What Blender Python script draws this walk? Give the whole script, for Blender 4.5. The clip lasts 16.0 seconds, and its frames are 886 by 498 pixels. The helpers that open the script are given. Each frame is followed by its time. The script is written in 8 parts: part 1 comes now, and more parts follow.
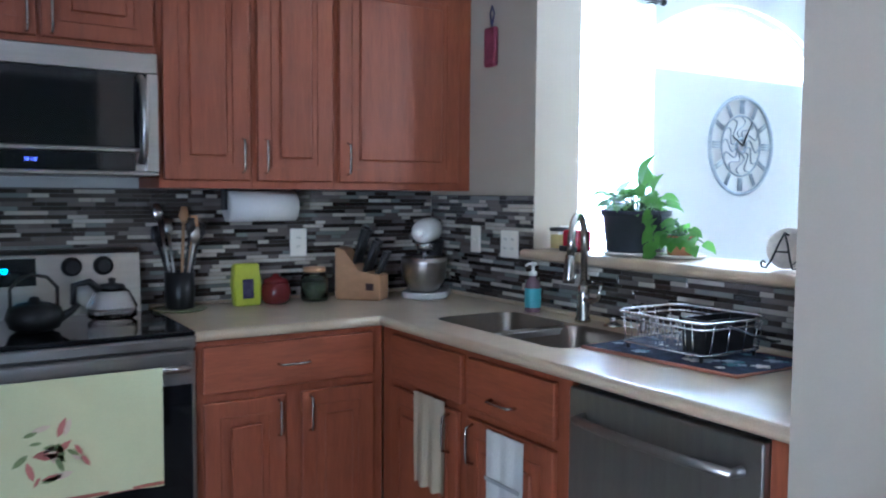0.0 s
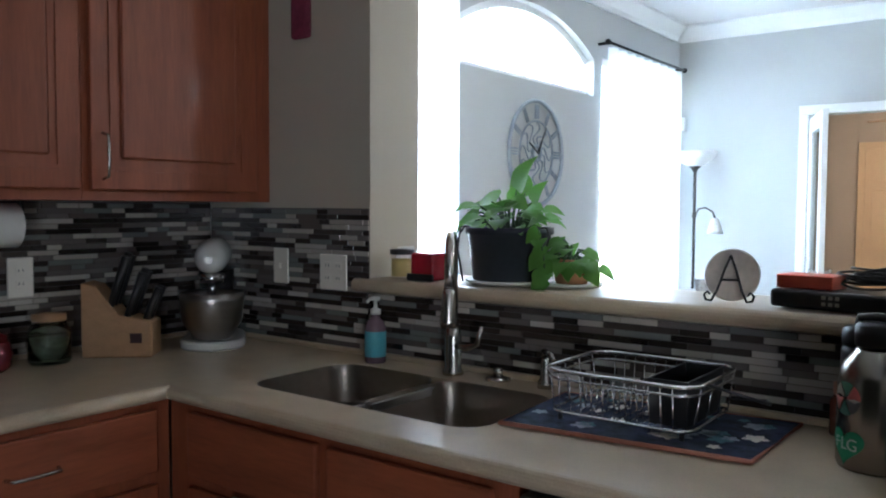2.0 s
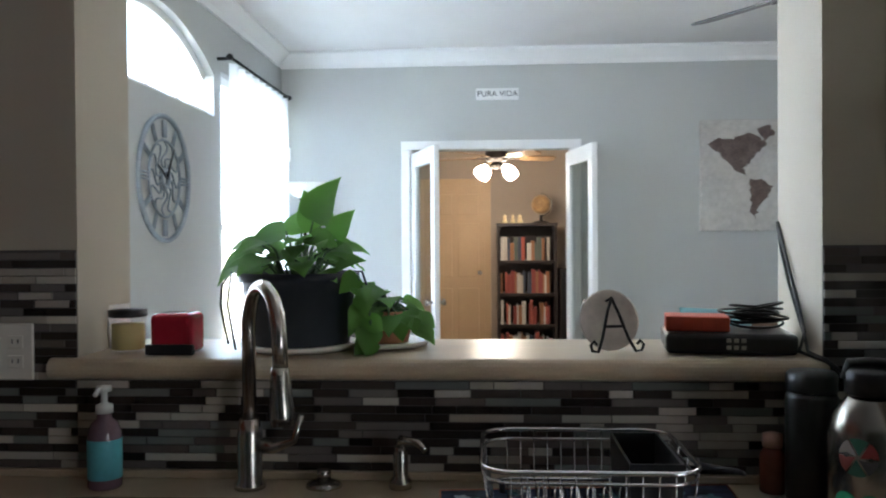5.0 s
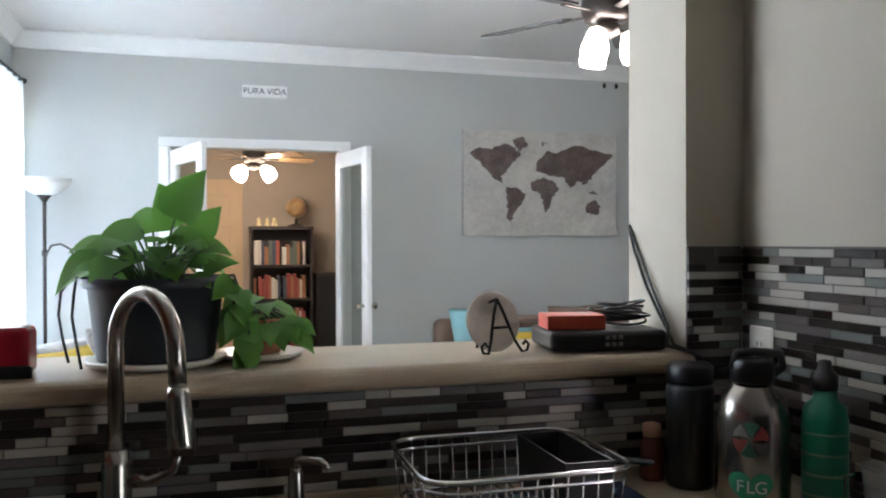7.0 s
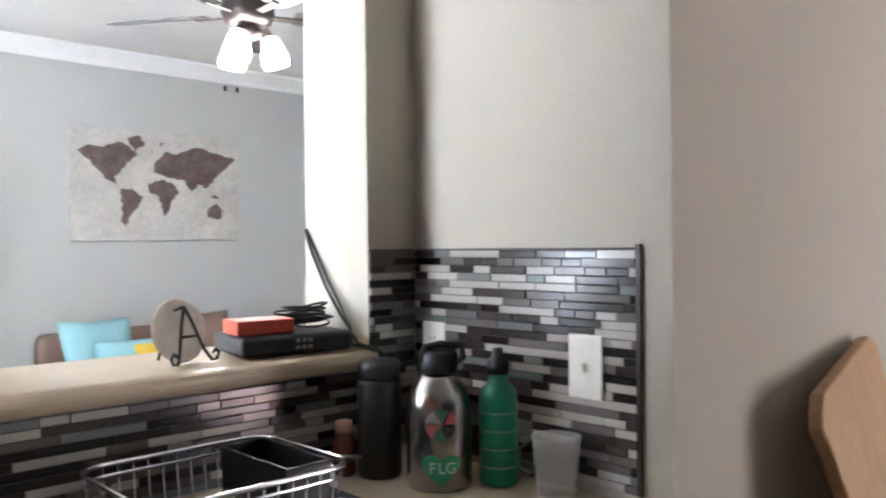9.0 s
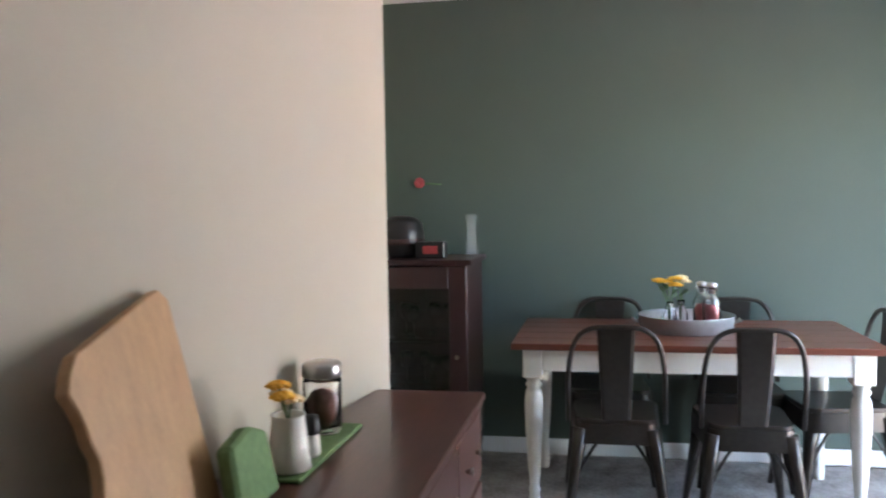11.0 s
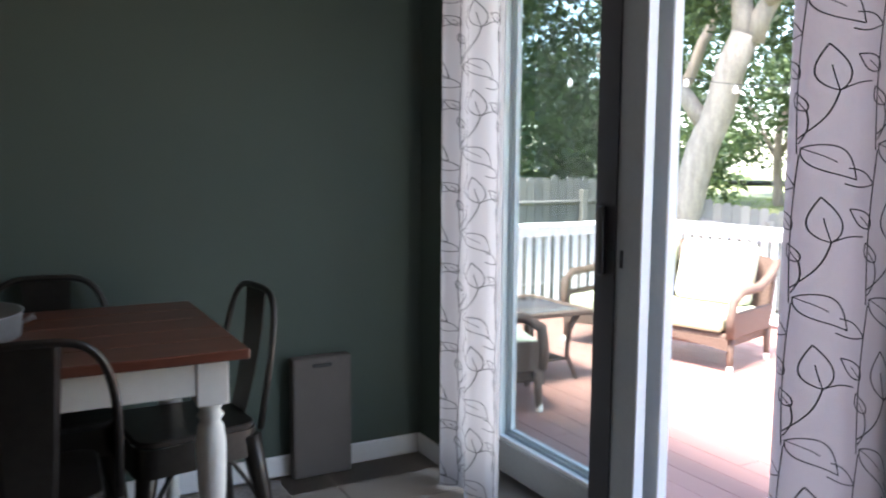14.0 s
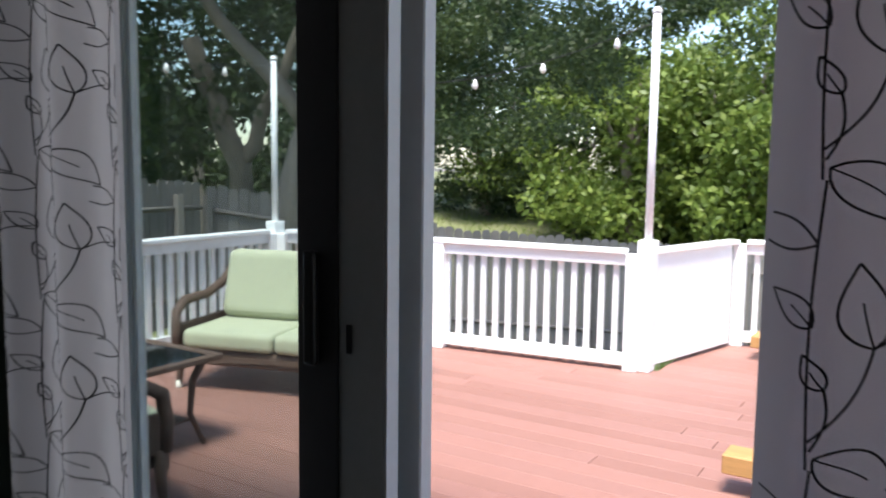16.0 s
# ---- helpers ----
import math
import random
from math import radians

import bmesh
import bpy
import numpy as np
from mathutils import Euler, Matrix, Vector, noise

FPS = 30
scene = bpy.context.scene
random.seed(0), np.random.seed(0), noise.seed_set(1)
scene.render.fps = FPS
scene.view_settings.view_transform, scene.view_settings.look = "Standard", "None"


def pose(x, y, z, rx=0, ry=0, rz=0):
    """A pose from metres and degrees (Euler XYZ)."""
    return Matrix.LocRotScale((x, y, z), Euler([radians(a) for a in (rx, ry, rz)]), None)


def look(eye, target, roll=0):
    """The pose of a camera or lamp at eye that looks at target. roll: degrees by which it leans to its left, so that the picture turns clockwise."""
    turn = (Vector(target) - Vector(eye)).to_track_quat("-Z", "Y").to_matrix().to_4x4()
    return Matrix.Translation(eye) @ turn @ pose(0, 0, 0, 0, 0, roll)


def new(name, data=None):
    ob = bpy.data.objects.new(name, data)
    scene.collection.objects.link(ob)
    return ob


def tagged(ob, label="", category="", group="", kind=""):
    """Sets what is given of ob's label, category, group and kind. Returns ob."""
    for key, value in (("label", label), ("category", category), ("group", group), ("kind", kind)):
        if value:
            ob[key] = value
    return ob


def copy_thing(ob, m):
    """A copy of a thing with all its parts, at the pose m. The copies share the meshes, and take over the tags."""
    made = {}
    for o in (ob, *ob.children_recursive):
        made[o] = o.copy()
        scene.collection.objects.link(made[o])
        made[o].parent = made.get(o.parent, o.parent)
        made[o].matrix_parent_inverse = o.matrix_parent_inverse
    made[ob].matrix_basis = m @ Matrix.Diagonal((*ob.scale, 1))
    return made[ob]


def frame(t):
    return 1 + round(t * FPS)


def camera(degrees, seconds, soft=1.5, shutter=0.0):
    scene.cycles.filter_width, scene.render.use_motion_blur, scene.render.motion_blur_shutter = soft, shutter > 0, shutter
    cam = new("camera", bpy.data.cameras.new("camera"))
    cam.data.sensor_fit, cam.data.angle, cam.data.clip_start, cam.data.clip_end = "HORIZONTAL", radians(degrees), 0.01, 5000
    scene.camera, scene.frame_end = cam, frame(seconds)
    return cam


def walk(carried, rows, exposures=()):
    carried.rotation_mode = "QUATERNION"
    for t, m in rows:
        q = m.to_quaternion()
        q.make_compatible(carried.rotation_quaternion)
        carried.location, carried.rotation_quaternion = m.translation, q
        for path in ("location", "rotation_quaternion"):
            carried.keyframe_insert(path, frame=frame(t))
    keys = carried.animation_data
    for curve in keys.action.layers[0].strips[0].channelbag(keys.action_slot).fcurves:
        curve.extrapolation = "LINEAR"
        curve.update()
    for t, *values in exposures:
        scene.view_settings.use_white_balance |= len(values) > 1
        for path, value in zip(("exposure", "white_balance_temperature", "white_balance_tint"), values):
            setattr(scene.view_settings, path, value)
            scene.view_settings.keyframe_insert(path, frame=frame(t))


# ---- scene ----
# ---------------------------------------------------------------- camera
LENS = 57.6
cam = camera(LENS, 16.0, soft=2.0, shutter=0.3)
PATH = [
    (0.0, (3.517, -2.099, 1.375), (1.84, -1.017, 1.242), 0.4),
    (0.5, (3.346, -2.022, 1.368), (1.759, -0.809, 1.254), 0.4),
    (1.0, (3.139, -2.015, 1.368), (1.678, -0.654, 1.251), 0.7),
    (1.5, (2.896, -1.982, 1.378), (1.572, -0.488, 1.256), 0.4),
    (2.0, (2.646, -1.87, 1.383), (1.443, -0.275, 1.278), 0.3),
    (2.5, (2.423, -1.813, 1.375), (1.349, -0.129, 1.281), 0.5),
    (3.0, (2.209, -1.791, 1.384), (1.326, 0.002, 1.306), -0.1),
    (3.5, (2.077, -1.75, 1.379), (1.389, 0.127, 1.307), 0.0),
    (4.0, (1.954, -1.686, 1.385), (1.459, 0.251, 1.341), -0.1),
    (4.5, (1.874, -1.631, 1.393), (1.568, 0.346, 1.37), -0.3),
    (7.0, (1.481, -1.483, 1.386), (2.027, 0.441, 1.37), -0.2),
    (7.5, (1.443, -1.429, 1.402), (2.144, 0.444, 1.403), -0.3),
    (8.0, (1.374, -1.404, 1.397), (2.311, 0.363, 1.397), -0.1),
    (8.5, (1.33, -1.388, 1.39), (2.499, 0.235, 1.381), -0.3),
    (9.0, (1.325, -1.398, 1.384), (2.706, 0.049, 1.374), -0.6),
    (9.5, (1.356, -1.432, 1.382), (2.957, -0.234, 1.366), -0.5),
    (10.0, (1.45, -1.458, 1.36), (3.25, -0.587, 1.337), -0.2),
    (10.2, (1.478, -1.474, 1.352), (3.335, -0.729, 1.324), -0.4),
    (12.3, (2.206, -1.985, 1.297), (4.196, -2.113, 1.144), -0.9),
    (12.5, (2.300, -1.974, 1.287), (4.280, -2.221, 1.147), -1.0),
    (13.0, (2.529, -2.02, 1.281), (4.457, -2.517, 1.093), -0.9),
    (13.5, (2.757, -2.159, 1.264), (4.619, -2.867, 1.079), -0.7),
    (14.0, (2.991, -2.253, 1.256), (4.742, -3.195, 1.039), 0.4),
    (14.5, (3.275, -2.36, 1.263), (4.864, -3.553, 1.036), 0.7),
    (15.0, (3.418, -2.406, 1.28), (4.851, -3.78, 1.038), 1.2),
    (15.5, (3.693, -2.599, 1.275), (4.968, -4.123, 1.048), 1.2),
    (16.0, (3.97, -2.759, 1.286), (5.039, -4.436, 1.075), 0.7),
]
EXPOSURE = [(0.0, 5.85, 4900, 9), (0.5, 5.45, 5000, 10), (1.5, 4.85, 5500, 10), (3.0, 4.45, 5800, 10), (4.5, 4.3, 6000, 10), (7.0, 4.4, 6300, 13), (8.0, 5.1, 6300, 15), (9.0, 5.45, 6300, 16), (10.2, 5.5, 6200, 14), (12.3, 5.6, 6300, 13), (12.6, 5.3, 6300, 13), (13.0, 4.7, 6400, 13), (13.5, 3.9, 6400, 13), (14.0, 3.15, 6500, 13), (14.5, 2.4, 6500, 14), (15.0, 1.95, 6500, 14), (16.0, 1.2, 6500, 12)]
walk(cam, [(t, look(eye, target, roll)) for t, eye, target, roll in PATH], EXPOSURE)

# ---------------------------------------------------------------- world and light
world = bpy.data.worlds.new("world")
scene.world = world
world.use_nodes = True
wn = world.node_tree
sky = wn.nodes.new("ShaderNodeTexSky")
sky.sky_type, sky.sun_disc = "NISHITA", False
sky.sun_elevation, sky.sun_rotation = radians(66.7), radians(341.6)
sky.air_density, sky.dust_density = 1.0, 0.8
wn.links.new(sky.outputs[0], wn.nodes["Background"].inputs[0])
wn.nodes["Background"].inputs[1].default_value = 0.15


def sun_lamp(energy, angle, eye, target, color):
    data = bpy.data.lights.new("sun", "SUN")
    data.energy, data.angle, data.color = energy, radians(angle), color
    ob = new("sun", data)
    ob.matrix_world = look(eye, target)
    return ob


def area_lamp(name, eye, target, w, h, energy, color=(1, 1, 1)):
    data = bpy.data.lights.new(name, "AREA")
    data.shape, data.size, data.size_y, data.energy, data.color = "RECTANGLE", w, h, energy, color
    ob = new(name, data)
    ob.matrix_world = look(eye, target)
    return ob


def point_lamp(name, place, energy, radius, color):
    data = bpy.data.lights.new(name, "POINT")
    data.energy, data.shadow_soft_size, data.color = energy, radius, color
    ob = new(name, data)
    ob.location = place
    return ob


sun_lamp(4.2, 18, (3, 0.5, 22), (6, -8.5, 0), (1.0, 0.96, 0.9))
# daylight in the window openings
area_lamp("window_light", (0.06, 3.83, 1.45), (3, 3.83, 1.2), 1.2, 1.9, 0.12, (0.93, 0.96, 1.0))
area_lamp("window_light", (0.06, 0.79, 1.45), (2.57, -0.35, 1.3), 1.2, 1.9, 3.1, (0.88, 0.94, 1.0))
area_lamp("window_light", (0.06, 2.315, 2.33), (3, 2.3, 1.4), 1.5, 0.4, 0.3, (0.93, 0.96, 1.0))
area_lamp("window_light", (5.05, -3.86, 1.08), (5.0, 0, 1.08), 1.2, 1.8, 1.7, (0.95, 0.98, 1.0))

# ---------------------------------------------------------------- materials


def mat(name, color, rough=0.6, metal=0.0, vary=0.12, scale=6.0, grain=60.0, bump=0.1, stretch=(1, 1, 1), spec=0.5, coat=0.0, alpha=1.0, trans=0.0, ramp=None):
    m = bpy.data.materials.new(name)
    m.use_nodes = True
    nt = m.node_tree
    b = nt.nodes["Principled BSDF"]
    co = nt.nodes.new("ShaderNodeTexCoord")
    mp = nt.nodes.new("ShaderNodeMapping")
    mp.inputs["Scale"].default_value = stretch
    nt.links.new(co.outputs["Object"], mp.inputs[0])
    n1 = nt.nodes.new("ShaderNodeTexNoise")
    n1.inputs["Scale"].default_value, n1.inputs["Detail"].default_value = scale, 5
    n2 = nt.nodes.new("ShaderNodeTexNoise")
    n2.inputs["Scale"].default_value, n2.inputs["Detail"].default_value = grain, 3
    for n in (n1, n2):
        nt.links.new(mp.outputs[0], n.inputs["Vector"])
    mix = nt.nodes.new("ShaderNodeMath")
    mix.operation = "MULTIPLY_ADD"
    mix.inputs[1].default_value = 0.4
    nt.links.new(n2.outputs[0], mix.inputs[0])
    sc = nt.nodes.new("ShaderNodeMath")
    sc.operation = "MULTIPLY"
    sc.inputs[1].default_value = 0.6
    nt.links.new(n1.outputs[0], sc.inputs[0])
    nt.links.new(sc.outputs[0], mix.inputs[2])
    cr = nt.nodes.new("ShaderNodeValToRGB")
    cr.color_ramp.elements[0].position, cr.color_ramp.elements[1].position = 0.3, 0.7
    lo = [max(0, c * (1 - vary)) for c in color]
    hi = [min(1, c * (1 + vary)) for c in color]
    cr.color_ramp.elements[0].color, cr.color_ramp.elements[1].color = (*lo, 1), (*hi, 1)
    nt.links.new(mix.outputs[0], cr.inputs[0])
    nt.links.new(cr.outputs[0], b.inputs["Base Color"])
    b.inputs["Roughness"].default_value = rough
    b.inputs["Metallic"].default_value = metal
    b.inputs["Specular IOR Level"].default_value = spec
    b.inputs["Coat Weight"].default_value = coat
    b.inputs["Transmission Weight"].default_value = trans
    b.inputs["Alpha"].default_value = alpha
    if bump:
        bp = nt.nodes.new("ShaderNodeBump")
        bp.inputs["Strength"].default_value, bp.inputs["Distance"].default_value = bump, 0.004
        nt.links.new(mix.outputs[0], bp.inputs["Height"])
        nt.links.new(bp.outputs[0], b.inputs["Normal"])
    return m


def pieces_mat(name, colors, rough, island=False, spec=0.5, grain=40.0, bump=0.05):
    """Colours chosen piece by piece."""
    m = mat(name, (0.5, 0.5, 0.5), rough, vary=0.2, grain=grain, bump=bump, spec=spec)
    nt = m.node_tree
    b = nt.nodes["Principled BSDF"]
    src = nt.nodes.new("ShaderNodeNewGeometry" if island else "ShaderNodeObjectInfo")
    cr = nt.nodes.new("ShaderNodeValToRGB")
    cr.color_ramp.interpolation = "CONSTANT"
    for n, c in enumerate(colors):
        e = cr.color_ramp.elements[n] if n < 2 else cr.color_ramp.elements.new(n / len(colors))
        e.position, e.color = n / len(colors), (*c, 1)
    nt.links.new(src.outputs["Random Per Island" if island else "Random"], cr.inputs[0])
    old = b.inputs["Base Color"].links[0].from_socket
    mx = nt.nodes.new("ShaderNodeMix")
    mx.data_type, mx.blend_type = "RGBA", "OVERLAY"
    mx.inputs["Factor"].default_value = 0.22
    nt.links.new(cr.outputs[0], mx.inputs["A"])
    nt.links.new(old, mx.inputs["B"])
    nt.links.new(mx.outputs["Result"], b.inputs["Base Color"])
    return m


def glow(name, color, strength):
    m = bpy.data.materials.new(name)
    m.use_nodes = True
    b = m.node_tree.nodes["Principled BSDF"]
    b.inputs["Base Color"].default_value = (*color, 1)
    b.inputs["Emission Color"].default_value = (*color, 1)
    b.inputs["Emission Strength"].default_value = strength
    return m


def glass_mat(name, color=(1, 1, 1), rough=0.0):
    m = bpy.data.materials.new(name)
    m.use_nodes = True
    b = m.node_tree.nodes["Principled BSDF"]
    b.inputs["Base Color"].default_value = (*color, 1)
    b.inputs["Roughness"].default_value = rough
    b.inputs["Transmission Weight"].default_value = 1.0
    b.inputs["IOR"].default_value = 1.45
    return m


def pane_mat(name, tint, gloss):
    """Thin window glass: see-through with a faint mirror image."""
    m = bpy.data.materials.new(name)
    m.use_nodes = True
    nt = m.node_tree
    nt.nodes.remove(nt.nodes["Principled BSDF"])
    out = nt.nodes["Material Output"]
    tr = nt.nodes.new("ShaderNodeBsdfTransparent")
    tr.inputs[0].default_value = (*tint, 1)
    gl = nt.nodes.new("ShaderNodeBsdfGlossy")
    gl.inputs["Roughness"].default_value = 0.02
    mx = nt.nodes.new("ShaderNodeMixShader")
    mx.inputs[0].default_value = gloss
    nt.links.new(tr.outputs[0], mx.inputs[1])
    nt.links.new(gl.outputs[0], mx.inputs[2])
    nt.links.new(mx.outputs[0], out.inputs[0])
    return m


def cloth_mat(name, color, through_light=0.5, scale=80.0, vary=0.08):
    m = bpy.data.materials.new(name)
    m.use_nodes = True
    nt = m.node_tree
    b = nt.nodes["Principled BSDF"]
    b.inputs["Base Color"].default_value = (*color, 1)
    b.inputs["Roughness"].default_value = 0.9
    n = nt.nodes.new("ShaderNodeTexNoise")
    n.inputs["Scale"].default_value = scale
    co = nt.nodes.new("ShaderNodeTexCoord")
    nt.links.new(co.outputs["Object"], n.inputs["Vector"])
    bp = nt.nodes.new("ShaderNodeBump")
    bp.inputs["Strength"].default_value, bp.inputs["Distance"].default_value = 0.15, 0.003
    nt.links.new(n.outputs[0], bp.inputs["Height"])
    nt.links.new(bp.outputs[0], b.inputs["Normal"])
    tl = nt.nodes.new("ShaderNodeBsdfTranslucent")
    tl.inputs[0].default_value = (*color, 1)
    mx = nt.nodes.new("ShaderNodeMixShader")
    mx.inputs[0].default_value = through_light
    nt.links.new(b.outputs[0], mx.inputs[1])
    nt.links.new(tl.outputs[0], mx.inputs[2])
    nt.links.new(mx.outputs[0], nt.nodes["Material Output"].inputs[0])
    return m


M_GREY = mat("grey_wall_paint", (0.50, 0.51, 0.495), 0.85, vary=0.03, scale=2, grain=160, bump=0.12)
M_BEIGE = mat("beige_wall_paint", (0.47, 0.42, 0.34), 0.85, vary=0.03, scale=2, grain=160, bump=0.15)
M_WHITEWALL = mat("white_wall_paint", (0.74, 0.74, 0.74), 0.85, vary=0.03, scale=2, grain=160, bump=0.12)
M_GREEN = mat("green_wall_paint", (0.066, 0.089, 0.074), 0.8, vary=0.05, scale=2, grain=160, bump=0.15)
M_LILAC = mat("pale_lilac_wall_paint", (0.48, 0.46, 0.49), 0.85, vary=0.03, scale=2, grain=160)
M_STUDY = mat("tan_wall_paint", (0.38, 0.305, 0.24), 0.85, vary=0.04, scale=2, grain=120)
M_CEIL = mat("ceiling_paint", (0.74, 0.73, 0.71), 0.9, vary=0.03, scale=3, grain=90, bump=0.3)
M_TRIM = mat("white_trim_paint", (0.80, 0.80, 0.79), 0.4, vary=0.03, scale=4, grain=50, bump=0.03)
M_VINYL = mat("grey_white_vinyl", (0.70, 0.71, 0.71), 0.45, vary=0.05, scale=4, grain=50, bump=0.03)
# Shade on the white sash's room side is put into this grey-green.
M_SASH = mat("shaded_white_sash_paint", (0.36, 0.38, 0.375), 0.45, vary=0.08, scale=4, grain=50, bump=0.03)
M_FLOOR = mat("floor_grout", (0.30, 0.28, 0.25), 0.8, vary=0.15, scale=5, grain=90)
M_TILE = pieces_mat("floor_tile", [(0.44, 0.40, 0.35), (0.48, 0.44, 0.39), (0.40, 0.37, 0.33), (0.46, 0.41, 0.36)], 0.35, grain=14, bump=0.05)
M_CARPET = mat("living_carpet", (0.42, 0.38, 0.33), 0.95, vary=0.2, scale=8, grain=220, bump=0.5)
M_CHERRY = mat("cherry_cabinet_wood", (0.27, 0.070, 0.028), 0.5, vary=0.28, scale=2.2, grain=16, bump=0.06, stretch=(9, 9, 0.9), coat=0.04)
M_CHERRYH = mat("cherry_cabinet_wood_flat", (0.27, 0.070, 0.028), 0.5, vary=0.28, scale=2.2, grain=16, bump=0.06, stretch=(1.2, 1.2, 9), coat=0.04)
M_LAMINATE = mat("beige_laminate", (0.50, 0.40, 0.28), 0.3, vary=0.16, scale=9, grain=240, bump=0.02)
M_STEEL = mat("brushed_steel", (0.44, 0.42, 0.40), 0.3, 1.0, vary=0.08, scale=3, grain=60, bump=0.03, stretch=(1, 1, 20))
M_SINK = mat("worn_sink_steel", (0.27, 0.235, 0.20), 0.28, 1.0, vary=0.1, scale=3, grain=60, bump=0.03)
M_NICKEL = mat("brushed_nickel", (0.50, 0.47, 0.43), 0.24, 1.0, vary=0.05, bump=0.0)
M_CHROME = mat("chrome_wire", (0.75, 0.75, 0.76), 0.12, 1.0, vary=0.04, bump=0.0)
M_DARKSTEEL = mat("dark_stainless", (0.40, 0.38, 0.36), 0.38, 1.0, vary=0.1, scale=2, grain=40, bump=0.02, stretch=(20, 1, 1))
M_BLACK = mat("black_plastic", (0.012, 0.012, 0.013), 0.35, vary=0.2, bump=0.02)
M_BLACKGLASS = mat("black_glass", (0.006, 0.006, 0.007), 0.06, vary=0.1, bump=0.0)
M_IRON = mat("black_cast_iron", (0.012, 0.012, 0.012), 0.5, 0.4, vary=0.2, grain=90, bump=0.2)
M_WHITEP = mat("white_plastic", (0.75, 0.74, 0.71), 0.35, vary=0.03, bump=0.0)
M_CREAMP = mat("cream_plate_plastic", (0.78, 0.74, 0.66), 0.35, vary=0.03, bump=0.0)
M_SPLASH = [(0.020, 0.015, 0.013), (0.44, 0.40, 0.35), (0.06, 0.048, 0.042), (0.14, 0.122, 0.112), (0.028, 0.021, 0.018), (0.48, 0.44, 0.385), (0.17, 0.178, 0.165), (0.04, 0.031, 0.027), (0.115, 0.096, 0.086), (0.40, 0.36, 0.31), (0.03, 0.023, 0.02), (0.17, 0.15, 0.138)]
M_MOSAIC = pieces_mat("mosaic_tile", M_SPLASH, 0.18, spec=0.6)
M_MOSAICJ = pieces_mat("mosaic_tile_far", M_SPLASH, 0.18, island=True, spec=0.6)
M_GROUT = mat("dark_grout", (0.10, 0.09, 0.085), 0.9, vary=0.15, grain=150)
M_DECK = pieces_mat("red_deck_paint", [(0.27, 0.135, 0.108), (0.295, 0.148, 0.12), (0.255, 0.126, 0.10), (0.28, 0.142, 0.116)], 0.55, grain=30, bump=0.2)
M_RAIL = mat("white_rail_paint", (0.86, 0.87, 0.88), 0.5, vary=0.05, scale=4, grain=60, bump=0.06)
M_GRASS = mat("lawn", (0.17, 0.185, 0.085), 0.95, vary=0.5, scale=0.8, grain=20, bump=0.8)
M_BARK = mat("tree_bark", (0.24, 0.21, 0.18), 0.9, vary=0.35, scale=4, grain=25, bump=0.9, stretch=(3, 3, 0.6))
M_FENCE = pieces_mat("weathered_fence_wood", [(0.20, 0.185, 0.175), (0.24, 0.22, 0.21), (0.17, 0.16, 0.155), (0.22, 0.20, 0.185)], 0.9, grain=30, bump=0.3)
M_PANE = pane_mat("door_glass", (0.83, 0.86, 0.85), 0.03)
M_CLEAR = glass_mat("clear_glass")
M_THIN = mat("thin_clear_glass", (0.85, 0.88, 0.88), 0.05, vary=0.02, alpha=0.06, bump=0.0)
M_SKYGLOW = glow("overcast_sky_glow", (0.93, 0.97, 1.0), 0.42)


def leaf_mat(name, colors):
    m = pieces_mat(name, colors, 0.5, island=True, bump=0.0)
    nt = m.node_tree
    b = nt.nodes["Principled BSDF"]
    tl = nt.nodes.new("ShaderNodeBsdfTranslucent")
    nt.links.new(b.inputs["Base Color"].links[0].from_socket, tl.inputs[0])
    mx = nt.nodes.new("ShaderNodeMixShader")
    mx.inputs[0].default_value = 0.4
    nt.links.new(b.outputs[0], mx.inputs[1])
    nt.links.new(tl.outputs[0], mx.inputs[2])
    nt.links.new(mx.outputs[0], nt.nodes["Material Output"].inputs[0])
    return m


# The undergrowth's sun and shade are put into these two leaf tones.
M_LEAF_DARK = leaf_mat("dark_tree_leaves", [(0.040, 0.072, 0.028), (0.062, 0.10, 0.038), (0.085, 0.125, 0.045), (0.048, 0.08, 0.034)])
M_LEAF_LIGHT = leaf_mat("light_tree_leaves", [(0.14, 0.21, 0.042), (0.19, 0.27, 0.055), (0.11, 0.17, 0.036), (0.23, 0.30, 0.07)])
M_POTHOS = leaf_mat("pothos_leaves", [(0.09, 0.24, 0.04), (0.13, 0.31, 0.055), (0.07, 0.19, 0.035), (0.17, 0.36, 0.07)])

# ---------------------------------------------------------------- mesh helpers


def box(bm, x0, y0, z0, x1, y1, z1, bevel=0.0, seg=1):
    x0, x1 = min(x0, x1), max(x0, x1)
    y0, y1 = min(y0, y1), max(y0, y1)
    z0, z1 = min(z0, z1), max(z0, z1)
    vs = [bm.verts.new((x, y, z)) for z in (z0, z1) for y in (y0, y1) for x in (x0, x1)]
    fs = [bm.faces.new([vs[i] for i in f]) for f in ((0, 2, 3, 1), (4, 5, 7, 6), (0, 1, 5, 4), (2, 6, 7, 3), (0, 4, 6, 2), (1, 3, 7, 5))]
    if bevel:
        es = list({e for f in fs for e in f.edges})
        bmesh.ops.bevel(bm, geom=es, offset=bevel, segments=seg, affect="EDGES", profile=0.5)
    return bm


def B(*a, bevel=0.0, seg=1):
    return box(bmesh.new(), *a, bevel=bevel, seg=seg)


def ring(bm, centre, ax, ay, n):
    return [bm.verts.new(Vector(centre) + ax * math.cos(2 * math.pi * i / n) + ay * math.sin(2 * math.pi * i / n)) for i in range(n)]


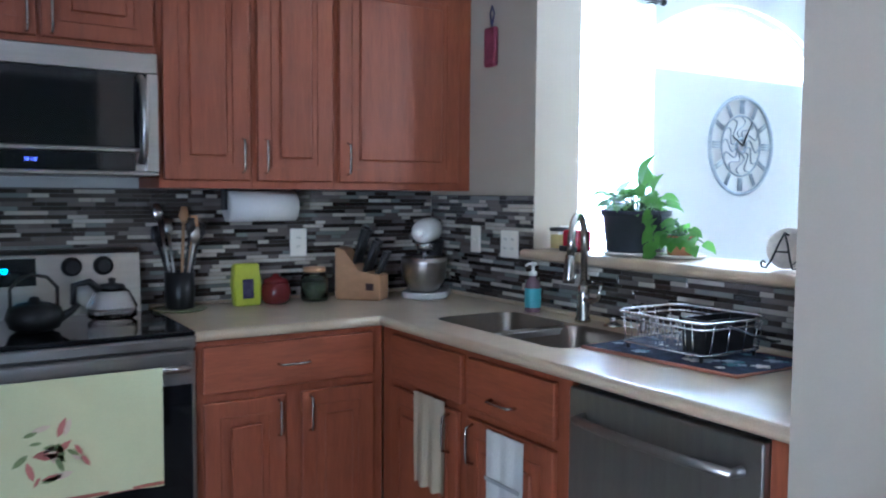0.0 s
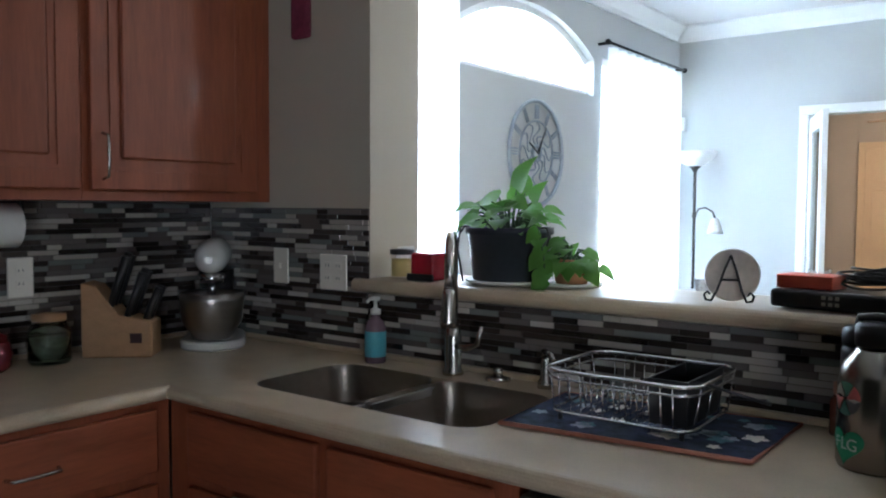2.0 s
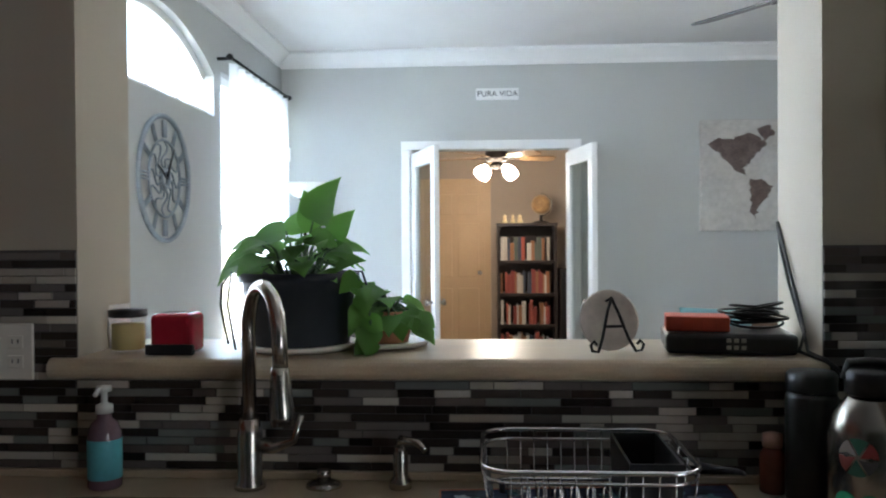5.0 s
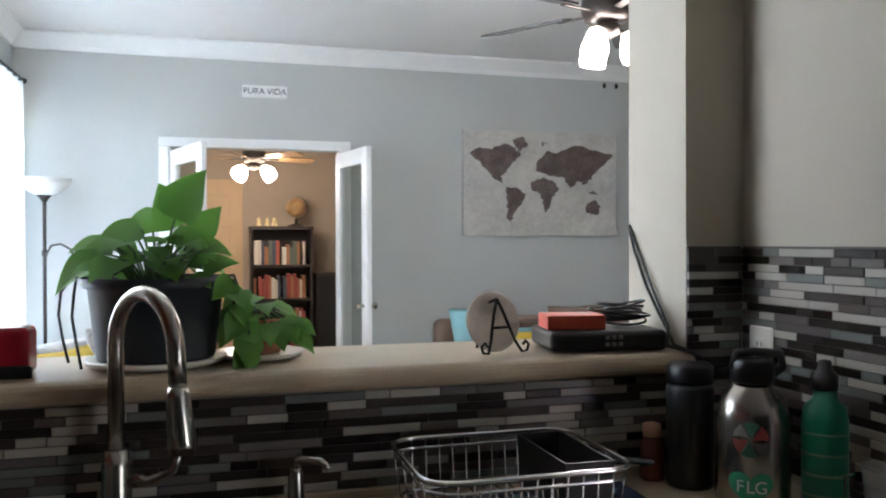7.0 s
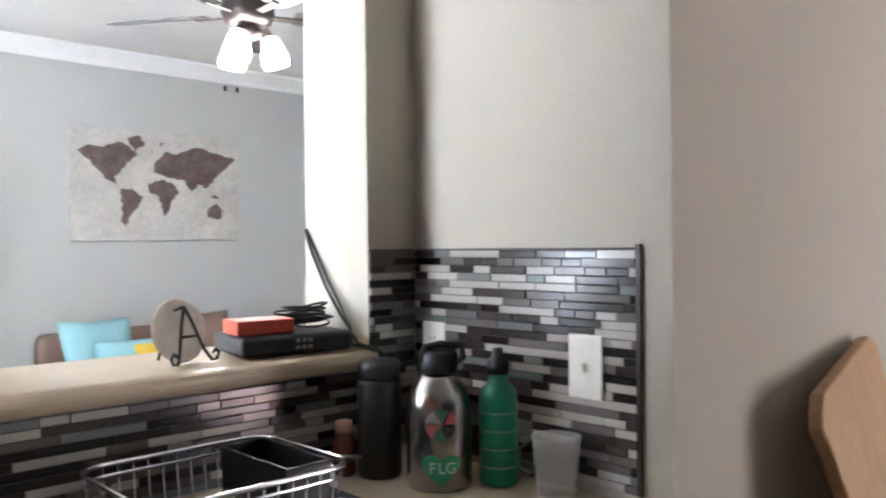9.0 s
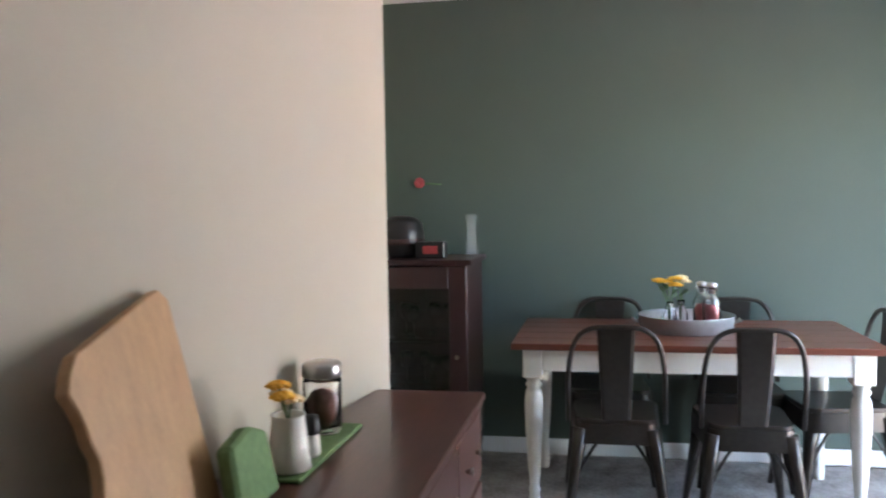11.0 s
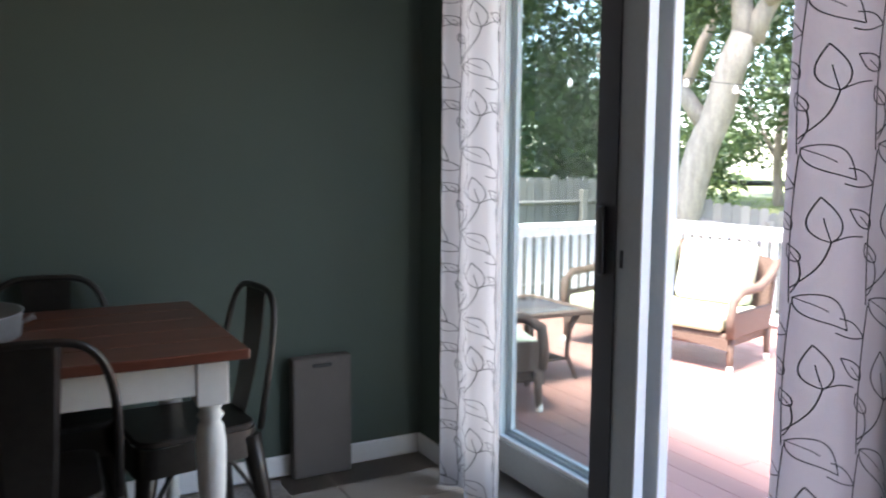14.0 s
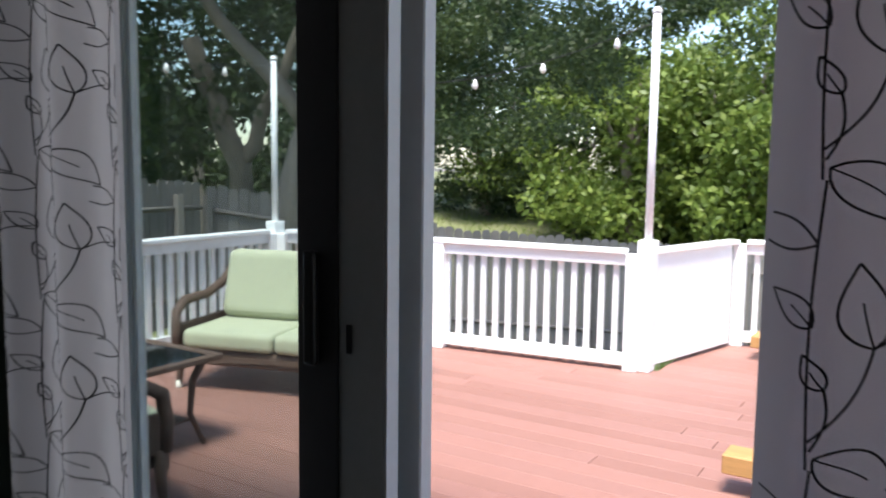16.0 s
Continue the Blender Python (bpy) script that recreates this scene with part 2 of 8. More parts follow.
def sweep(bm, pts, radius, n=8, closed=False, flat=1.0):
    """A tube along points; radius may be one number or one per point."""
    pts = [Vector(p) for p in pts]
    rad = radius if isinstance(radius, (list, tuple)) else [radius] * len(pts)
    rings, side = [], None
    for i, p in enumerate(pts):
        a = pts[i - 1] if i or closed else p
        b = pts[(i + 1) % len(pts)] if i < len(pts) - 1 or closed else p
        d = (b - a).normalized()
        if side is None:
            side = d.cross((0, 0, 1) if abs(d.z) < 0.9 else (1, 0, 0)).normalized()
        side = (side - d * side.dot(d)).normalized()
        up = d.cross(side)
        rings.append(ring(bm, p, side * rad[i], up * rad[i] * flat, n))
    pairs = list(zip(rings, rings[1:])) + ([(rings[-1], rings[0])] if closed else [])
    for r, s in pairs:
        for i in range(n):
            bm.faces.new((r[i], r[(i + 1) % n], s[(i + 1) % n], s[i])).smooth = True
    if not closed:
        bm.faces.new(list(reversed(rings[0])))
        bm.faces.new(rings[-1])
    return bm


def T(pts, radius, n=8, closed=False, flat=1.0):
    return sweep(bmesh.new(), pts, radius, n, closed, flat)


def lathe(bm, x, y, profile, n=24, sx=1.0, sy=1.0):
    """A turned shape from (radius, height) pairs."""
    rings = []
    for r, z in profile:
        rings.append(ring(bm, (x, y, z), Vector((max(r, 1e-4) * sx, 0, 0)), Vector((0, max(r, 1e-4) * sy, 0)), n))
    for r, s in zip(rings, rings[1:]):
        for i in range(n):
            bm.faces.new((r[i], r[(i + 1) % n], s[(i + 1) % n], s[i])).smooth = True
    bm.faces.new(list(reversed(rings[0])))
    bm.faces.new(rings[-1])
    return bm


def L(x, y, profile, n=24, sx=1.0, sy=1.0):
    return lathe(bmesh.new(), x, y, profile, n, sx, sy)


def arc(cx, cy, r, a0, a1, n):
    return [(cx + r * math.cos(radians(a0 + (a1 - a0) * i / n)), cy + r * math.sin(radians(a0 + (a1 - a0) * i / n))) for i in range(n + 1)]


def prism(bm, outline, axis, lo, hi, bevel=0.0):
    """A flat outline (list of 2D points) pulled along an axis from lo to hi."""
    def at(p, v):
        return {"x": (v, p[0], p[1]), "y": (p[0], v, p[1]), "z": (p[0], p[1], v)}[axis]
    a = [bm.verts.new(at(p, lo)) for p in outline]
    b = [bm.verts.new(at(p, hi)) for p in outline]
    n = len(a)
    bm.faces.new(a), bm.faces.new(list(reversed(b)))
    for i in range(n):
        bm.faces.new((a[i], b[i], b[(i + 1) % n], a[(i + 1) % n]))
    bmesh.ops.recalc_face_normals(bm, faces=bm.faces)
    if bevel:
        bmesh.ops.bevel(bm, geom=list(bm.edges), offset=bevel, segments=1, affect="EDGES")
    return bm


def shift(bm, m):
    bm.transform(m)
    return bm


def mesh_of(name, bm, material):
    if hasattr(bm, "to_mesh"):
        me = bpy.data.meshes.new(name)
        bmesh.ops.recalc_face_normals(bm, faces=bm.faces)
        bm.to_mesh(me)
        bm.free()
    else:
        me = bm
    me.materials.append(material)
    return me


def origin_of(ob):
    o = Vector((0, 0, 0))
    while ob:
        o += ob.location
        ob = ob.parent
    return o


def part(name, bm, material, parent, label=""):
    """One mesh under a thing or a part; its shape is given in world places."""
    bm.transform(Matrix.Translation(-origin_of(parent)))
    ob = new(name, mesh_of(name, bm, material))
    ob.parent = parent
    return tagged(ob, label)


def thing(name, place, label, category, group="", kind=""):
    ob = new(name)
    ob.location = place
    ob.empty_display_size = 0.1
    return tagged(ob, label, category, group, kind)


def solo(name, bm, material, label="", category="", group="", kind=""):
    """A thing that is one mesh, with its origin at its base."""
    lo = Vector([min(v.co[i] for v in bm.verts) for i in range(3)])
    hi = Vector([max(v.co[i] for v in bm.verts) for i in range(3)])
    base = Vector(((lo.x + hi.x) / 2, (lo.y + hi.y) / 2, lo.z))
    bm.transform(Matrix.Translation(-base))
    ob = new(name, mesh_of(name, bm, material))
    ob.location = base
    return tagged(ob, label, category, group, kind)


def piece(name, me, place, parent, turn=0.0):
    ob = new(name, me)
    ob.parent = parent
    ob.location = Vector(place) - origin_of(parent)
    if turn:
        ob.rotation_euler = (0, 0, turn)
    return ob


def words(text, size, place, rot, material, name, parent, depth=0.001):
    """Letters as a mesh, lying in the plane given by rot."""
    cu = bpy.data.curves.new(name, "FONT")
    cu.body, cu.size, cu.extrude, cu.align_x, cu.align_y = text, size, depth, "CENTER", "CENTER"
    tmp = bpy.data.objects.new(name, cu)
    scene.collection.objects.link(tmp)
    me = bpy.data.meshes.new_from_object(tmp.evaluated_get(bpy.context.evaluated_depsgraph_get()))
    bpy.data.objects.remove(tmp)
    bpy.data.curves.remove(cu)
    me.materials.clear()
    me.materials.append(material)
    me.transform(Matrix.Translation(Vector(place) - origin_of(parent)) @ Euler([radians(a) for a in rot]).to_matrix().to_4x4())
    ob = new(name, me)
    ob.parent = parent
    return ob


def structure(name, bm, material, label, category="wall"):
    ob = new(name, mesh_of(name, bm, material))
    return tagged(ob, label, category, kind="structure")

# ---------------------------------------------------------------- the building
XW, XG, YS, YF, ZK, ZL = 0.16, 6.03, -3.78, 4.64, 2.47, 2.85

floor = structure("floor", B(-0.05, -3.98, -0.12, 7.1, 0.12, -0.012), M_FLOOR, "beige ceramic tile floor with grey joints", "floor")
structure("floor_living", B(-0.05, 0.12, -0.12, 7.1, 8.6, 0.0), M_CARPET, "beige carpet of the living room", "floor")
structure("ceiling", B(-0.05, -3.98, ZK, 7.1, 0.24, ZK + 0.45), M_CEIL, "white flat ceiling over kitchen and dining room", "ceiling")
structure("ceiling_living", B(-0.05, 0.24, ZL, 7.1, 4.76, ZL + 0.12), M_CEIL, "white flat ceiling of the living room", "ceiling")

# west wall, with two tall windows and an arched one between
bm = bmesh.new()
WX0 = XW - 0.15
WIN = [(0.20, 1.42), (3.22, 4.44)]
box(bm, WX0, -3.98, 0, XW, 0.20, ZL + 0.1)
box(bm, WX0, 4.44, 0, XW, 4.80, ZL + 0.1)
for y0, y1 in WIN:
    box(bm, WX0, y0, 0, XW, y1, 0.55)
    box(bm, WX0, y0, 2.42, XW, y1, ZL + 0.1)
box(bm, WX0, 1.42, 0, XW, 3.22, 2.13)
box(bm, WX0, 1.42, 2.13, XW, 1.53, ZL + 0.1)
box(bm, WX0, 3.10, 2.13, XW, 3.22, ZL + 0.1)
ARCH_R, ARCH_Z = 1.55, 1.035
curve = [(2.315 + d, math.sqrt(ARCH_R ** 2 - d * d) + ARCH_Z) for d in [-0.785 + 1.57 * i / 24 for i in range(25)]]
prism(bm, curve + [(3.10, ZL + 0.1), (1.53, ZL + 0.1)], "x", WX0, XW)
structure("wall_west", bm, M_GREY, "pale grey painted wall with two tall windows and an arched one")

bm = prism(bmesh.new(), [(XW, 0), (2.57, 0), (2.57, ZL), (2.43, ZL), (2.43, 1.112), (0.95, 1.112), (0.95, ZL), (XW, ZL)], "y", 0.0, 0.24)
wall_bar = structure("wall_bar", bm, M_BEIGE, "painted half wall with an open pass-through above the ledge")

bm = bmesh.new()
prism(bm, [(2.57, -0.665), (4.56, -0.90), (4.56, -0.45), (7.1, -0.45), (7.1, 0.24), (2.57, 0.24)], "z", 0, ZL)
wall_pantry = structure("wall_pantry", bm, M_BEIGE, "warm greige painted wall between kitchen and dining room")

bm = B(XG, -3.98, 0, XG + 0.15, -0.452, ZK + 0.1)
structure("wall_green", bm, M_GREEN, "dark sage green painted dining room wall")

DX0, DX1, DH = 3.92, 5.76, 2.03
bm = B(-0.05, YS - 0.2, 0, DX0, YS, ZK + 0.1)
box(bm, DX1, YS - 0.2, 0, XG + 0.15, YS, ZK + 0.1)
box(bm, DX0, YS - 0.2, DH, DX1, YS, ZK + 0.1)
structure("wall_south", bm, M_GREEN, "dark green painted wall around the sliding door")
# Unseen overhang, added to keep sun and sky off the door frames.
structure("shade_eave", B(-0.05, YS - 0.62, ZK + 0.005, XG + 0.15, YS - 0.2005, ZK + 0.095), M_TRIM, "white overhang added out of view to shade the patio door")

OX0, OX1, OH = 1.17, 2.415, 2.085
bm = B(0.0, YF, 0, OX0, YF + 0.12, ZL + 0.1)
box(bm, OX1, YF, 0, 7.1, YF + 0.12, ZL + 0.1)
box(bm, OX0, YF, OH, OX1, YF + 0.12, ZL + 0.1)
structure("wall_far", bm, M_GREY, "pale grey living room wall with a double doorway")
structure("wall_living_east", B(7.0, 0.24, 0, 7.12, YF, ZL + 0.1), M_GREY, "pale grey living room wall")

# the study behind the double doors
bm = B(-0.1, 7.9, 0, 4.6, 8.0, 2.6)
box(bm, -0.1, 4.76, 0, 0.0, 7.9, 2.6)
box(bm, 4.5, 4.76, 0, 4.6, 7.9, 2.6)
structure("wall_study", bm, M_STUDY, "warm tan painted study walls")
structure("ceiling_study", B(-0.1, 4.76, 2.55, 4.6, 8.0, 2.65), M_CEIL, "white study ceiling", "ceiling")

# crown moulding
prof = [(0, 0), (0, -0.12), (0.02, -0.12), (0.03, -0.09), (0.08, -0.035), (0.095, -0.02), (0.095, 0)]
bm = prism(bmesh.new(), [(YF - d, ZL + h) for d, h in prof], "x", XW, 7.0)
structure("crown_moulding", bm, M_TRIM, "white crown moulding", "trim")
bm = bmesh.new()
prism(bm, [(XW + d, ZL + h) for d, h in prof], "y", 0.25, YF - 0.096)
structure("crown_moulding_west", bm, M_TRIM, "white crown moulding", "trim")

# baseboards
for nm, b in (("baseboard_green", (XG - 0.013, YS + 0.015, 0.0, XG, -0.46, 0.085)), ("baseboard_south", (5.80, YS, 0.0, XG, YS + 0.013, 0.085)), ("baseboard_south_west", (1.0, YS, 0.0, 3.86, YS + 0.013, 0.085)), ("baseboard_far", (2.50, YF - 0.013, 0.0, 7.0, YF, 0.09))):
    structure(nm, B(*b, bevel=0.004), M_TRIM, "white painted baseboard", "baseboard")

# door casing of the double doorway
casing = thing("door_1", (1.86, YF, 0), "white double french door standing open", "door", kind="structure")
for x0, x1 in ((1.10, OX0), (OX1, OX1 + 0.07)):
    part("casing", B(x0, YF - 0.018, 0, x1, YF - 0.001, OH, bevel=0.004), M_TRIM, casing)
part("head_casing", B(1.10, YF - 0.018, OH, OX1 + 0.07, YF - 0.001, OH + 0.07, bevel=0.004), M_TRIM, casing)
for x0, x1 in ((OX0, OX0 + 0.015), (OX1 - 0.015, OX1)):
    part("jamb", B(x0, YF + 0.001, 0, x1, YF + 0.12, OH - 0.001), M_TRIM, casing)


def french_leaf(hinge, ang, side):
    """A glazed leaf 0.69 wide, swung into the living room."""
    w, h = 0.67, 2.05
    leaf = bmesh.new()
    for a in ((0, 0.10), (w - 0.10, w)):
        box(leaf, a[0], -0.02, 0.01, a[1], 0.02, h, bevel=0.004)
    box(leaf, 0.10, -0.02, 0.01, w - 0.10, 0.02, 0.22)
    box(leaf, 0.10, -0.02, h - 0.11, w - 0.10, 0.02, h)
    m = Matrix.Translation((*hinge, 0)) @ Matrix.Rotation(radians(ang), 4, "Z") @ Matrix.Diagonal((side, 1, 1, 1))
    lf = part("door_leaf", shift(leaf, m), M_TRIM, casing, "white glazed door leaf swung open")
    pane = part("pane", shift(B(0.10, -0.003, 0.22, w - 0.10, 0.003, h - 0.11), m), M_PANE, lf)
    pane.visible_shadow = False
    for s in (-1, 1):
        k = bmesh.new()
        sweep(k, [(w - 0.055, 0.02 * s, 0.95), (w - 0.055, 0.05 * s, 0.95), (w - 0.055, 0.06 * s, 0.95), (w - 0.055, 0.075 * s, 0.95)], [0.012, 0.012, 0.028, 0.018], 12)
        part("knob", shift(k, m), M_NICKEL, lf, "brushed metal knob")


french_leaf((OX0 + 0.03, YF - 0.02), -71, 1)
french_leaf((OX1 - 0.03, YF - 0.02), 100, -1)

# windows of the west wall, with sheer curtains
M_SHEER = cloth_mat("sheer_white_curtain", (0.92, 0.93, 0.95), 0.75)
for n, (y0, y1) in enumerate(WIN):
    w = thing("window_%d" % (n + 1), (XW - 0.08, (y0 + y1) / 2, 0.55), "tall white framed window behind sheers", "window", kind="structure")
    fr = bmesh.new()
    for a, b in ((y0, y0 + 0.05), (y1 - 0.05, y1)):
        box(fr, 0.05, a, 0.55, 0.11, b, 2.42)
    box(fr, 0.05, y0 + 0.05, 0.55, 0.11, y1 - 0.05, 0.60)
    box(fr, 0.05, y0 + 0.05, 2.37, 0.11, y1 - 0.05, 2.42)
    box(fr, 0.06, y0 + 0.05, 1.46, 0.10, y1 - 0.05, 1.50)
    part("window_frame", fr, M_TRIM, w)
    g = part("pane", B(0.078, y0 + 0.05, 0.60, 0.082, y1 - 0.05, 2.37), M_PANE, w)
    g.visible_shadow = False
w = thing("window_3", (XW - 0.08, 2.315, 2.13), "arched white framed transom window", "window", kind="structure")
fr = bmesh.new()
inner = [(2.315 + (y - 2.315) * 0.95, z - 0.04) for y, z in curve]
for (a, b), (c, d) in zip(zip(curve, curve[1:]), zip(inner, inner[1:])):
    vs = [fr.verts.new((x, p[0], p[1])) for x in (0.05, 0.11) for p in (a, b, d, c)]
    for q in ((0, 1, 2, 3), (7, 6, 5, 4), (0, 4, 5, 1), (2, 6, 7, 3)):
        fr.faces.new([vs[i] for i in q])
box(fr, 0.05, 1.53, 2.13, 0.11, 3.10, 2.165)
for d in (-0.4, 0, 0.4):
    box(fr, 0.065, 2.315 + d - 0.01, 2.165, 0.095, 2.315 + d + 0.01, 2.53)
part("window_frame", fr, M_TRIM, w)
g = part("pane", prism(bmesh.new(), inner + [(3.06, 2.165), (1.57, 2.165)], "x", 0.078, 0.082), M_PANE, w)
g.visible_shadow = False


def hanging(x_or_y0, length, place, z0, z1, folds, depth, axis, n=160, seed=1):
    """A hanging cloth: a wavy sheet with a little thickness."""
    rnd = random.Random(seed)
    ph = [rnd.uniform(0, 6.28) for _ in range(4)]
    bm = bmesh.new()
    zs = [z1, (z0 + z1) * 0.6, (z0 + z1) * 0.3 + z0 * 0.2, z0]
    rows = []
    for k, z in enumerate(zs):
        row = []
        for i in range(n + 1):
            u = i / n
            off = depth * (math.sin(u * folds * 6.283 + ph[0]) + 0.35 * math.sin(u * folds * 12.1 + ph[1] + k * 0.3)) * (1 + 0.1 * k)
            p = x_or_y0 + u * length
            row.append(bm.verts.new((p, place + off, z) if axis == "x" else (place + off, p, z)))
        rows.append(row)
    for a, b in zip(rows, rows[1:]):
        for i in range(n):
            bm.faces.new((a[i], a[i + 1], b[i + 1], b[i])).smooth = True
    return bm


for n, (y0, y1) in enumerate(WIN):
    sheer = thing("sheer_curtain", (XW + 0.09, (y0 + y1) / 2, 0.05), "sheer white curtain drawn over a bright window", "curtain", "sheer curtains")
    part("cloth", hanging(y0 - 0.05, y1 - y0 + 0.08, XW + 0.09, 0.05, 2.46, 9, 0.018, "y", seed=n + 5), M_SHEER, sheer)
    part("rod", T([(XW + 0.09, y0 - 0.09, 2.485), (XW + 0.09, y1 + 0.07, 2.485)], 0.009), M_IRON, sheer)
    for y in (y0 - 0.10, y1 + 0.08):
        part("finial", shift(L(0, 0, [(0.005, -0.02), (0.02, -0.01), (0.02, 0.01), (0.005, 0.02)], 12), pose(XW + 0.09, y, 2.485)), M_IRON, sheer)
    for y in (y0 - 0.06, y1 + 0.04):
        part("bracket", B(XW + 0.001, y - 0.008, 2.475, XW + 0.09, y + 0.008, 2.493), M_IRON, sheer)

# bright overcast distance outside the west windows
structure("backdrop", B(-4.0, -5.0, -2.0, -3.95, 10.0, 7.0), M_SKYGLOW, "bright white overcast sky", "backdrop")

# bar ledge
ledge = bmesh.new()
prism(ledge, arc(-0.012, 1.136, 0.021, 90, 270, 8) + [(0.30, 1.115), (0.31, 1.125), (0.31, 1.147), (0.30, 1.157)], "x", 0.90, 2.432)
solo("bar_ledge", ledge, M_LAMINATE, "beige laminate bar ledge on the half wall", "ledge")

# worktop with the sink cut out
SX0, SX1, SY0, SY1 = 0.965, 1.70, -0.505, -0.13
bm = bmesh.new()
CT0, CT1 = 0.877, 0.915
prism(bm, [(p + 0.0, q) for p, q in arc(-0.636, 0.896, 0.019, 90, 270, 8)] + [(SY0, CT0), (SY0, CT1)], "x", 0.835, 2.569)
box(bm, XW + 0.001, SY0 - 0.131 + 0.0, CT0, 0.8349, -0.001, CT1)
box(bm, 0.835, SY0, CT0, SX0, -0.001, CT1)
box(bm, SX1, SY0, CT0, 2.569, -0.001, CT1)
box(bm, SX0, SY1, CT0, SX1, -0.001, CT1)
arm = bmesh.new()
prism(arm, [(-p + 0.18, q) for p, q in arc(-0.636, 0.896, 0.019, 90, 270, 8)] + [(XW + 0.001, CT0), (XW + 0.001, CT1)], "y", -1.345, SY0 - 0.131)
me = bpy.data.meshes.new("tmp")
arm.to_mesh(me)
bm.from_mesh(me)
bpy.data.meshes.remove(me)
arm.free()
for cx, cy, sx, sy in ((SX0, SY0, 1, 1), (SX1, SY0, -1, 1), (SX0, SY1, 1, -1), (SX1, SY1, -1, -1)):
    q = [(cx, cy), (cx + sx * 0.075, cy)] + [(cx + sx * (0.075 - 0.075 * math.sin(radians(a))), cy + sy * (0.075 - 0.075 * math.cos(radians(a)))) for a in range(10, 81, 10)] + [(cx, cy + sy * 0.075)]
    corner = prism(bmesh.new(), q, "z", CT0, CT1)
    me = bpy.data.meshes.new("tmp")
    corner.to_mesh(me)
    bm.from_mesh(me)
    bpy.data.meshes.remove(me)
    corner.free()
worktop = solo("worktop", bm, M_LAMINATE, "L-shaped beige speckled laminate worktop", "worktop")
for nm, b in (("back_lip", (XW + 0.001, -1.345, 0.915, XW + 0.016, -0.016, 0.929)), ("back_lip", (XW + 0.001, -0.016, 0.915, 2.55, -0.008, 0.932))):
    part(nm, B(*b, bevel=0.003), M_LAMINATE, worktop)

# ---------------------------------------------------------------- kitchen units


def raised_door(x0, z0, x1, z1):
    """A raised-panel front lying in the plane y = 0, facing -y."""
    d = bmesh.new()
    box(d, x0, -0.020, z0, x1, 0, z1, bevel=0.005, seg=2)
    return d


def door_relief(x0, z0, x1, z1, m, door):
    """Mouldings and raised field of a cabinet door."""
    f, g = 0.055, 0.09
    for a in ((x0 + f, z0 + f, x1 - f, z0 + f + 0.012), (x0 + f, z1 - f - 0.012, x1 - f, z1 - f), (x0 + f, z0 + f + 0.0125, x0 + f + 0.012, z1 - f - 0.0125), (x1 - f - 0.012, z0 + f + 0.0125, x1 - f, z1 - f - 0.0125)):
        part("moulding", shift(B(a[0], -0.024, a[1], a[2], -0.0201, a[3]), m), M_CHERRY, door)
    part("raised_panel", shift(B(x0 + g, -0.028, z0 + g, x1 - g, -0.0201, z1 - g, bevel=0.006), m), M_CHERRY, door)


def bar_handle(x, z, length, upright):
    k = bmesh.new()
    h = length / 2
    pts = [(0, 0, -h), (0, -0.028, -h + 0.008), (0, -0.030, -h * 0.5), (0, -0.030, h * 0.5), (0, -0.028, h - 0.008), (0, 0, h)]
    pts = [(x, y - 0.02, z + q) if upright else (x + q, y - 0.02, z) for _, y, q in pts]
    return sweep(k, pts, 0.0045, 8)


def facing(x, y, turn):
    return Matrix.Translation((x, y, 0)) @ Matrix.Rotation(radians(turn), 4, "Z")


def unit(name, m, width, depth, z0, z1, doors, drawers, label, place, kick=True, rail_bottom=True):
    """doors, drawers: (x0, z0, x1, z1, handle x, handle z, upright)."""
    u = thing(name, place, label, "cabinet")
    b = bmesh.new()
    if name == "sink_cabinet":
        box(b, 0, 0.004, 0.1, width, depth, 0.66)
        box(b, 0, 0.004, 0.6601, width, 0.05, z1)
        box(b, 0, 0.0501, 0.6601, 0.12, depth, z1)
        box(b, width - 0.12, 0.0501, 0.6601, width, depth, z1)
    else:
        box(b, 0, 0.004, z0 + (0.1 if kick else 0), width, depth, z1)
    if kick:
        box(b, 0.002, 0.07, 0.0, width - 0.002, depth - 0.01, z0 + 0.0999)
    part("body", shift(b, m), M_CHERRY, u)
    for d in doors:
        o = part("door", shift(raised_door(*d[:4]), m), M_CHERRY, u)
        door_relief(*d[:4], m, o)
        if d[4] is not None:
            part("handle", shift(bar_handle(d[4], d[5], 0.13, True), m), M_NICKEL, o, "brushed nickel bar handle")
    for d in drawers:
        o = part("drawer", shift(raised_door(*d[:4]), m), M_CHERRYH, u)
        if d[4] is not None:
            part("handle", shift(bar_handle(d[4], d[5], 0.12, False), m), M_NICKEL, o, "brushed nickel bar handle")
    return u


# base unit on the west wall (faces +x): local x runs along +y
mW = facing(0.80, -1.338, 90)
unit("base_cabinet", mW, 0.717, 0.62, 0.0, 0.872, [(0.02, 0.13, 0.315, 0.66, 0.285, 0.58, True), (0.375, 0.13, 0.67, 0.66, 0.405, 0.58, True)], [(0.02, 0.69, 0.67, 0.855, 0.345, 0.772, False)], "cherry wood base cabinet with one drawer above two doors", (0.48, -1.0, 0))
# corner filler and sink unit on the bar wall (faces -y)
mS = facing(0.80, -0.62, 0)
unit("sink_cabinet", mS, 1.08, 0.60, 0.0, 0.872, [(0.10, 0.13, 0.545, 0.66, 0.50, 0.58, True), (0.60, 0.13, 1.03, 0.66, 0.64, 0.58, True)], [(0.10, 0.69, 0.565, 0.855, None, None, False), (0.60, 0.69, 1.03, 0.855, 0.80, 0.745, False)], "cherry wood sink cabinet with towels hung on its doors", (1.34, -0.3, 0))

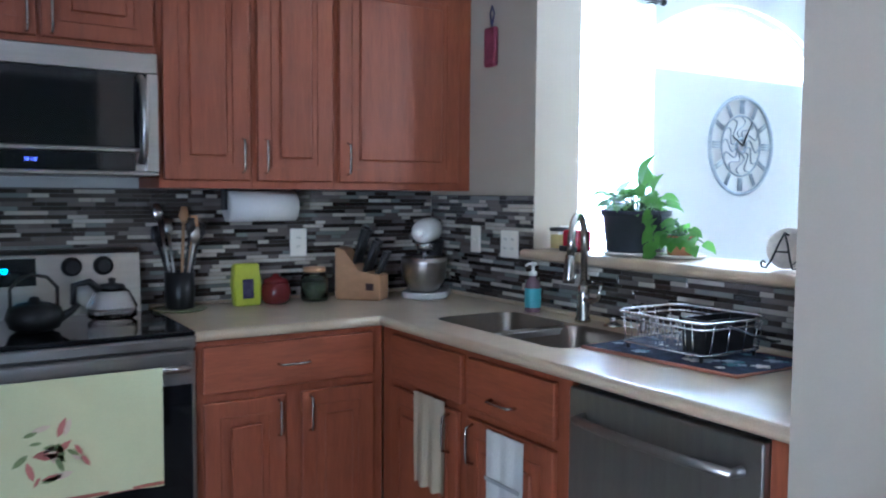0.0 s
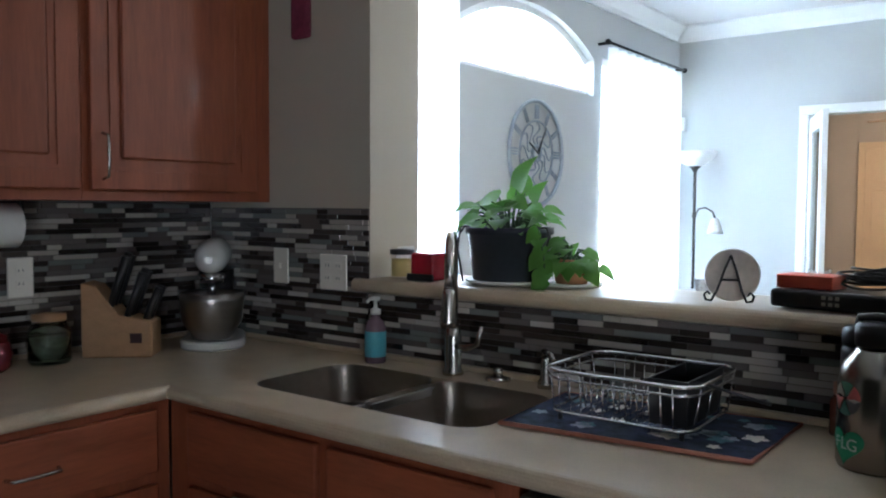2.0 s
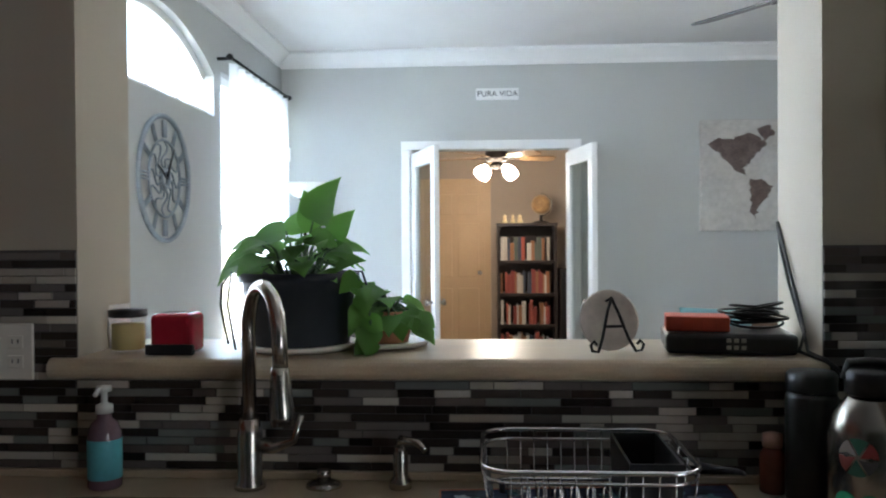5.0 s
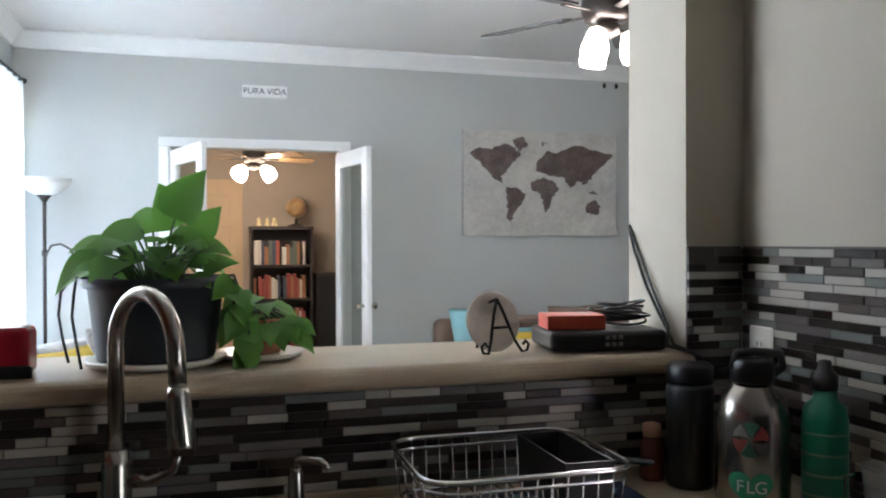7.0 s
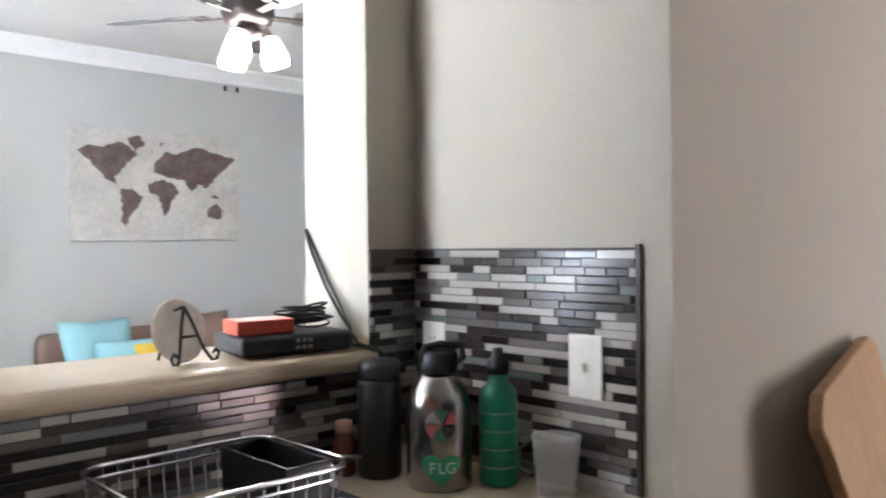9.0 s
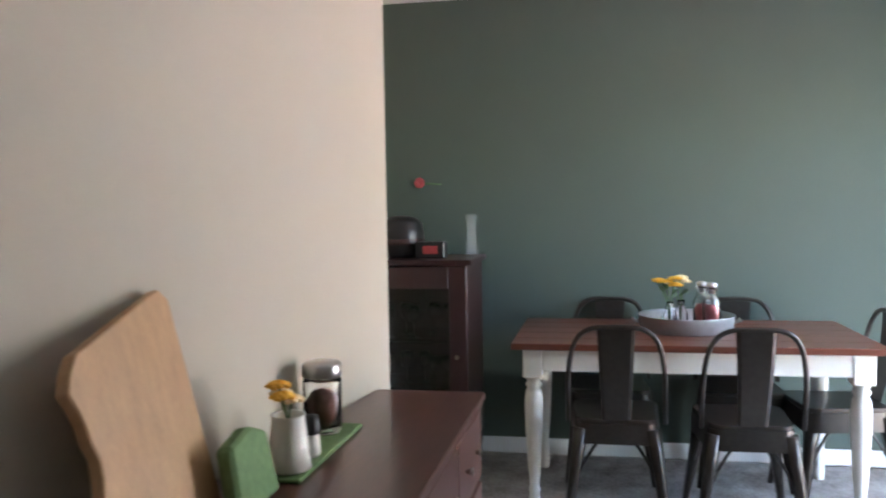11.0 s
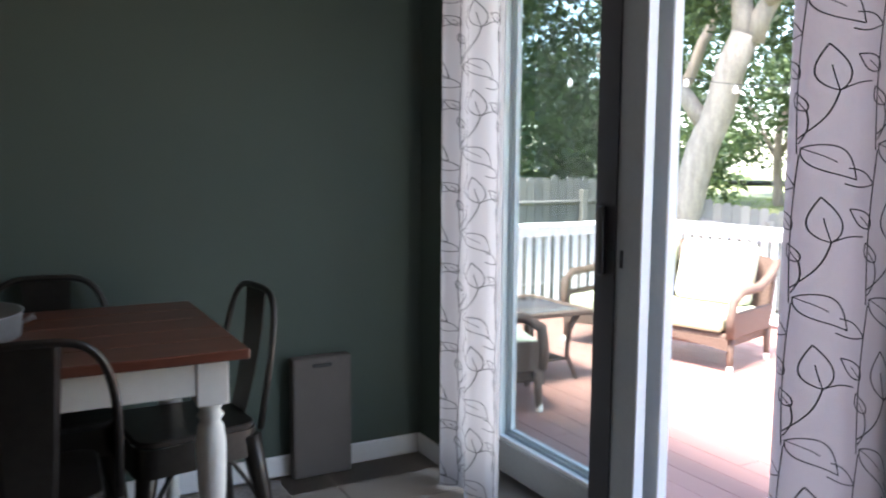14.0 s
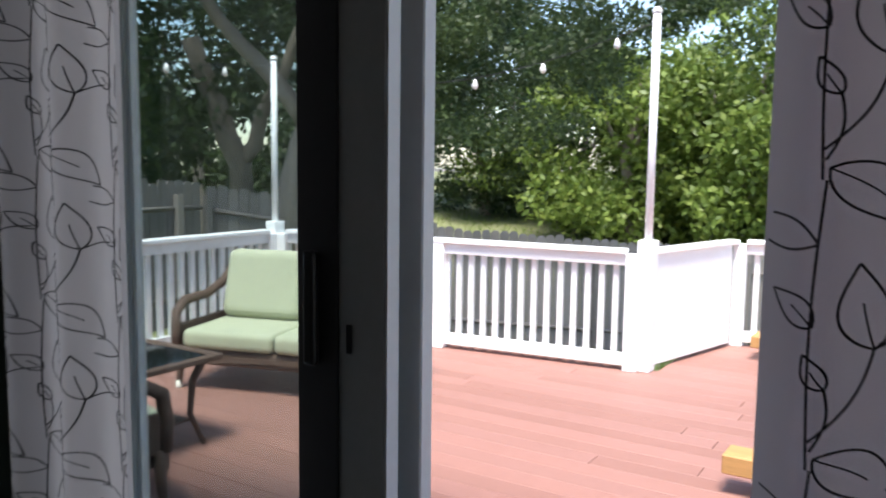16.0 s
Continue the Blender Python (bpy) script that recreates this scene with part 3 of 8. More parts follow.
# upper cabinets on the west wall
mU = facing(0.49, -1.375, 90)
unit("wall_cabinet", mU, 0.35, 0.328, 1.395, 2.30, [(0.015, 1.425, 0.335, 2.27, 0.305, 1.52, True)], [], "tall cherry wood wall cabinet door beside the microwave", (0.32, -1.2, 1.395), kick=False)
mU = facing(0.49, -1.024, 90)
unit("wall_cabinet", mU, 0.345, 0.328, 1.395, 2.30, [(0.015, 1.425, 0.33, 2.27, 0.045, 1.52, True)], [], "tall cherry wood wall cabinet with raised panel", (0.32, -0.85, 1.395), kick=False)
mU = facing(0.49, -0.678, 90)
unit("wall_cabinet", mU, 0.675, 0.328, 1.395, 2.30, [(0.015, 1.425, 0.60, 2.27, 0.05, 1.52, True)], [], "wide cherry wood corner wall cabinet", (0.32, -0.34, 1.395), kick=False)
mU = facing(0.49, -2.14, 90)
unit("wall_cabinet", mU, 0.764, 0.328, 1.875, 2.30, [(0.015, 1.895, 0.375, 2.27, 0.345, 1.97, True), (0.39, 1.895, 0.75, 2.27, 0.42, 1.97, True)], [], "short cherry wood cabinet above the microwave", (0.32, -1.76, 1.875), kick=False)

# dishwasher
dw = thing("dishwasher", (2.2, -0.3, 0), "dark stainless dishwasher under the worktop", "dishwasher")
part("body", B(1.89, -0.60, 0.0, 2.50, -0.03, 0.868), M_BLACK, dw)
part("door", B(1.893, -0.640, 0.11, 2.497, -0.601, 0.862, bevel=0.006, seg=2), M_DARKSTEEL, dw)
part("handle", T([(1.95, -0.641, 0.79), (1.955, -0.675, 0.788), (2.10, -0.687, 0.786), (2.29, -0.687, 0.786), (2.44, -0.675, 0.788), (2.445, -0.641, 0.79)], 0.012, 12), M_STEEL, dw, "bowed steel bar handle")
part("kick_plate", B(1.90, -0.57, 0.0, 2.49, -0.601, 0.10), M_BLACK, dw)
solo("filler_panel", B(2.50, -0.62, 0.0, 2.566, -0.02, 0.872), M_CHERRY, "narrow cherry wood filler beside the dishwasher", "panel")

# stove
st = thing("stove", (0.5, -1.73, 0), "stainless freestanding range with glass top", "stove")
SY = (-2.105, -1.345)
part("body", B(0.18, SY[0], 0.0, 0.80, SY[1], 0.90), M_STEEL, st)
part("cooktop", B(0.26, SY[0], 0.901, 0.825, SY[1], 0.918, bevel=0.004), M_BLACKGLASS, st, "black glass cooktop")
part("front_trim", B(0.801, SY[0], 0.862, 0.835, SY[1], 0.90, bevel=0.006), M_STEEL, st)
od = part("oven_door", B(0.801, SY[0] + 0.004, 0.17, 0.842, SY[1] - 0.004, 0.855, bevel=0.006), M_STEEL, st)
part("oven_window", B(0.8425, SY[0] + 0.02, 0.20, 0.846, SY[1] - 0.02, 0.745), M_BLACKGLASS, od, "black glass oven window")
part("handle", T([(0.842, SY[0] + 0.03, 0.805), (0.885, SY[0] + 0.04, 0.805), (0.890, -1.72, 0.805), (0.885, SY[1] - 0.04, 0.805), (0.842, SY[1] - 0.03, 0.805)], 0.013, 12), M_STEEL, od)
part("lower_drawer", B(0.801, SY[0] + 0.004, 0.03, 0.838, SY[1] - 0.004, 0.16, bevel=0.005), M_STEEL, st)
bg = bmesh.new()
prism(bg, [(0.178, 0.90), (0.262, 0.90), (0.245, 1.145), (0.225, 1.165), (0.178, 1.165)], "y", SY[0], SY[1] - 0.05, bevel=0.003)
bgp = part("backguard", bg, M_STEEL, st)
part("display", shift(B(0, -2.02, -0.05, 0.004, -1.76, 0.05), pose(0.2525, 0, 1.085, 0, -4, 0)), M_BLACKGLASS, bgp)
M_BLUE = glow("blue_display_light", (0.05, 0.55, 1.0), 0.12)
words("10:10", 0.03, (0.2585, -1.885, 1.09), (90, 0, 90), M_BLUE, "clock_digits", bgp)
for y in (-1.64, -1.53):
    for z in ((1.10,)):
        k = bmesh.new()
        sweep(k, [(0.25, y, z), (0.262, y, z), (0.264, y, z), (0.285, y, z)], [0.036, 0.036, 0.027, 0.024], 20)
        part("knob", k, M_BLACK, bgp)

# microwave over the stove
mw = thing("microwave", (0.36, -1.77, 1.435), "stainless microwave mounted above the kitchen range", "microwave")
part("body", B(XW + 0.002, -2.155, 1.435, 0.53, -1.392, 1.862), M_STEEL, mw)
md = part("door", B(0.531, -1.43, 1.4525, 0.5645, -1.392, 1.7895), M_STEEL, mw)
for nm, z0, z1 in (("top_trim", 1.79, 1.862), ("lower_trim", 1.435, 1.452), ("middle_trim", 1.515, 1.532)):
    part(nm, B(0.531, -2.155, z0, 0.565, -1.392 if z1 != 1.532 else -1.4301, z1, bevel=0.004), M_STEEL, mw)
part("window", B(0.531, -2.154, 1.5325, 0.556, -1.4305, 1.7895), M_BLACKGLASS, md, "black glass door window")
part("control_panel", B(0.531, -2.154, 1.4525, 0.558, -1.4705, 1.5145), M_BLACKGLASS, mw)
words("10:10", 0.018, (0.5595, -1.80, 1.484), (90, 0, 90), glow("violet_display_light", (0.15, 0.2, 1.0), 0.05), "clock_digits", mw)
part("handle", T([(0.566, -1.452, 1.775), (0.600, -1.450, 1.75), (0.612, -1.449, 1.66), (0.612, -1.449, 1.60), (0.600, -1.450, 1.51), (0.566, -1.452, 1.485)], 0.014, 12), M_STEEL, md, "bowed steel handle")

# sink
sk = thing("kitchen_sink", (1.33, -0.32, 0.915), "double bowl stainless steel undermount sink", "sink")


def bowl(x0, x1):
    b = bmesh.new()
    rings = []
    for inset, z, r in ((0.0, 0.914, 0.07), (0.004, 0.90, 0.07), (0.012, 0.77, 0.06), (0.03, 0.735, 0.05), (0.10, 0.728, 0.03)):
        pts = []
        a0, a1, b0, b1 = x0 + inset, x1 - inset, SY0 + 0.002 + inset, SY1 - 0.002 - inset
        for cx, cy, st0 in ((a1 - r, b1 - r, 0), (a0 + r, b1 - r, 90), (a0 + r, b0 + r, 180), (a1 - r, b0 + r, 270)):
            pts += arc(cx, cy, r, st0, st0 + 90, 6)
        rings.append([b.verts.new((p[0], p[1], z)) for p in pts])
    for p, q in zip(rings, rings[1:]):
        n = len(p)
        for i in range(n):
            b.faces.new((p[i], p[(i + 1) % n], q[(i + 1) % n], q[i])).smooth = True
    b.faces.new(rings[-1])
    return b


part("bowl", bowl(SX0 + 0.002, 1.335), M_SINK, sk)
part("bowl", bowl(1.349, SX1 - 0.002), M_SINK, sk)
rim = bmesh.new()
box(rim, 1.33, SY0 + 0.01, 0.85, 1.354, SY1 - 0.01, 0.908, bevel=0.004)
part("divider", rim, M_STEEL, sk)

# ---------------------------------------------------------------- dining room
M_TABLETOP = mat("stained_table_wood", (0.14, 0.046, 0.027), 0.32, vary=0.3, scale=1.5, grain=14, bump=0.05, stretch=(8, 0.8, 8), coat=0.2)
M_TABLEPAINT = mat("cream_table_paint", (0.72, 0.70, 0.64), 0.45, vary=0.06, scale=4, grain=40, bump=0.05)
M_GUN = mat("gunmetal_chair_steel", (0.055, 0.05, 0.045), 0.36, 0.85, vary=0.2, scale=4, grain=40, bump=0.04)
M_MAHOG = mat("dark_mahogany", (0.034, 0.010, 0.010), 0.42, vary=0.3, scale=2, grain=18, bump=0.05, stretch=(8, 8, 0.9), coat=0.2)
M_SIDEBD = mat("brown_sideboard_wood", (0.085, 0.035, 0.028), 0.3, vary=0.28, scale=2, grain=16, bump=0.05, stretch=(0.9, 8, 8), coat=0.2)
M_GALV = mat("galvanised_metal", (0.52, 0.54, 0.56), 0.42, 0.7, vary=0.15, scale=14, grain=60, bump=0.05)
M_BAMBOO = mat("bamboo_board", (0.46, 0.27, 0.13), 0.5, vary=0.16, scale=3, grain=24, bump=0.06, stretch=(12, 12, 1))
M_TAUPE = mat("taupe_fabric_panel", (0.13, 0.115, 0.105), 0.9, vary=0.1, grain=220, bump=0.3)
M_CERAMIC = mat("white_ceramic", (0.74, 0.71, 0.65), 0.25, vary=0.04, bump=0.0)
M_YELLOWF = mat("yellow_petals", (0.80, 0.42, 0.03), 0.7, vary=0.25, grain=80)
M_CREAMF = mat("cream_petals", (0.78, 0.62, 0.36), 0.7, vary=0.2, grain=80)
M_STEM = mat("green_stems", (0.06, 0.13, 0.04), 0.6, vary=0.3)
M_GREENCLOTH = mat("green_paper", (0.13, 0.22, 0.09), 0.8, vary=0.3, grain=50)
M_PINK = mat("pink_bottle_filling", (0.40, 0.10, 0.12), 0.6, vary=0.5, scale=30, grain=90)
M_NUTS = mat("brown_nuts", (0.10, 0.035, 0.02), 0.6, vary=0.5, scale=60, grain=150, bump=0.8)

# rug under the table
M_RUG = mat("grey_patterned_rug", (0.30, 0.28, 0.26), 0.95, vary=0.55, scale=7, grain=60, bump=0.6)
rug = bmesh.new()
box(rug, 4.35, -3.13, -0.004, 5.97, -1.00, 0.010, bevel=0.003)
solo("rug", rug, M_RUG, "worn grey patterned rug under the dining table", "rug")

table = thing("dining_table", (5.455, -2.045, 0.01), "farmhouse dining table with stained top and cream legs", "table")
TX0, TX1, TY0, TY1 = 5.05, 5.86, -2.79, -1.30
for i in range(5):
    w = (TX1 - TX0) / 5
    part("tabletop", B(TX0 + i * w + 0.0005, TY0, 0.737, TX0 + (i + 1) * w - 0.0005, TY1, 0.765, bevel=0.003), M_TABLETOP, table)
ap = 0.05
for b in ((TX0 + ap, TY0 + ap + 0.08, TX0 + ap + 0.022, TY1 - ap - 0.08), (TX1 - ap - 0.022, TY0 + ap + 0.08, TX1 - ap, TY1 - ap - 0.08), (TX0 + ap + 0.08, TY0 + ap, TX1 - ap - 0.08, TY0 + ap + 0.022), (TX0 + ap + 0.08, TY1 - ap - 0.022, TX1 - ap - 0.08, TY1 - ap)):
    part("apron", B(b[0], b[1], 0.64, b[2], b[3], 0.737, bevel=0.003), M_TABLEPAINT, table)
LEG = [(0.020, 0.01), (0.024, 0.02), (0.027, 0.06), (0.020, 0.10), (0.026, 0.11), (0.020, 0.13), (0.030, 0.25), (0.038, 0.40), (0.040, 0.50), (0.034, 0.545), (0.026, 0.56), (0.036, 0.575), (0.026, 0.59), (0.040, 0.61)]
for x in (TX0 + 0.088, TX1 - 0.088):
    for y in (TY0 + 0.088, TY1 - 0.088):
        lg = L(x, y, LEG, 20)
        box(lg, x - 0.042, y - 0.042, 0.61, x + 0.042, y + 0.042, 0.737, bevel=0.003)
        part("leg", lg, M_TABLEPAINT, table, "turned cream-painted leg")


def metal_chair(place, turn):
    """A pressed-steel bistro chair; at turn 0 it faces +x."""
    c = thing("dining_chair", place, "gunmetal pressed-steel bistro chair tucked at the dining table", "chair", "dining chairs")
    x, y, z = place
    s = bmesh.new()
    outline = []
    for cx, cy, a0 in ((0.13, 0.13, 0), (-0.12, 0.11, 90), (-0.12, -0.11, 180), (0.13, -0.13, 270)):
        outline += arc(cx, cy, 0.055, a0, a0 + 90, 5)
    prism(s, [(x + p, y + q) for p, q in outline], "z", z + 0.432, z + 0.452, bevel=0.004)
    part("seat", s, M_GUN, c)
    sk = bmesh.new()
    lo = [(x + p * 1.02, y + q * 1.02) for p, q in outline]
    n = len(lo)
    a = [sk.verts.new((p, q, z + 0.434)) for p, q in lo]
    b = []
    for i, (p, q) in enumerate(lo):
        dx, dy = p - x, q - y
        corner = min(1.0, (abs(dx) * abs(dy)) / (0.13 * 0.13))
        b.append(sk.verts.new((x + dx * 1.03, y + dy * 1.03, z + 0.40 - 0.05 * corner)))
    for i in range(n):
        sk.faces.new((a[i], a[(i + 1) % n], b[(i + 1) % n], b[i])).smooth = True
    part("skirt", sk, M_GUN, c)
    for sx, sy in ((1, 1), (1, -1), (-1, 1), (-1, -1)):
        lg = bmesh.new()
        top, foot = Vector((x + sx * 0.150, y + sy * 0.145, z + 0.41)), Vector((x + sx * 0.215, y + sy * 0.205, z + 0.004))
        sweep(lg, [top, top.lerp(foot, 0.3), top.lerp(foot, 0.7), foot], [0.036, 0.029, 0.021, 0.015], 6)
        part("leg", lg, M_GUN, c)
    for ax in range(4):
        br = bmesh.new()
        p0, p1 = [((1, 1), (1, -1)), ((1, -1), (-1, -1)), ((-1, -1), (-1, 1)), ((-1, 1), (1, 1))][ax]
        line = []
        for i in range(11):
            u = i / 10
            h = 0.16 + 0.245 * math.sin(math.pi * u) ** 0.7
            f = 0.215 - 0.065 * (h / 0.41)
            g = 0.205 - 0.06 * (h / 0.41)
            line.append((x + f * (p0[0] * (1 - u) + p1[0] * u), y + g * (p0[1] * (1 - u) + p1[1] * u), z + h))
        sweep(br, line, 0.007, 6)
        part("brace", br, M_GUN, c)
    hoop = []
    for i in range(25):
        a = math.pi * i / 24
        wy = -math.cos(a)
        hz = math.sin(a) ** 0.5
        hoop.append((x - 0.165 - 0.075 * hz, y + 0.195 * (abs(wy) ** 0.5) * (1 if wy > 0 else -1), z + 0.44 + 0.405 * hz))
    part("back_hoop", T(hoop, 0.0105, 8), M_GUN, c)
    sp = bmesh.new()
    rows = []
    for i in range(9):
        u = i / 8
        w = 0.058 + 0.018 * u
        xx = x - 0.172 - 0.068 * u - 0.012 * math.sin(math.pi * u)
        rows.append([sp.verts.new((xx - d, y + w * v, z + 0.45 + 0.393 * u)) for v, d in ((-1, 0.0), (-0.8, 0.006), (0.8, 0.006), (1, 0.0), (1, -0.002), (-1, -0.002))])
    for r, q in zip(rows, rows[1:]):
        for i in range(6):
            sp.faces.new((r[i], r[(i + 1) % 6], q[(i + 1) % 6], q[i])).smooth = False
    part("back_splat", sp, M_GUN, c)
    c.rotation_euler = (0, 0, radians(turn))
    return c


first = metal_chair((5.19, -1.735, 0.01), 0)
for px, py, turn in ((5.16, -2.255, 2), (5.745, -1.72, 180), (5.75, -2.34, 178), (5.50, -2.70, 97)):
    copy_thing(first, pose(px, py, 0.01, 0, 0, turn))

# tray with vases and bottles
tray = thing("round_tray", (5.50, -2.06, 0.765), "round galvanised metal tray on the dining table", "tray")
part("rim", L(5.50, -2.06, [(0.195, 0.766), (0.205, 0.768), (0.212, 0.835), (0.215, 0.838), (0.208, 0.838), (0.200, 0.775), (0.001, 0.774)], 48), M_GALV, tray)
for s in (-1, 1):
    part("handle", T([(5.50, -2.06 + s * 0.213, 0.80), (5.47, -2.06 + s * 0.238, 0.815), (5.53, -2.06 + s * 0.238, 0.815), (5.50, -2.06 + s * 0.213, 0.80)], 0.005), M_GALV, tray)


def stem_vase(x, y, z, petals, lab, seed):
    rnd = random.Random(seed)
    v = thing("bud_vase", (x, y, z), lab, "vase", "bud vases")
    part("glass", L(x, y, [(0.03, z), (0.034, z + 0.01), (0.034, z + 0.06), (0.02, z + 0.085), (0.015, z + 0.11), (0.018, z + 0.125), (0.014, z + 0.124), (0.012, z + 0.11), (0.028, z + 0.06), (0.028, z + 0.012), (0.001, z + 0.01)], 20), M_CLEAR, v)
    for i in range(5):
        a, r = rnd.uniform(0, 6.28), rnd.uniform(0.01, 0.05)
        top = Vector((x + r * math.cos(a), y + r * math.sin(a), z + rnd.uniform(0.20, 0.245)))
        part("stem", T([(x, y, z + 0.02), (x + 0.3 * r * math.cos(a), y + 0.3 * r * math.sin(a), z + 0.13), top], 0.0025, 5), M_STEM, v)
        fl = bmesh.new()
        for k in range(16):
            b = k * 2.4
            e = 0.009 + 0.010 * (k / 16)
            bmesh.ops.create_icosphere(fl, subdivisions=1, radius=0.011, matrix=Matrix.Translation(top + Vector((math.cos(b) * e * 1.4, math.sin(b) * e * 1.4, 0.012 - 0.6 * e))) @ Matrix.Diagonal((1, 1, 0.6, 1)))
        part("blossom", fl, petals, v)
    lf = bmesh.new()
    for i in range(6):
        a = rnd.uniform(0, 6.28)
        p = Vector((x + 0.02 * math.cos(a), y + 0.02 * math.sin(a), z + rnd.uniform(0.13, 0.19)))
        d = Vector((math.cos(a), math.sin(a), 0.6)) * 0.04
        s = Vector((-math.sin(a), math.cos(a), 0)) * 0.008
        lf.faces.new([lf.verts.new(q) for q in (p, p + d * 0.5 + s, p + d, p + d * 0.5 - s)])
    part("leaves", lf, M_STEM, v)


stem_vase(5.47, -1.985, 0.774, M_YELLOWF, "small glass bud vase with yellow flowers on the tray", 3)
stem_vase(5.53, -2.04, 0.774, M_CREAMF, "small glass bud vase with cream flowers on the tray", 8)
for x, y in ((5.50, -2.13), (5.44, -2.165)):
    bo = thing("glass_bottle", (x, y, 0.774), "clear square bottle with pink filling on the tray", "bottle", "tray bottles")
    part("glass", L(x, y, [(0.036, 0.775), (0.040, 0.78), (0.040, 0.90), (0.022, 0.925), (0.020, 0.955), (0.026, 0.957), (0.026, 0.968), (0.017, 0.968), (0.017, 0.93), (0.035, 0.895), (0.035, 0.785), (0.001, 0.782)], 20), M_CLEAR, bo)
    part("filling", L(x, y, [(0.030, 0.787), (0.033, 0.79), (0.033, 0.865), (0.02, 0.885), (0.001, 0.888)], 16), M_PINK, bo)
    part("stopper", L(x, y, [(0.015, 0.94), (0.015, 0.97), (0.024, 0.972), (0.024, 0.985), (0.008, 0.99)], 16), M_GALV, bo)

# floor panel leaning at the green wall
pan = thing("floor_panel", (6.0, -3.31, 0.0), "taupe fabric box standing against the green wall", "box")
part("box", B(5.955, -3.435, 0.0, 6.015, -3.19, 0.485, bevel=0.01, seg=2), M_TAUPE, pan)
part("pull", B(5.948, -3.35, 0.445, 5.956, -3.27, 0.46, bevel=0.003), M_BLACK, pan)

# display cabinet
cb = thing("display_cabinet", (5.74, -0.83, 0.0), "dark mahogany display cabinet with a glass door", "cabinet")
CX, CY0, CY1 = 5.50, -1.04, -0.47
body = bmesh.new()
box(body, CX + 0.02, CY0, 0.14, 6.01, CY0 + 0.02, 1.065)
box(body, CX + 0.02, CY1 - 0.02, 0.14, 6.01, CY1, 1.065)
box(body, 5.99, CY0 + 0.0201, 0.14, 6.01, CY1 - 0.0201, 1.065)
box(body, CX + 0.02, CY0 + 0.0201, 0.14, 5.989, CY1 - 0.0201, 0.165)
part("body", body, M_MAHOG, cb)
part("top", B(CX - 0.02, CY0 - 0.025, 1.066, 6.015, CY1 + 0.025, 1.092, bevel=0.006, seg=2), M_MAHOG, cb)
dr = bmesh.new()
for y0, y1, z0, z1 in ((CY0, CY0 + 0.09, 0.14, 1.06), (CY1 - 0.09, CY1, 0.14, 1.06), (CY0 + 0.09, CY1 - 0.09, 0.14, 0.24), (CY0 + 0.09, CY1 - 0.09, 0.95, 1.06)):
    box(dr, CX, y0, z0, CX + 0.0195, y1, z1, bevel=0.003)
door = part("door", dr, M_MAHOG, cb)
gp = part("pane", B(CX + 0.008, CY0 + 0.09, 0.24, CX + 0.011, CY1 - 0.09, 0.95), M_PANE, door)
gp.visible_shadow = False
part("knob", T([(CX, CY0 + 0.05, 0.62), (CX - 0.02, CY0 + 0.05, 0.62)], [0.006, 0.011], 10), M_NICKEL, door)
for z in (0.42, 0.68):
    part("shelf", B(CX + 0.03, CY0 + 0.021, z, 5.988, CY1 - 0.021, z + 0.008), M_CLEAR, cb)
for x in (CX + 0.04, 5.98):
    for y in (CY0 + 0.03, CY1 - 0.03):
        part("foot", L(x, y, [(0.016, 0.0), (0.022, 0.05), (0.030, 0.10), (0.032, 0.14)], 12), M_MAHOG, cb)
rnd = random.Random(4)
for z in (0.166, 0.429, 0.689):
    for k in range(5):
        y = CY0 + 0.10 + 0.37 * (k + 0.5) / 5 + rnd.uniform(-0.015, 0.015)
        x = CX + rnd.uniform(0.12, 0.30)
        g = thing("wine_glass", (x, y, z), "clear stemmed glass inside the display cabinet", "glass", "cabinet glasses")
        part("bowl", L(x, y, [(0.004, z + 0.07), (0.03, z + 0.09), (0.036, z + 0.12), (0.030, z + 0.165), (0.028, z + 0.165), (0.033, z + 0.12), (0.027, z + 0.093), (0.001, z + 0.076)], 14), M_CLEAR, g)
        part("stem", L(x, y, [(0.032, z), (0.03, z + 0.004), (0.005, z + 0.008), (0.004, z + 0.07)], 12), M_CLEAR, g)
lb = thing("liquor_bottle", (CX + 0.07, CY1 - 0.07, 0.166), "dark bottle with a white label inside the cabinet", "bottle")
part("bottle", L(CX + 0.07, CY1 - 0.08, [(0.036, 0.166), (0.037, 0.17), (0.037, 0.31), (0.015, 0.36), (0.014, 0.42), (0.016, 0.43)], 16), M_BLACK, lb)
part("label", L(CX + 0.07, CY1 - 0.08, [(0.0375, 0.20), (0.0378, 0.201), (0.0378, 0.285), (0.0375, 0.286)], 16), M_WHITEP, lb, "white paper label")
# things on the cabinet
hat = bmesh.new()
lathe(hat, 5.74, -0.66, [(0.10, 1.093), (0.115, 1.12), (0.12, 1.20), (0.11, 1.27), (0.07, 1.30), (0.001, 1.31)], 20)
bask = thing("dark_basket", (5.74, -0.66, 1.092), "dark domed basket standing on the display cabinet", "basket")
part("body", hat, M_BLACK, bask)
part("band", L(5.74, -0.66, [(0.121, 1.16), (0.124, 1.165), (0.124, 1.185), (0.121, 1.19)], 20), M_MAHOG, bask)
rb = thing("red_label_tin", (5.66, -0.84, 1.092), "black tin with a red label on the cabinet", "tin")
part("tin", B(5.62, -0.91, 1.093, 5.70, -0.76, 1.175, bevel=0.006), M_BLACK, rb)
part("label", B(5.6175, -0.875, 1.115, 5.6195, -0.80, 1.155), mat("red_label", (0.45, 0.05, 0.05), 0.5, vary=0.3), rb, "red label")
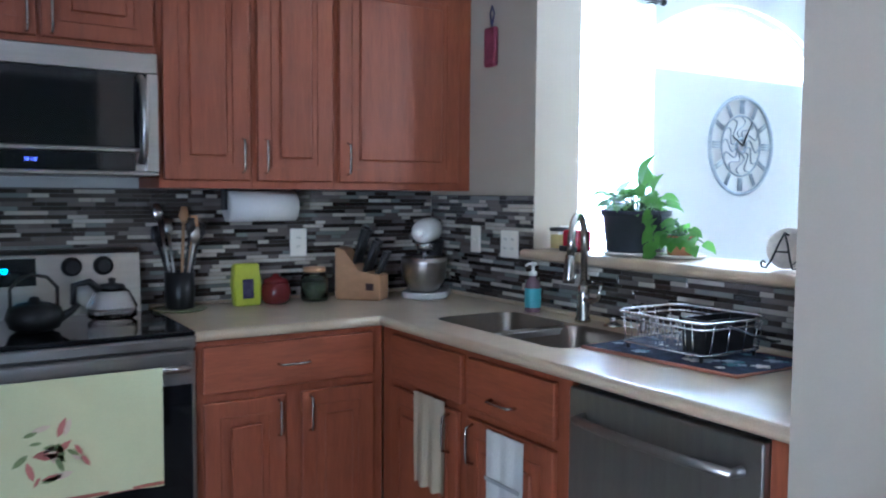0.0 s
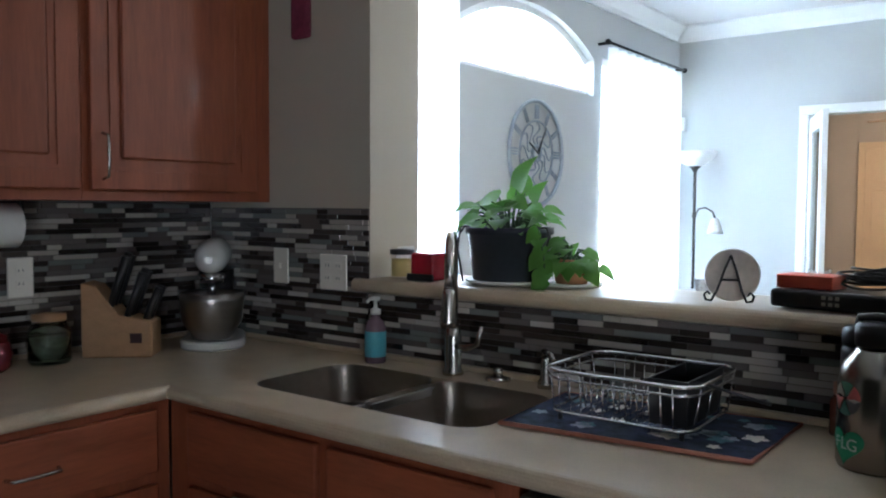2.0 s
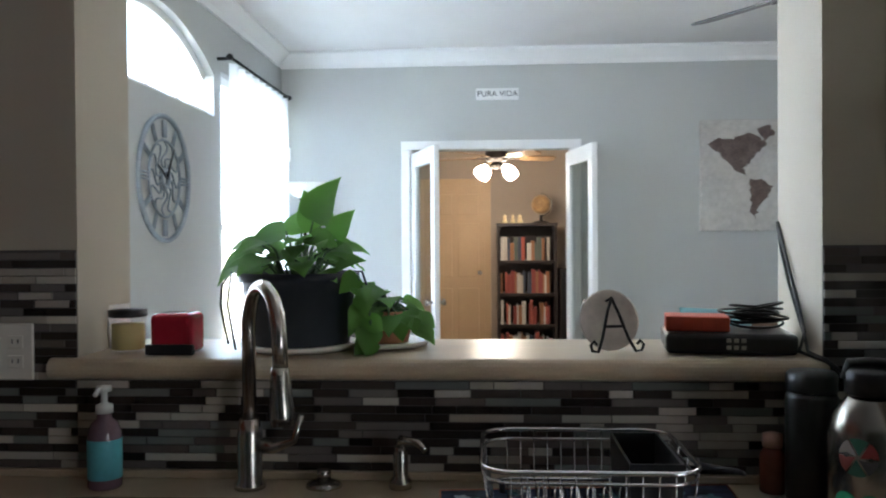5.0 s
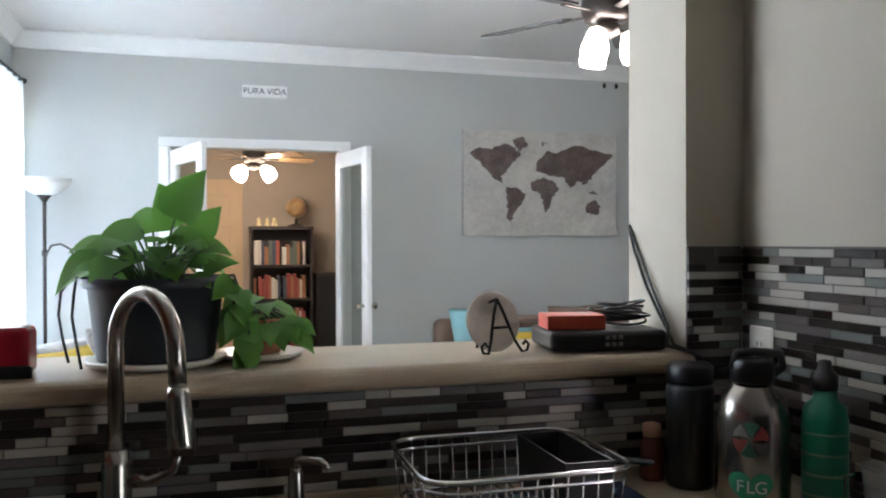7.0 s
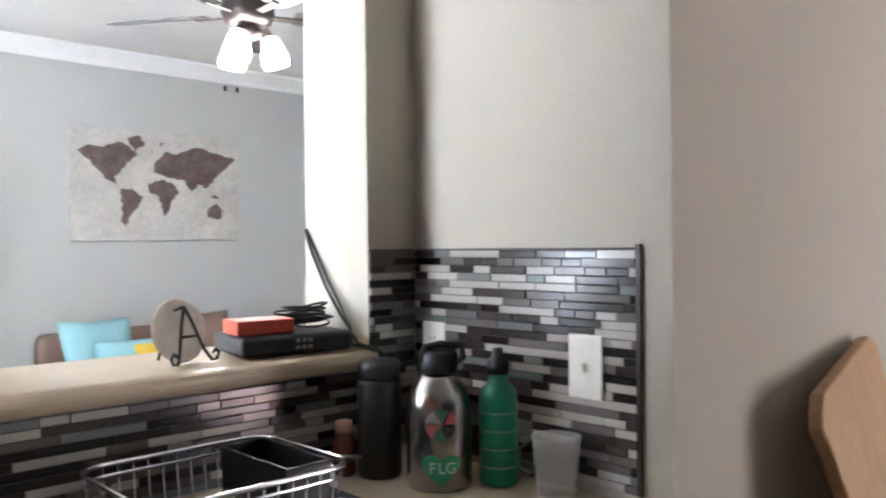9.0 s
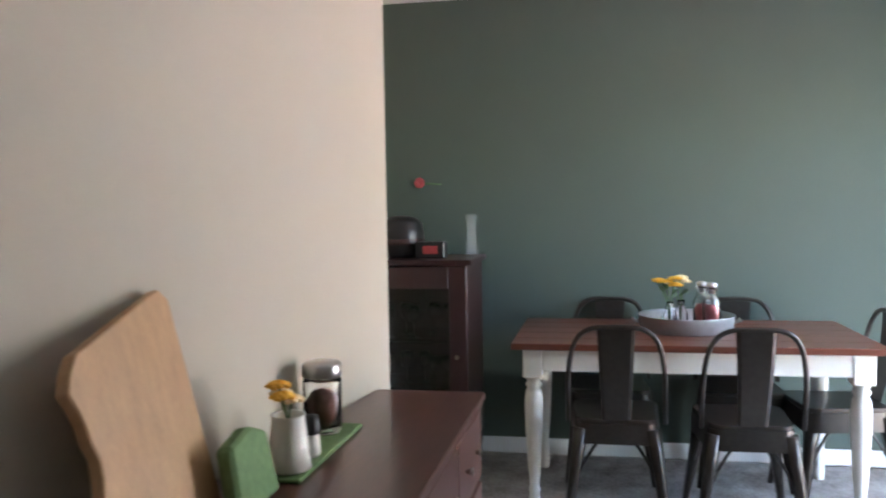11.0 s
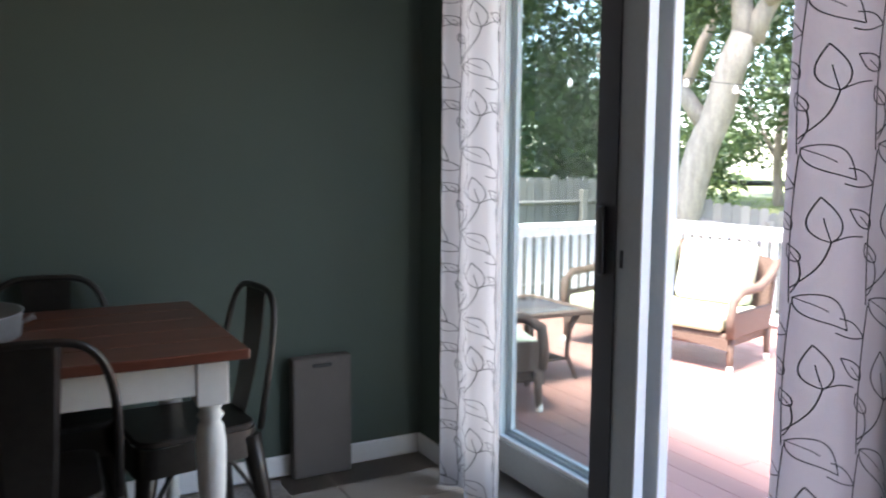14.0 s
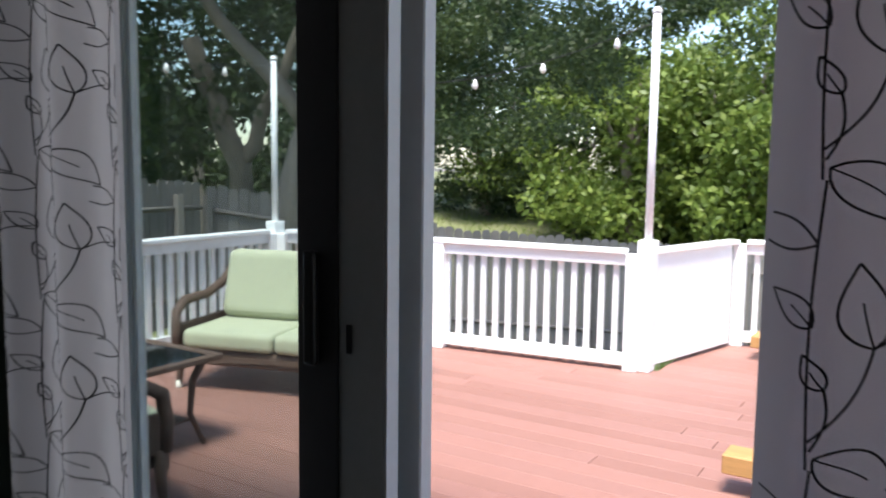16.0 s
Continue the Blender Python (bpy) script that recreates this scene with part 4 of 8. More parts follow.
cv = thing("glass_vase", (5.74, -1.03, 1.092), "tall clear glass vase on the display cabinet", "vase")
part("vase", L(5.74, -1.03, [(0.035, 1.093), (0.037, 1.10), (0.028, 1.18), (0.024, 1.24), (0.034, 1.31), (0.031, 1.31), (0.021, 1.24), (0.025, 1.18), (0.032, 1.105), (0.001, 1.10)], 20), M_THIN, cv)
wd = thing("wall_flower", (6.025, -0.72, 1.48), "small red flower ornament on the green wall", "ornament")
fl = bmesh.new()
for k in range(7):
    a = k * 0.9
    bmesh.ops.create_icosphere(fl, subdivisions=1, radius=0.016, matrix=Matrix.Translation((6.012, -0.70 + 0.016 * math.cos(a), 1.485 + 0.016 * math.sin(a))) @ Matrix.Diagonal((0.5, 1, 1, 1)))
part("blossom", fl, mat("dark_red_petals", (0.40, 0.06, 0.07), 0.7, vary=0.3), wd)
part("stem", T([(6.015, -0.715, 1.482), (6.012, -0.78, 1.478), (6.022, -0.82, 1.475)], 0.004, 6), M_STEM, wd)

# sideboard at the greige wall


def wall_y(x):
    return -0.665 - 0.1181 * (x - 2.57)


sb = thing("sideboard", (3.9, -1.0, 0.0), "dark brown wooden sideboard with drawers at the wall", "sideboard")
bx = bmesh.new()
prism(bx, [(3.02, -1.25), (4.40, -1.25), (4.40, wall_y(4.40) - 0.02), (3.02, wall_y(3.02) - 0.02)], "z", 0.10, 0.672)
part("body", bx, M_SIDEBD, sb)
tp = bmesh.new()
prism(tp, [(3.0, -1.28), (4.42, -1.28), (4.42, wall_y(4.42) - 0.006), (3.0, wall_y(3.0) - 0.006)], "z", 0.673, 0.70, bevel=0.004)
part("top", tp, M_SIDEBD, sb)
for i in range(3):
    for z0, z1 in ((0.42, 0.65), (0.13, 0.40)):
        x0 = 3.04 + i * 0.452
        d = part("drawer", B(x0, -1.268, z0, x0 + 0.435, -1.251, z1, bevel=0.004), M_SIDEBD, sb)
        for k in (0.12, 0.315):
            part("knob", T([(x0 + k, -1.268, (z0 + z1) / 2), (x0 + k, -1.278, (z0 + z1) / 2), (x0 + k, -1.29, (z0 + z1) / 2)], [0.006, 0.008, 0.015], 12), M_NICKEL, d, "brushed metal knob")
for x in (3.05, 4.37):
    for y in (-1.23, -0.92):
        part("foot", L(x, y, [(0.02, 0.0), (0.03, 0.08), (0.032, 0.10)], 12), M_SIDEBD, sb)

# cutting board leaning at the wall
cbd = thing("cutting_board", (3.2, -0.83, 0.70), "thick bamboo cutting board leaning at the wall", "cutting board")
rnd = random.Random(2)
edge = [(-0.17, 0.0), (0.17, 0.0), (0.15, 0.46)]
left = [(-0.186 - rnd.uniform(0.0, 0.020) - 0.02 * math.sin(i * 0.9), 0.37 - 0.37 * i / 12) for i in range(12)]
bd = bmesh.new()
prism(bd, edge + [(0.12, 0.485), (-0.18, 0.40)] + left, "y", -0.014, 0.014, bevel=0.003)
part("board", shift(bd, Matrix.Translation((3.07, -0.87, 0.704)) @ Matrix.Rotation(radians(-13), 4, "X")), M_BAMBOO, cbd)

# little tray with pots on the sideboard
tr = thing("green_tray", (3.85, -0.98, 0.70), "flat green tray on the sideboard", "tray")
part("base", B(3.42, -0.985, 0.7005, 3.92, -0.845, 0.712, bevel=0.003), M_GREENCLOTH, tr)
jar = thing("glass_jar", (3.93, -0.96, 0.712), "glass jar of brown nuts with a steel lid", "jar")
part("glass", L(3.82, -0.90, [(0.05, 0.713), (0.055, 0.72), (0.055, 0.86), (0.050, 0.87), (0.047, 0.868), (0.051, 0.855), (0.051, 0.722), (0.001, 0.719)], 24), M_CLEAR, jar)
part("contents", L(3.82, -0.90, [(0.046, 0.722), (0.049, 0.725), (0.049, 0.80), (0.03, 0.825), (0.001, 0.835)], 18), M_NUTS, jar)
part("lid", L(3.82, -0.90, [(0.055, 0.872), (0.057, 0.874), (0.057, 0.905), (0.050, 0.912), (0.001, 0.914)], 24), M_STEEL, jar, "brushed steel lid")
pot = thing("white_pitcher", (3.48, -0.98, 0.712), "white ceramic pot with orange flowers", "pot")
part("pot", L(3.48, -0.935, [(0.042, 0.713), (0.055, 0.72), (0.048, 0.78), (0.040, 0.84), (0.042, 0.85), (0.036, 0.848), (0.034, 0.83), (0.001, 0.80)], 24), M_CERAMIC, pot)
for k, (dx, dy, h) in enumerate(((-0.03, 0.01, 0.925), (-0.055, -0.01, 0.905), (0.0, 0.015, 0.90), (-0.02, -0.02, 0.89))):
    part("stem", T([(3.48, -0.935, 0.82), (3.48 + dx * 0.5, -0.935 + dy * 0.5, 0.87), (3.48 + dx, -0.935 + dy, h)], 0.003, 5), M_STEM, pot)
    fl = bmesh.new()
    for q in range(18):
        a, e = q * 2.4, 0.010 + 0.016 * q / 18
        bmesh.ops.create_icosphere(fl, subdivisions=1, radius=0.011, matrix=Matrix.Translation((3.48 + dx + e * math.cos(a), -0.935 + dy + e * math.sin(a), h + 0.012 - e * 0.5)) @ Matrix.Diagonal((1, 1, 0.6, 1)))
    part("blossom", fl, M_YELLOWF if k < 2 else M_CREAMF, pot)
sp = thing("small_pot", (3.83, -1.01, 0.712), "small white shaker with a black cap", "shaker")
part("pot", L(3.60, -0.945, [(0.024, 0.713), (0.026, 0.72), (0.023, 0.765), (0.001, 0.768)], 16), M_CERAMIC, sp)
part("cap", L(3.60, -0.945, [(0.022, 0.769), (0.026, 0.78), (0.022, 0.815), (0.001, 0.82)], 16), M_BLACK, sp)
pk = bmesh.new()
prism(pk, [(-0.10, 0.0), (0.10, 0.0), (0.095, 0.14), (0.02, 0.17), (-0.08, 0.15)], "y", -0.02, 0.02, bevel=0.008)
solo("green_packet", shift(pk, Matrix.Translation((3.27, -0.94, 0.702)) @ Matrix.Rotation(radians(-12), 4, "X")), M_GREENCLOTH, "crumpled green packet standing on the sideboard", "packet")

# ---------------------------------------------------------------- sliding door and curtains
YD = -3.935
sd = thing("door_2", (4.84, YD, 0.0), "white sliding glass patio door slid open", "door", kind="structure")
# Near-black colour for the shadowed inner face of the sliding stile.
M_DOORDARK = mat("dark_stile_shade", (0.02, 0.02, 0.022), 0.5, vary=0.1)
for x0, x1 in ((DX1 - 0.03, DX1), (DX0, DX0 + 0.03)):
    part("jamb", B(x0, YS - 0.20, 0.0, x1, YS - 0.02, DH), M_VINYL, sd)
part("head", B(DX0 + 0.03, YS - 0.20, DH - 0.03, DX1 - 0.03, YS - 0.02, DH), M_VINYL, sd)
part("sill", B(DX0 + 0.03, YS - 0.20, 0.0, DX1 - 0.03, YS - 0.005, 0.025), M_STEEL, sd, "metal door track")
part("track", B(DX0 + 0.03, YD - 0.045, 0.025, DX1 - 0.03, YD - 0.035, 0.04), M_STEEL, sd)


def door_panel(name, x0, x1, y, lab, near, far, paint):
    p = part(name, B(x0, y - 0.02, 0.04, x0 + near, y + 0.02, DH - 0.035, bevel=0.003), paint, sd, lab)
    part("stile", B(x1 - far, y - 0.02, 0.04, x1, y + 0.02, DH - 0.035, bevel=0.003), paint, p)
    part("rail", B(x0 + near, y - 0.02, 0.04, x1 - far, y + 0.02, 0.165, bevel=0.003), paint, p)
    part("rail", B(x0 + near, y - 0.02, DH - 0.115, x1 - far, y + 0.02, DH - 0.035, bevel=0.003), paint, p)
    a, b, c, d = x0 + near, x1 - far, 0.165, DH - 0.115
    for q in ((a, c, a + 0.014, d), (b - 0.014, c, b, d), (a + 0.0142, c, b - 0.0142, c + 0.014), (a + 0.0142, d - 0.014, b - 0.0142, d)):
        part("glazing_bead", B(q[0] + 0.0003, y - 0.012, q[1] + 0.0003, q[2] - 0.0003, y + 0.012, q[3] - 0.0003, bevel=0.002), M_TRIM, p, "white glazing bead")
    g = part("pane", B(a - 0.004, y - 0.004, c - 0.004, b + 0.004, y + 0.004, d + 0.004), M_PANE, p)
    g.visible_shadow = False
    return p


pin = door_panel("sliding_panel", 4.83, 5.68, YD, "sliding panel with dark handle", 0.11, 0.055, M_SASH)
part("edge_strip", B(4.826, YD - 0.018, 0.05, 4.8295, YD + 0.018, DH - 0.045), M_VINYL, pin, "pale edge strip")
# Added strip: the stile's shadow built as a dark part.
part("gasket", B(4.935, YD + 0.0205, 0.06, 5.035, YD + 0.028, DH - 0.05, bevel=0.002), M_DOORDARK, pin, "dark strip standing in for the stile's shadowed edge")
part("handle", B(4.975, YD + 0.029, 0.90, 5.005, YD + 0.05, 1.12, bevel=0.008, seg=2), M_BLACK, pin, "black pull handle")
part("latch", B(4.905, YD + 0.0205, 0.93, 4.917, YD + 0.024, 0.985), M_BLACK, pin)
pout = door_panel("fixed_panel", 4.80, 5.73, YD - 0.075, "fixed glazed panel", 0.11, 0.07, M_VINYL)

# door casing inside
part("casing", B(DX1, YS, 0.0, DX1 + 0.06, YS + 0.016, DH + 0.06, bevel=0.004), M_TRIM, sd)
part("casing", B(DX0 - 0.06, YS, 0.0, DX0, YS + 0.016, DH + 0.06, bevel=0.004), M_TRIM, sd)
part("head_casing", B(DX0, YS, DH, DX1, YS + 0.016, DH + 0.06, bevel=0.004), M_TRIM, sd)

M_CURTAIN = cloth_mat("white_print_curtain", (0.56, 0.54, 0.56), 0.52)
M_PRINT = mat("charcoal_print", (0.07, 0.07, 0.075), 0.9, vary=0.2, bump=0.0)


def curtain_y(u, folds, depth, ph):
    return depth * (math.sin(u * folds * 6.283 + ph) + 0.3 * math.sin(u * folds * 12.566 + 1.3 * ph))


def leaf_curtain(x0, x1, y, z0, z1, folds, depth, ph, cols, lab, seed):
    """A hanging curtain with a printed vine of outlined leaves on its room side."""
    c = thing("curtain", ((x0 + x1) / 2, y, z0), lab, "curtain", "door curtains")
    bm = bmesh.new()
    n, rows = 120, []
    for z in [z1 - (z1 - z0) * k / 8 for k in range(9)]:
        rows.append([bm.verts.new((x0 + (x1 - x0) * i / n, y + curtain_y(i / n, folds, depth, ph), z)) for i in range(n + 1)])
    for a, b in zip(rows, rows[1:]):
        for i in range(n):
            bm.faces.new((a[i], a[i + 1], b[i + 1], b[i])).smooth = True
    part("cloth", bm, M_CURTAIN, c)
    pr = bmesh.new()

    def ribbon(pts, w):
        pts = [p for p in pts if x0 < p[0] < x1 and z0 < p[1] < z1]
        vs = []
        for i, (px, pz) in enumerate(pts):
            qx, qz = pts[min(i + 1, len(pts) - 1)]
            ox, oz = pts[max(i - 1, 0)]
            d = Vector((qx - ox, qz - oz))
            if d.length < 1e-6:
                d = Vector((1, 0))
            d = Vector((-d.y, d.x)).normalized() * w
            row = []
            for s in (-1, 1):
                xx, zz = px + s * d.x, pz + s * d.y
                u = (xx - x0) / (x1 - x0)
                row.append(pr.verts.new((xx, y + curtain_y(u, folds, depth, ph) + 0.003, zz)))
            vs.append(row)
        for a, b in zip(vs, vs[1:]):
            pr.faces.new((a[0], a[1], b[1], b[0])).smooth = True

    def leaf(px, pz, ang, size, bend=0.0):
        """An outlined leaf with a short middle vein."""
        ca, sa = math.cos(ang), math.sin(ang)

        def at(a, b):
            b += bend * size * math.sin(math.pi * a / size)
            return (px + a * ca - b * sa, pz + a * sa + b * ca)
        for sgn in (-1, 1):
            ribbon([at(i / 14 * size, sgn * 0.25 * size * math.sin(math.pi * (i / 14) ** 0.75)) for i in range(15)], 0.0014)
        ribbon([at(0.55 * size * i / 6, 0) for i in range(7)], 0.0010)

    def line(a, b, sag):
        d = (b[0] - a[0], b[1] - a[1])
        ribbon([(a[0] + d[0] * i / 10 - d[1] * sag * math.sin(math.pi * i / 10), a[1] + d[1] * i / 10 + d[0] * sag * math.sin(math.pi * i / 10)) for i in range(11)], 0.0014)

    rnd = random.Random(seed)
    for k, cx in enumerate(cols):
        zz = z0 - 0.25 + 0.02 * rnd.random() + 0.01 * k
        while zz < z1:
            line((cx, zz), (cx - 0.004, zz + 0.30), -0.02)
            line((cx, zz + 0.03), (cx - 0.052, zz + 0.125), 0.10)
            leaf(cx - 0.052, zz + 0.125, radians(80), 0.092, -0.03)
            line((cx - 0.052, zz + 0.125), (cx - 0.105, zz + 0.140), -0.10)
            leaf(cx - 0.006, zz + 0.012, radians(218), 0.100, -0.08)
            line((cx, zz + 0.235), (cx + 0.05, zz + 0.265), 0.15)
            line((cx, zz + 0.235), (cx + 0.055, zz + 0.235), -0.12)
            leaf(cx + 0.002, zz + 0.150, radians(40), 0.055, 0.05)
            line((cx - 0.002, zz + 0.02), (cx - 0.012, zz + 0.085), 0.12)
            leaf(cx - 0.012, zz + 0.085, radians(60), 0.042, -0.05)
            zz += 0.30
    part("leaf_print", pr, M_PRINT, c, "charcoal leaf and vine print")
    return c


leaf_curtain(5.275, 5.715, -3.705, 0.015, 2.20, 2.3, 0.030, 2.6, (5.335, 5.455, 5.575, 5.69), "white curtain printed with charcoal leaves at the patio door", 3)
leaf_curtain(3.60, 4.145, -3.69, 0.015, 2.20, 2.1, 0.036, 2.2, (4.085, 3.965, 3.845, 3.725, 3.62), "gathered white curtain printed with charcoal leaves", 9)
rod = thing("curtain_rod", (4.7, -3.715, 2.21), "black metal curtain rod above the patio door", "curtain rod")
part("rod", T([(3.5, -3.715, 2.215), (5.85, -3.715, 2.215)], 0.012), M_IRON, rod)
for x in (3.55, 5.80):
    part("bracket", B(x - 0.01, YS + 0.0005, 2.205, x + 0.01, -3.715, 2.225), M_IRON, rod)

# ---------------------------------------------------------------- deck, railing and garden
ZD = -0.19


def ground_z(x, y):
    """The garden falls away to the fence and climbs again behind it."""
    u = max(0.0, -y - 9.5)
    w = max(0.0, (x - 10.6) * 0.588 - (y + 13.2) * 0.809)
    return -0.74 - 0.2 * min(u, 3.7) - 0.13 * min(max(u - 3.7, 0), 4.8) + 0.13 * min(w, 16.0) + 0.02 * min(max(w - 16.0, 0), 40.0)


gx = sorted({-90.0, -60.0, -40.0, -25.0, *[float(v) for v in range(-16, 41, 2)], 50.0, 65.0, 90.0})
gy = [-4.0, -6.0, -8.0, *[-9.5 - 0.75 * i for i in range(40)], -45.0, -55.0, -70.0, -100.0]
lawn = bmesh.new()
grid = [[lawn.verts.new((x, y, ground_z(x, y))) for y in gy] for x in gx]
for a, b in zip(grid, grid[1:]):
    for i in range(len(gy) - 1):
        lawn.faces.new((a[i], b[i], b[i + 1], a[i + 1])).smooth = True
structure("ground", lawn, M_GRASS, "sunlit rough lawn falling towards the fence", "ground")
rd = bmesh.new()
prism(rd, [(18, -40), (60, -12), (64, -18), (22, -46)], "z", 0.90, 1.02)
structure("road", rd, mat("pale_road", (0.42, 0.41, 0.40), 0.9, vary=0.12, scale=1.0, grain=20), "pale sunlit road beyond the garden", "road")
slab = B(-1.0, -8.48, -0.45, 9.12, -3.99, ZD - 0.03)
box(slab, -1.0, -9.85, -0.45, 5.72, -8.4801, ZD - 0.03)
deck = structure("deck", slab, mat("deck_joists", (0.10, 0.05, 0.04), 0.9), "red painted wooden deck", "deck")
part("step", B(3.9, -4.36, ZD, 5.8, -3.995, -0.10, bevel=0.005), mat("red_step_paint", (0.31, 0.115, 0.085), 0.6, vary=0.12), deck)


def railing(a, b, label):
    """White railing from a to b, posts at the ends, square balusters between."""
    a, b = Vector((*a, ZD)), Vector((*b, ZD))
    d = b - a
    n, ang = d.length, math.atan2(d.y, d.x)
    r = thing("deck_railing", a, label, "railing", "deck railings")
    m = Matrix.Translation(a) @ Matrix.Rotation(ang, 4, "Z")
    part("top_rail", shift(B(0.05, -0.055, 0.85, n - 0.05, 0.055, 0.885, bevel=0.006), m), M_RAIL, r)
    part("upper_rail", shift(B(0.05, -0.02, 0.765, n - 0.05, 0.02, 0.848, bevel=0.004), m), M_RAIL, r)
    part("lower_rail", shift(B(0.05, -0.02, 0.035, n - 0.05, 0.02, 0.125, bevel=0.004), m), M_RAIL, r)
    posts = max(1, round(n / 1.7))
    for i in range(posts + 1):
        part("post", shift(B(n * i / posts - 0.05, -0.05, 0.0, n * i / posts + 0.05, 0.05, 0.849, bevel=0.005), m), M_RAIL, r)
    x = 0.13
    while x < n - 0.1:
        part("baluster", shift(B(x - 0.02, 0.021, 0.04, x + 0.02, 0.055, 0.84), m), M_RAIL, r)
        x += 0.105
    return r


railing((9.05, -4.2), (9.05, -7.90), "white painted wooden deck railing with square balusters")
railing((8.97, -7.985), (5.89, -8.31), "white painted wooden deck railing along the garden")
railing((5.45, -9.64), (3.2, -9.80), "white painted railing beyond the deck steps")
pn = bmesh.new()
box(pn, 0.06, -0.02, 0.03, 1.19, 0.02, 0.85, bevel=0.004)
mm = Matrix.Translation((5.80, -8.40, ZD)) @ Matrix.Rotation(math.atan2(-1.20, -0.30), 4, "Z")
pg = thing("solid_panel", (5.75, -8.9, ZD), "white boarded panel between deck posts", "panel")
part("panel", shift(pn, mm), M_RAIL, pg)
part("cap", shift(B(0.0, -0.055, 0.851, 1.25, 0.055, 0.885, bevel=0.005), mm), M_RAIL, pg)
for x, y, h in ((5.81, -8.37, 2.53), (9.07, -7.98, 2.35)):
    tp = thing("tall_post", (x, y, ZD), "tall thin white post at the railing corner", "post", "light posts")
    part("base", B(x - 0.06, y - 0.06, ZD, x + 0.06, y + 0.06, ZD + 0.95, bevel=0.006), M_RAIL, tp)
    part("pole", T([(x, y, ZD + 0.95), (x, y, ZD + h)], 0.028, 12), M_RAIL, tp)
    part("cap", L(x, y, [(0.032, ZD + h), (0.036, ZD + h + 0.01), (0.02, ZD + h + 0.04), (0.001, ZD + h + 0.045)], 12), M_RAIL, tp)
M_RAWWOOD = mat("raw_pine", (0.42, 0.24, 0.09), 0.7, vary=0.2, scale=3, grain=20, stretch=(1, 8, 8))
for b in ((4.15, -6.56, 4.79, -6.40), (4.7, -9.40, 5.24, -9.15)):
    st = thing("plank_bench", ((b[0] + b[2]) / 2, (b[1] + b[3]) / 2, ZD), "raw pine plank bench standing on the deck", "bench", "plank benches")
    part("plank", B(b[0], b[1], -0.09, b[2], b[3], 0.0, bevel=0.006), M_RAWWOOD, st)
    for x in (b[0] + 0.12, b[2] - 0.26):
        part("leg", B(x, b[1] + 0.03, ZD, x + 0.08, b[3] - 0.03, -0.0905), M_RAWWOOD, st)

# string lights between the posts and the house
sl = thing("string_lights", (8, -7.0, 2.0), "string of white bulbs hung above the deck", "string lights")
pts = []
for a, b in (((5.81, -8.37, 2.28), (9.07, -7.98, 2.12)), ((9.07, -7.98, 2.12), (8.6, -4.2, 2.5))):
    for i in range(13):
        u = i / 12
        p = Vector(a).lerp(Vector(b), u)
        pts.append(p + Vector((0, 0, -0.28 * math.sin(math.pi * u))))
part("cable", T(pts, 0.004, 5), M_BLACK, sl)
for p in pts[1::2]:
    part("bulb", L(p.x, p.y, [(0.008, p.z - 0.01), (0.02, p.z - 0.04), (0.024, p.z - 0.06), (0.015, p.z - 0.08), (0.001, p.z - 0.085)], 8), M_WHITEP, sl)

# wicker loveseat, side table and chair
M_WICKER = mat("brown_wicker", (0.10, 0.062, 0.045), 0.7, vary=0.4, scale=60, grain=160, bump=0.9, stretch=(1, 1, 2))
M_CUSHION = mat("pale_green_cushion", (0.42, 0.44, 0.31), 0.9, vary=0.08, grain=120, bump=0.2)


def soft_box(x0, y0, z0, x1, y1, z1, r):
    return B(x0, y0, z0, x1, y1, z1, bevel=r, seg=4)


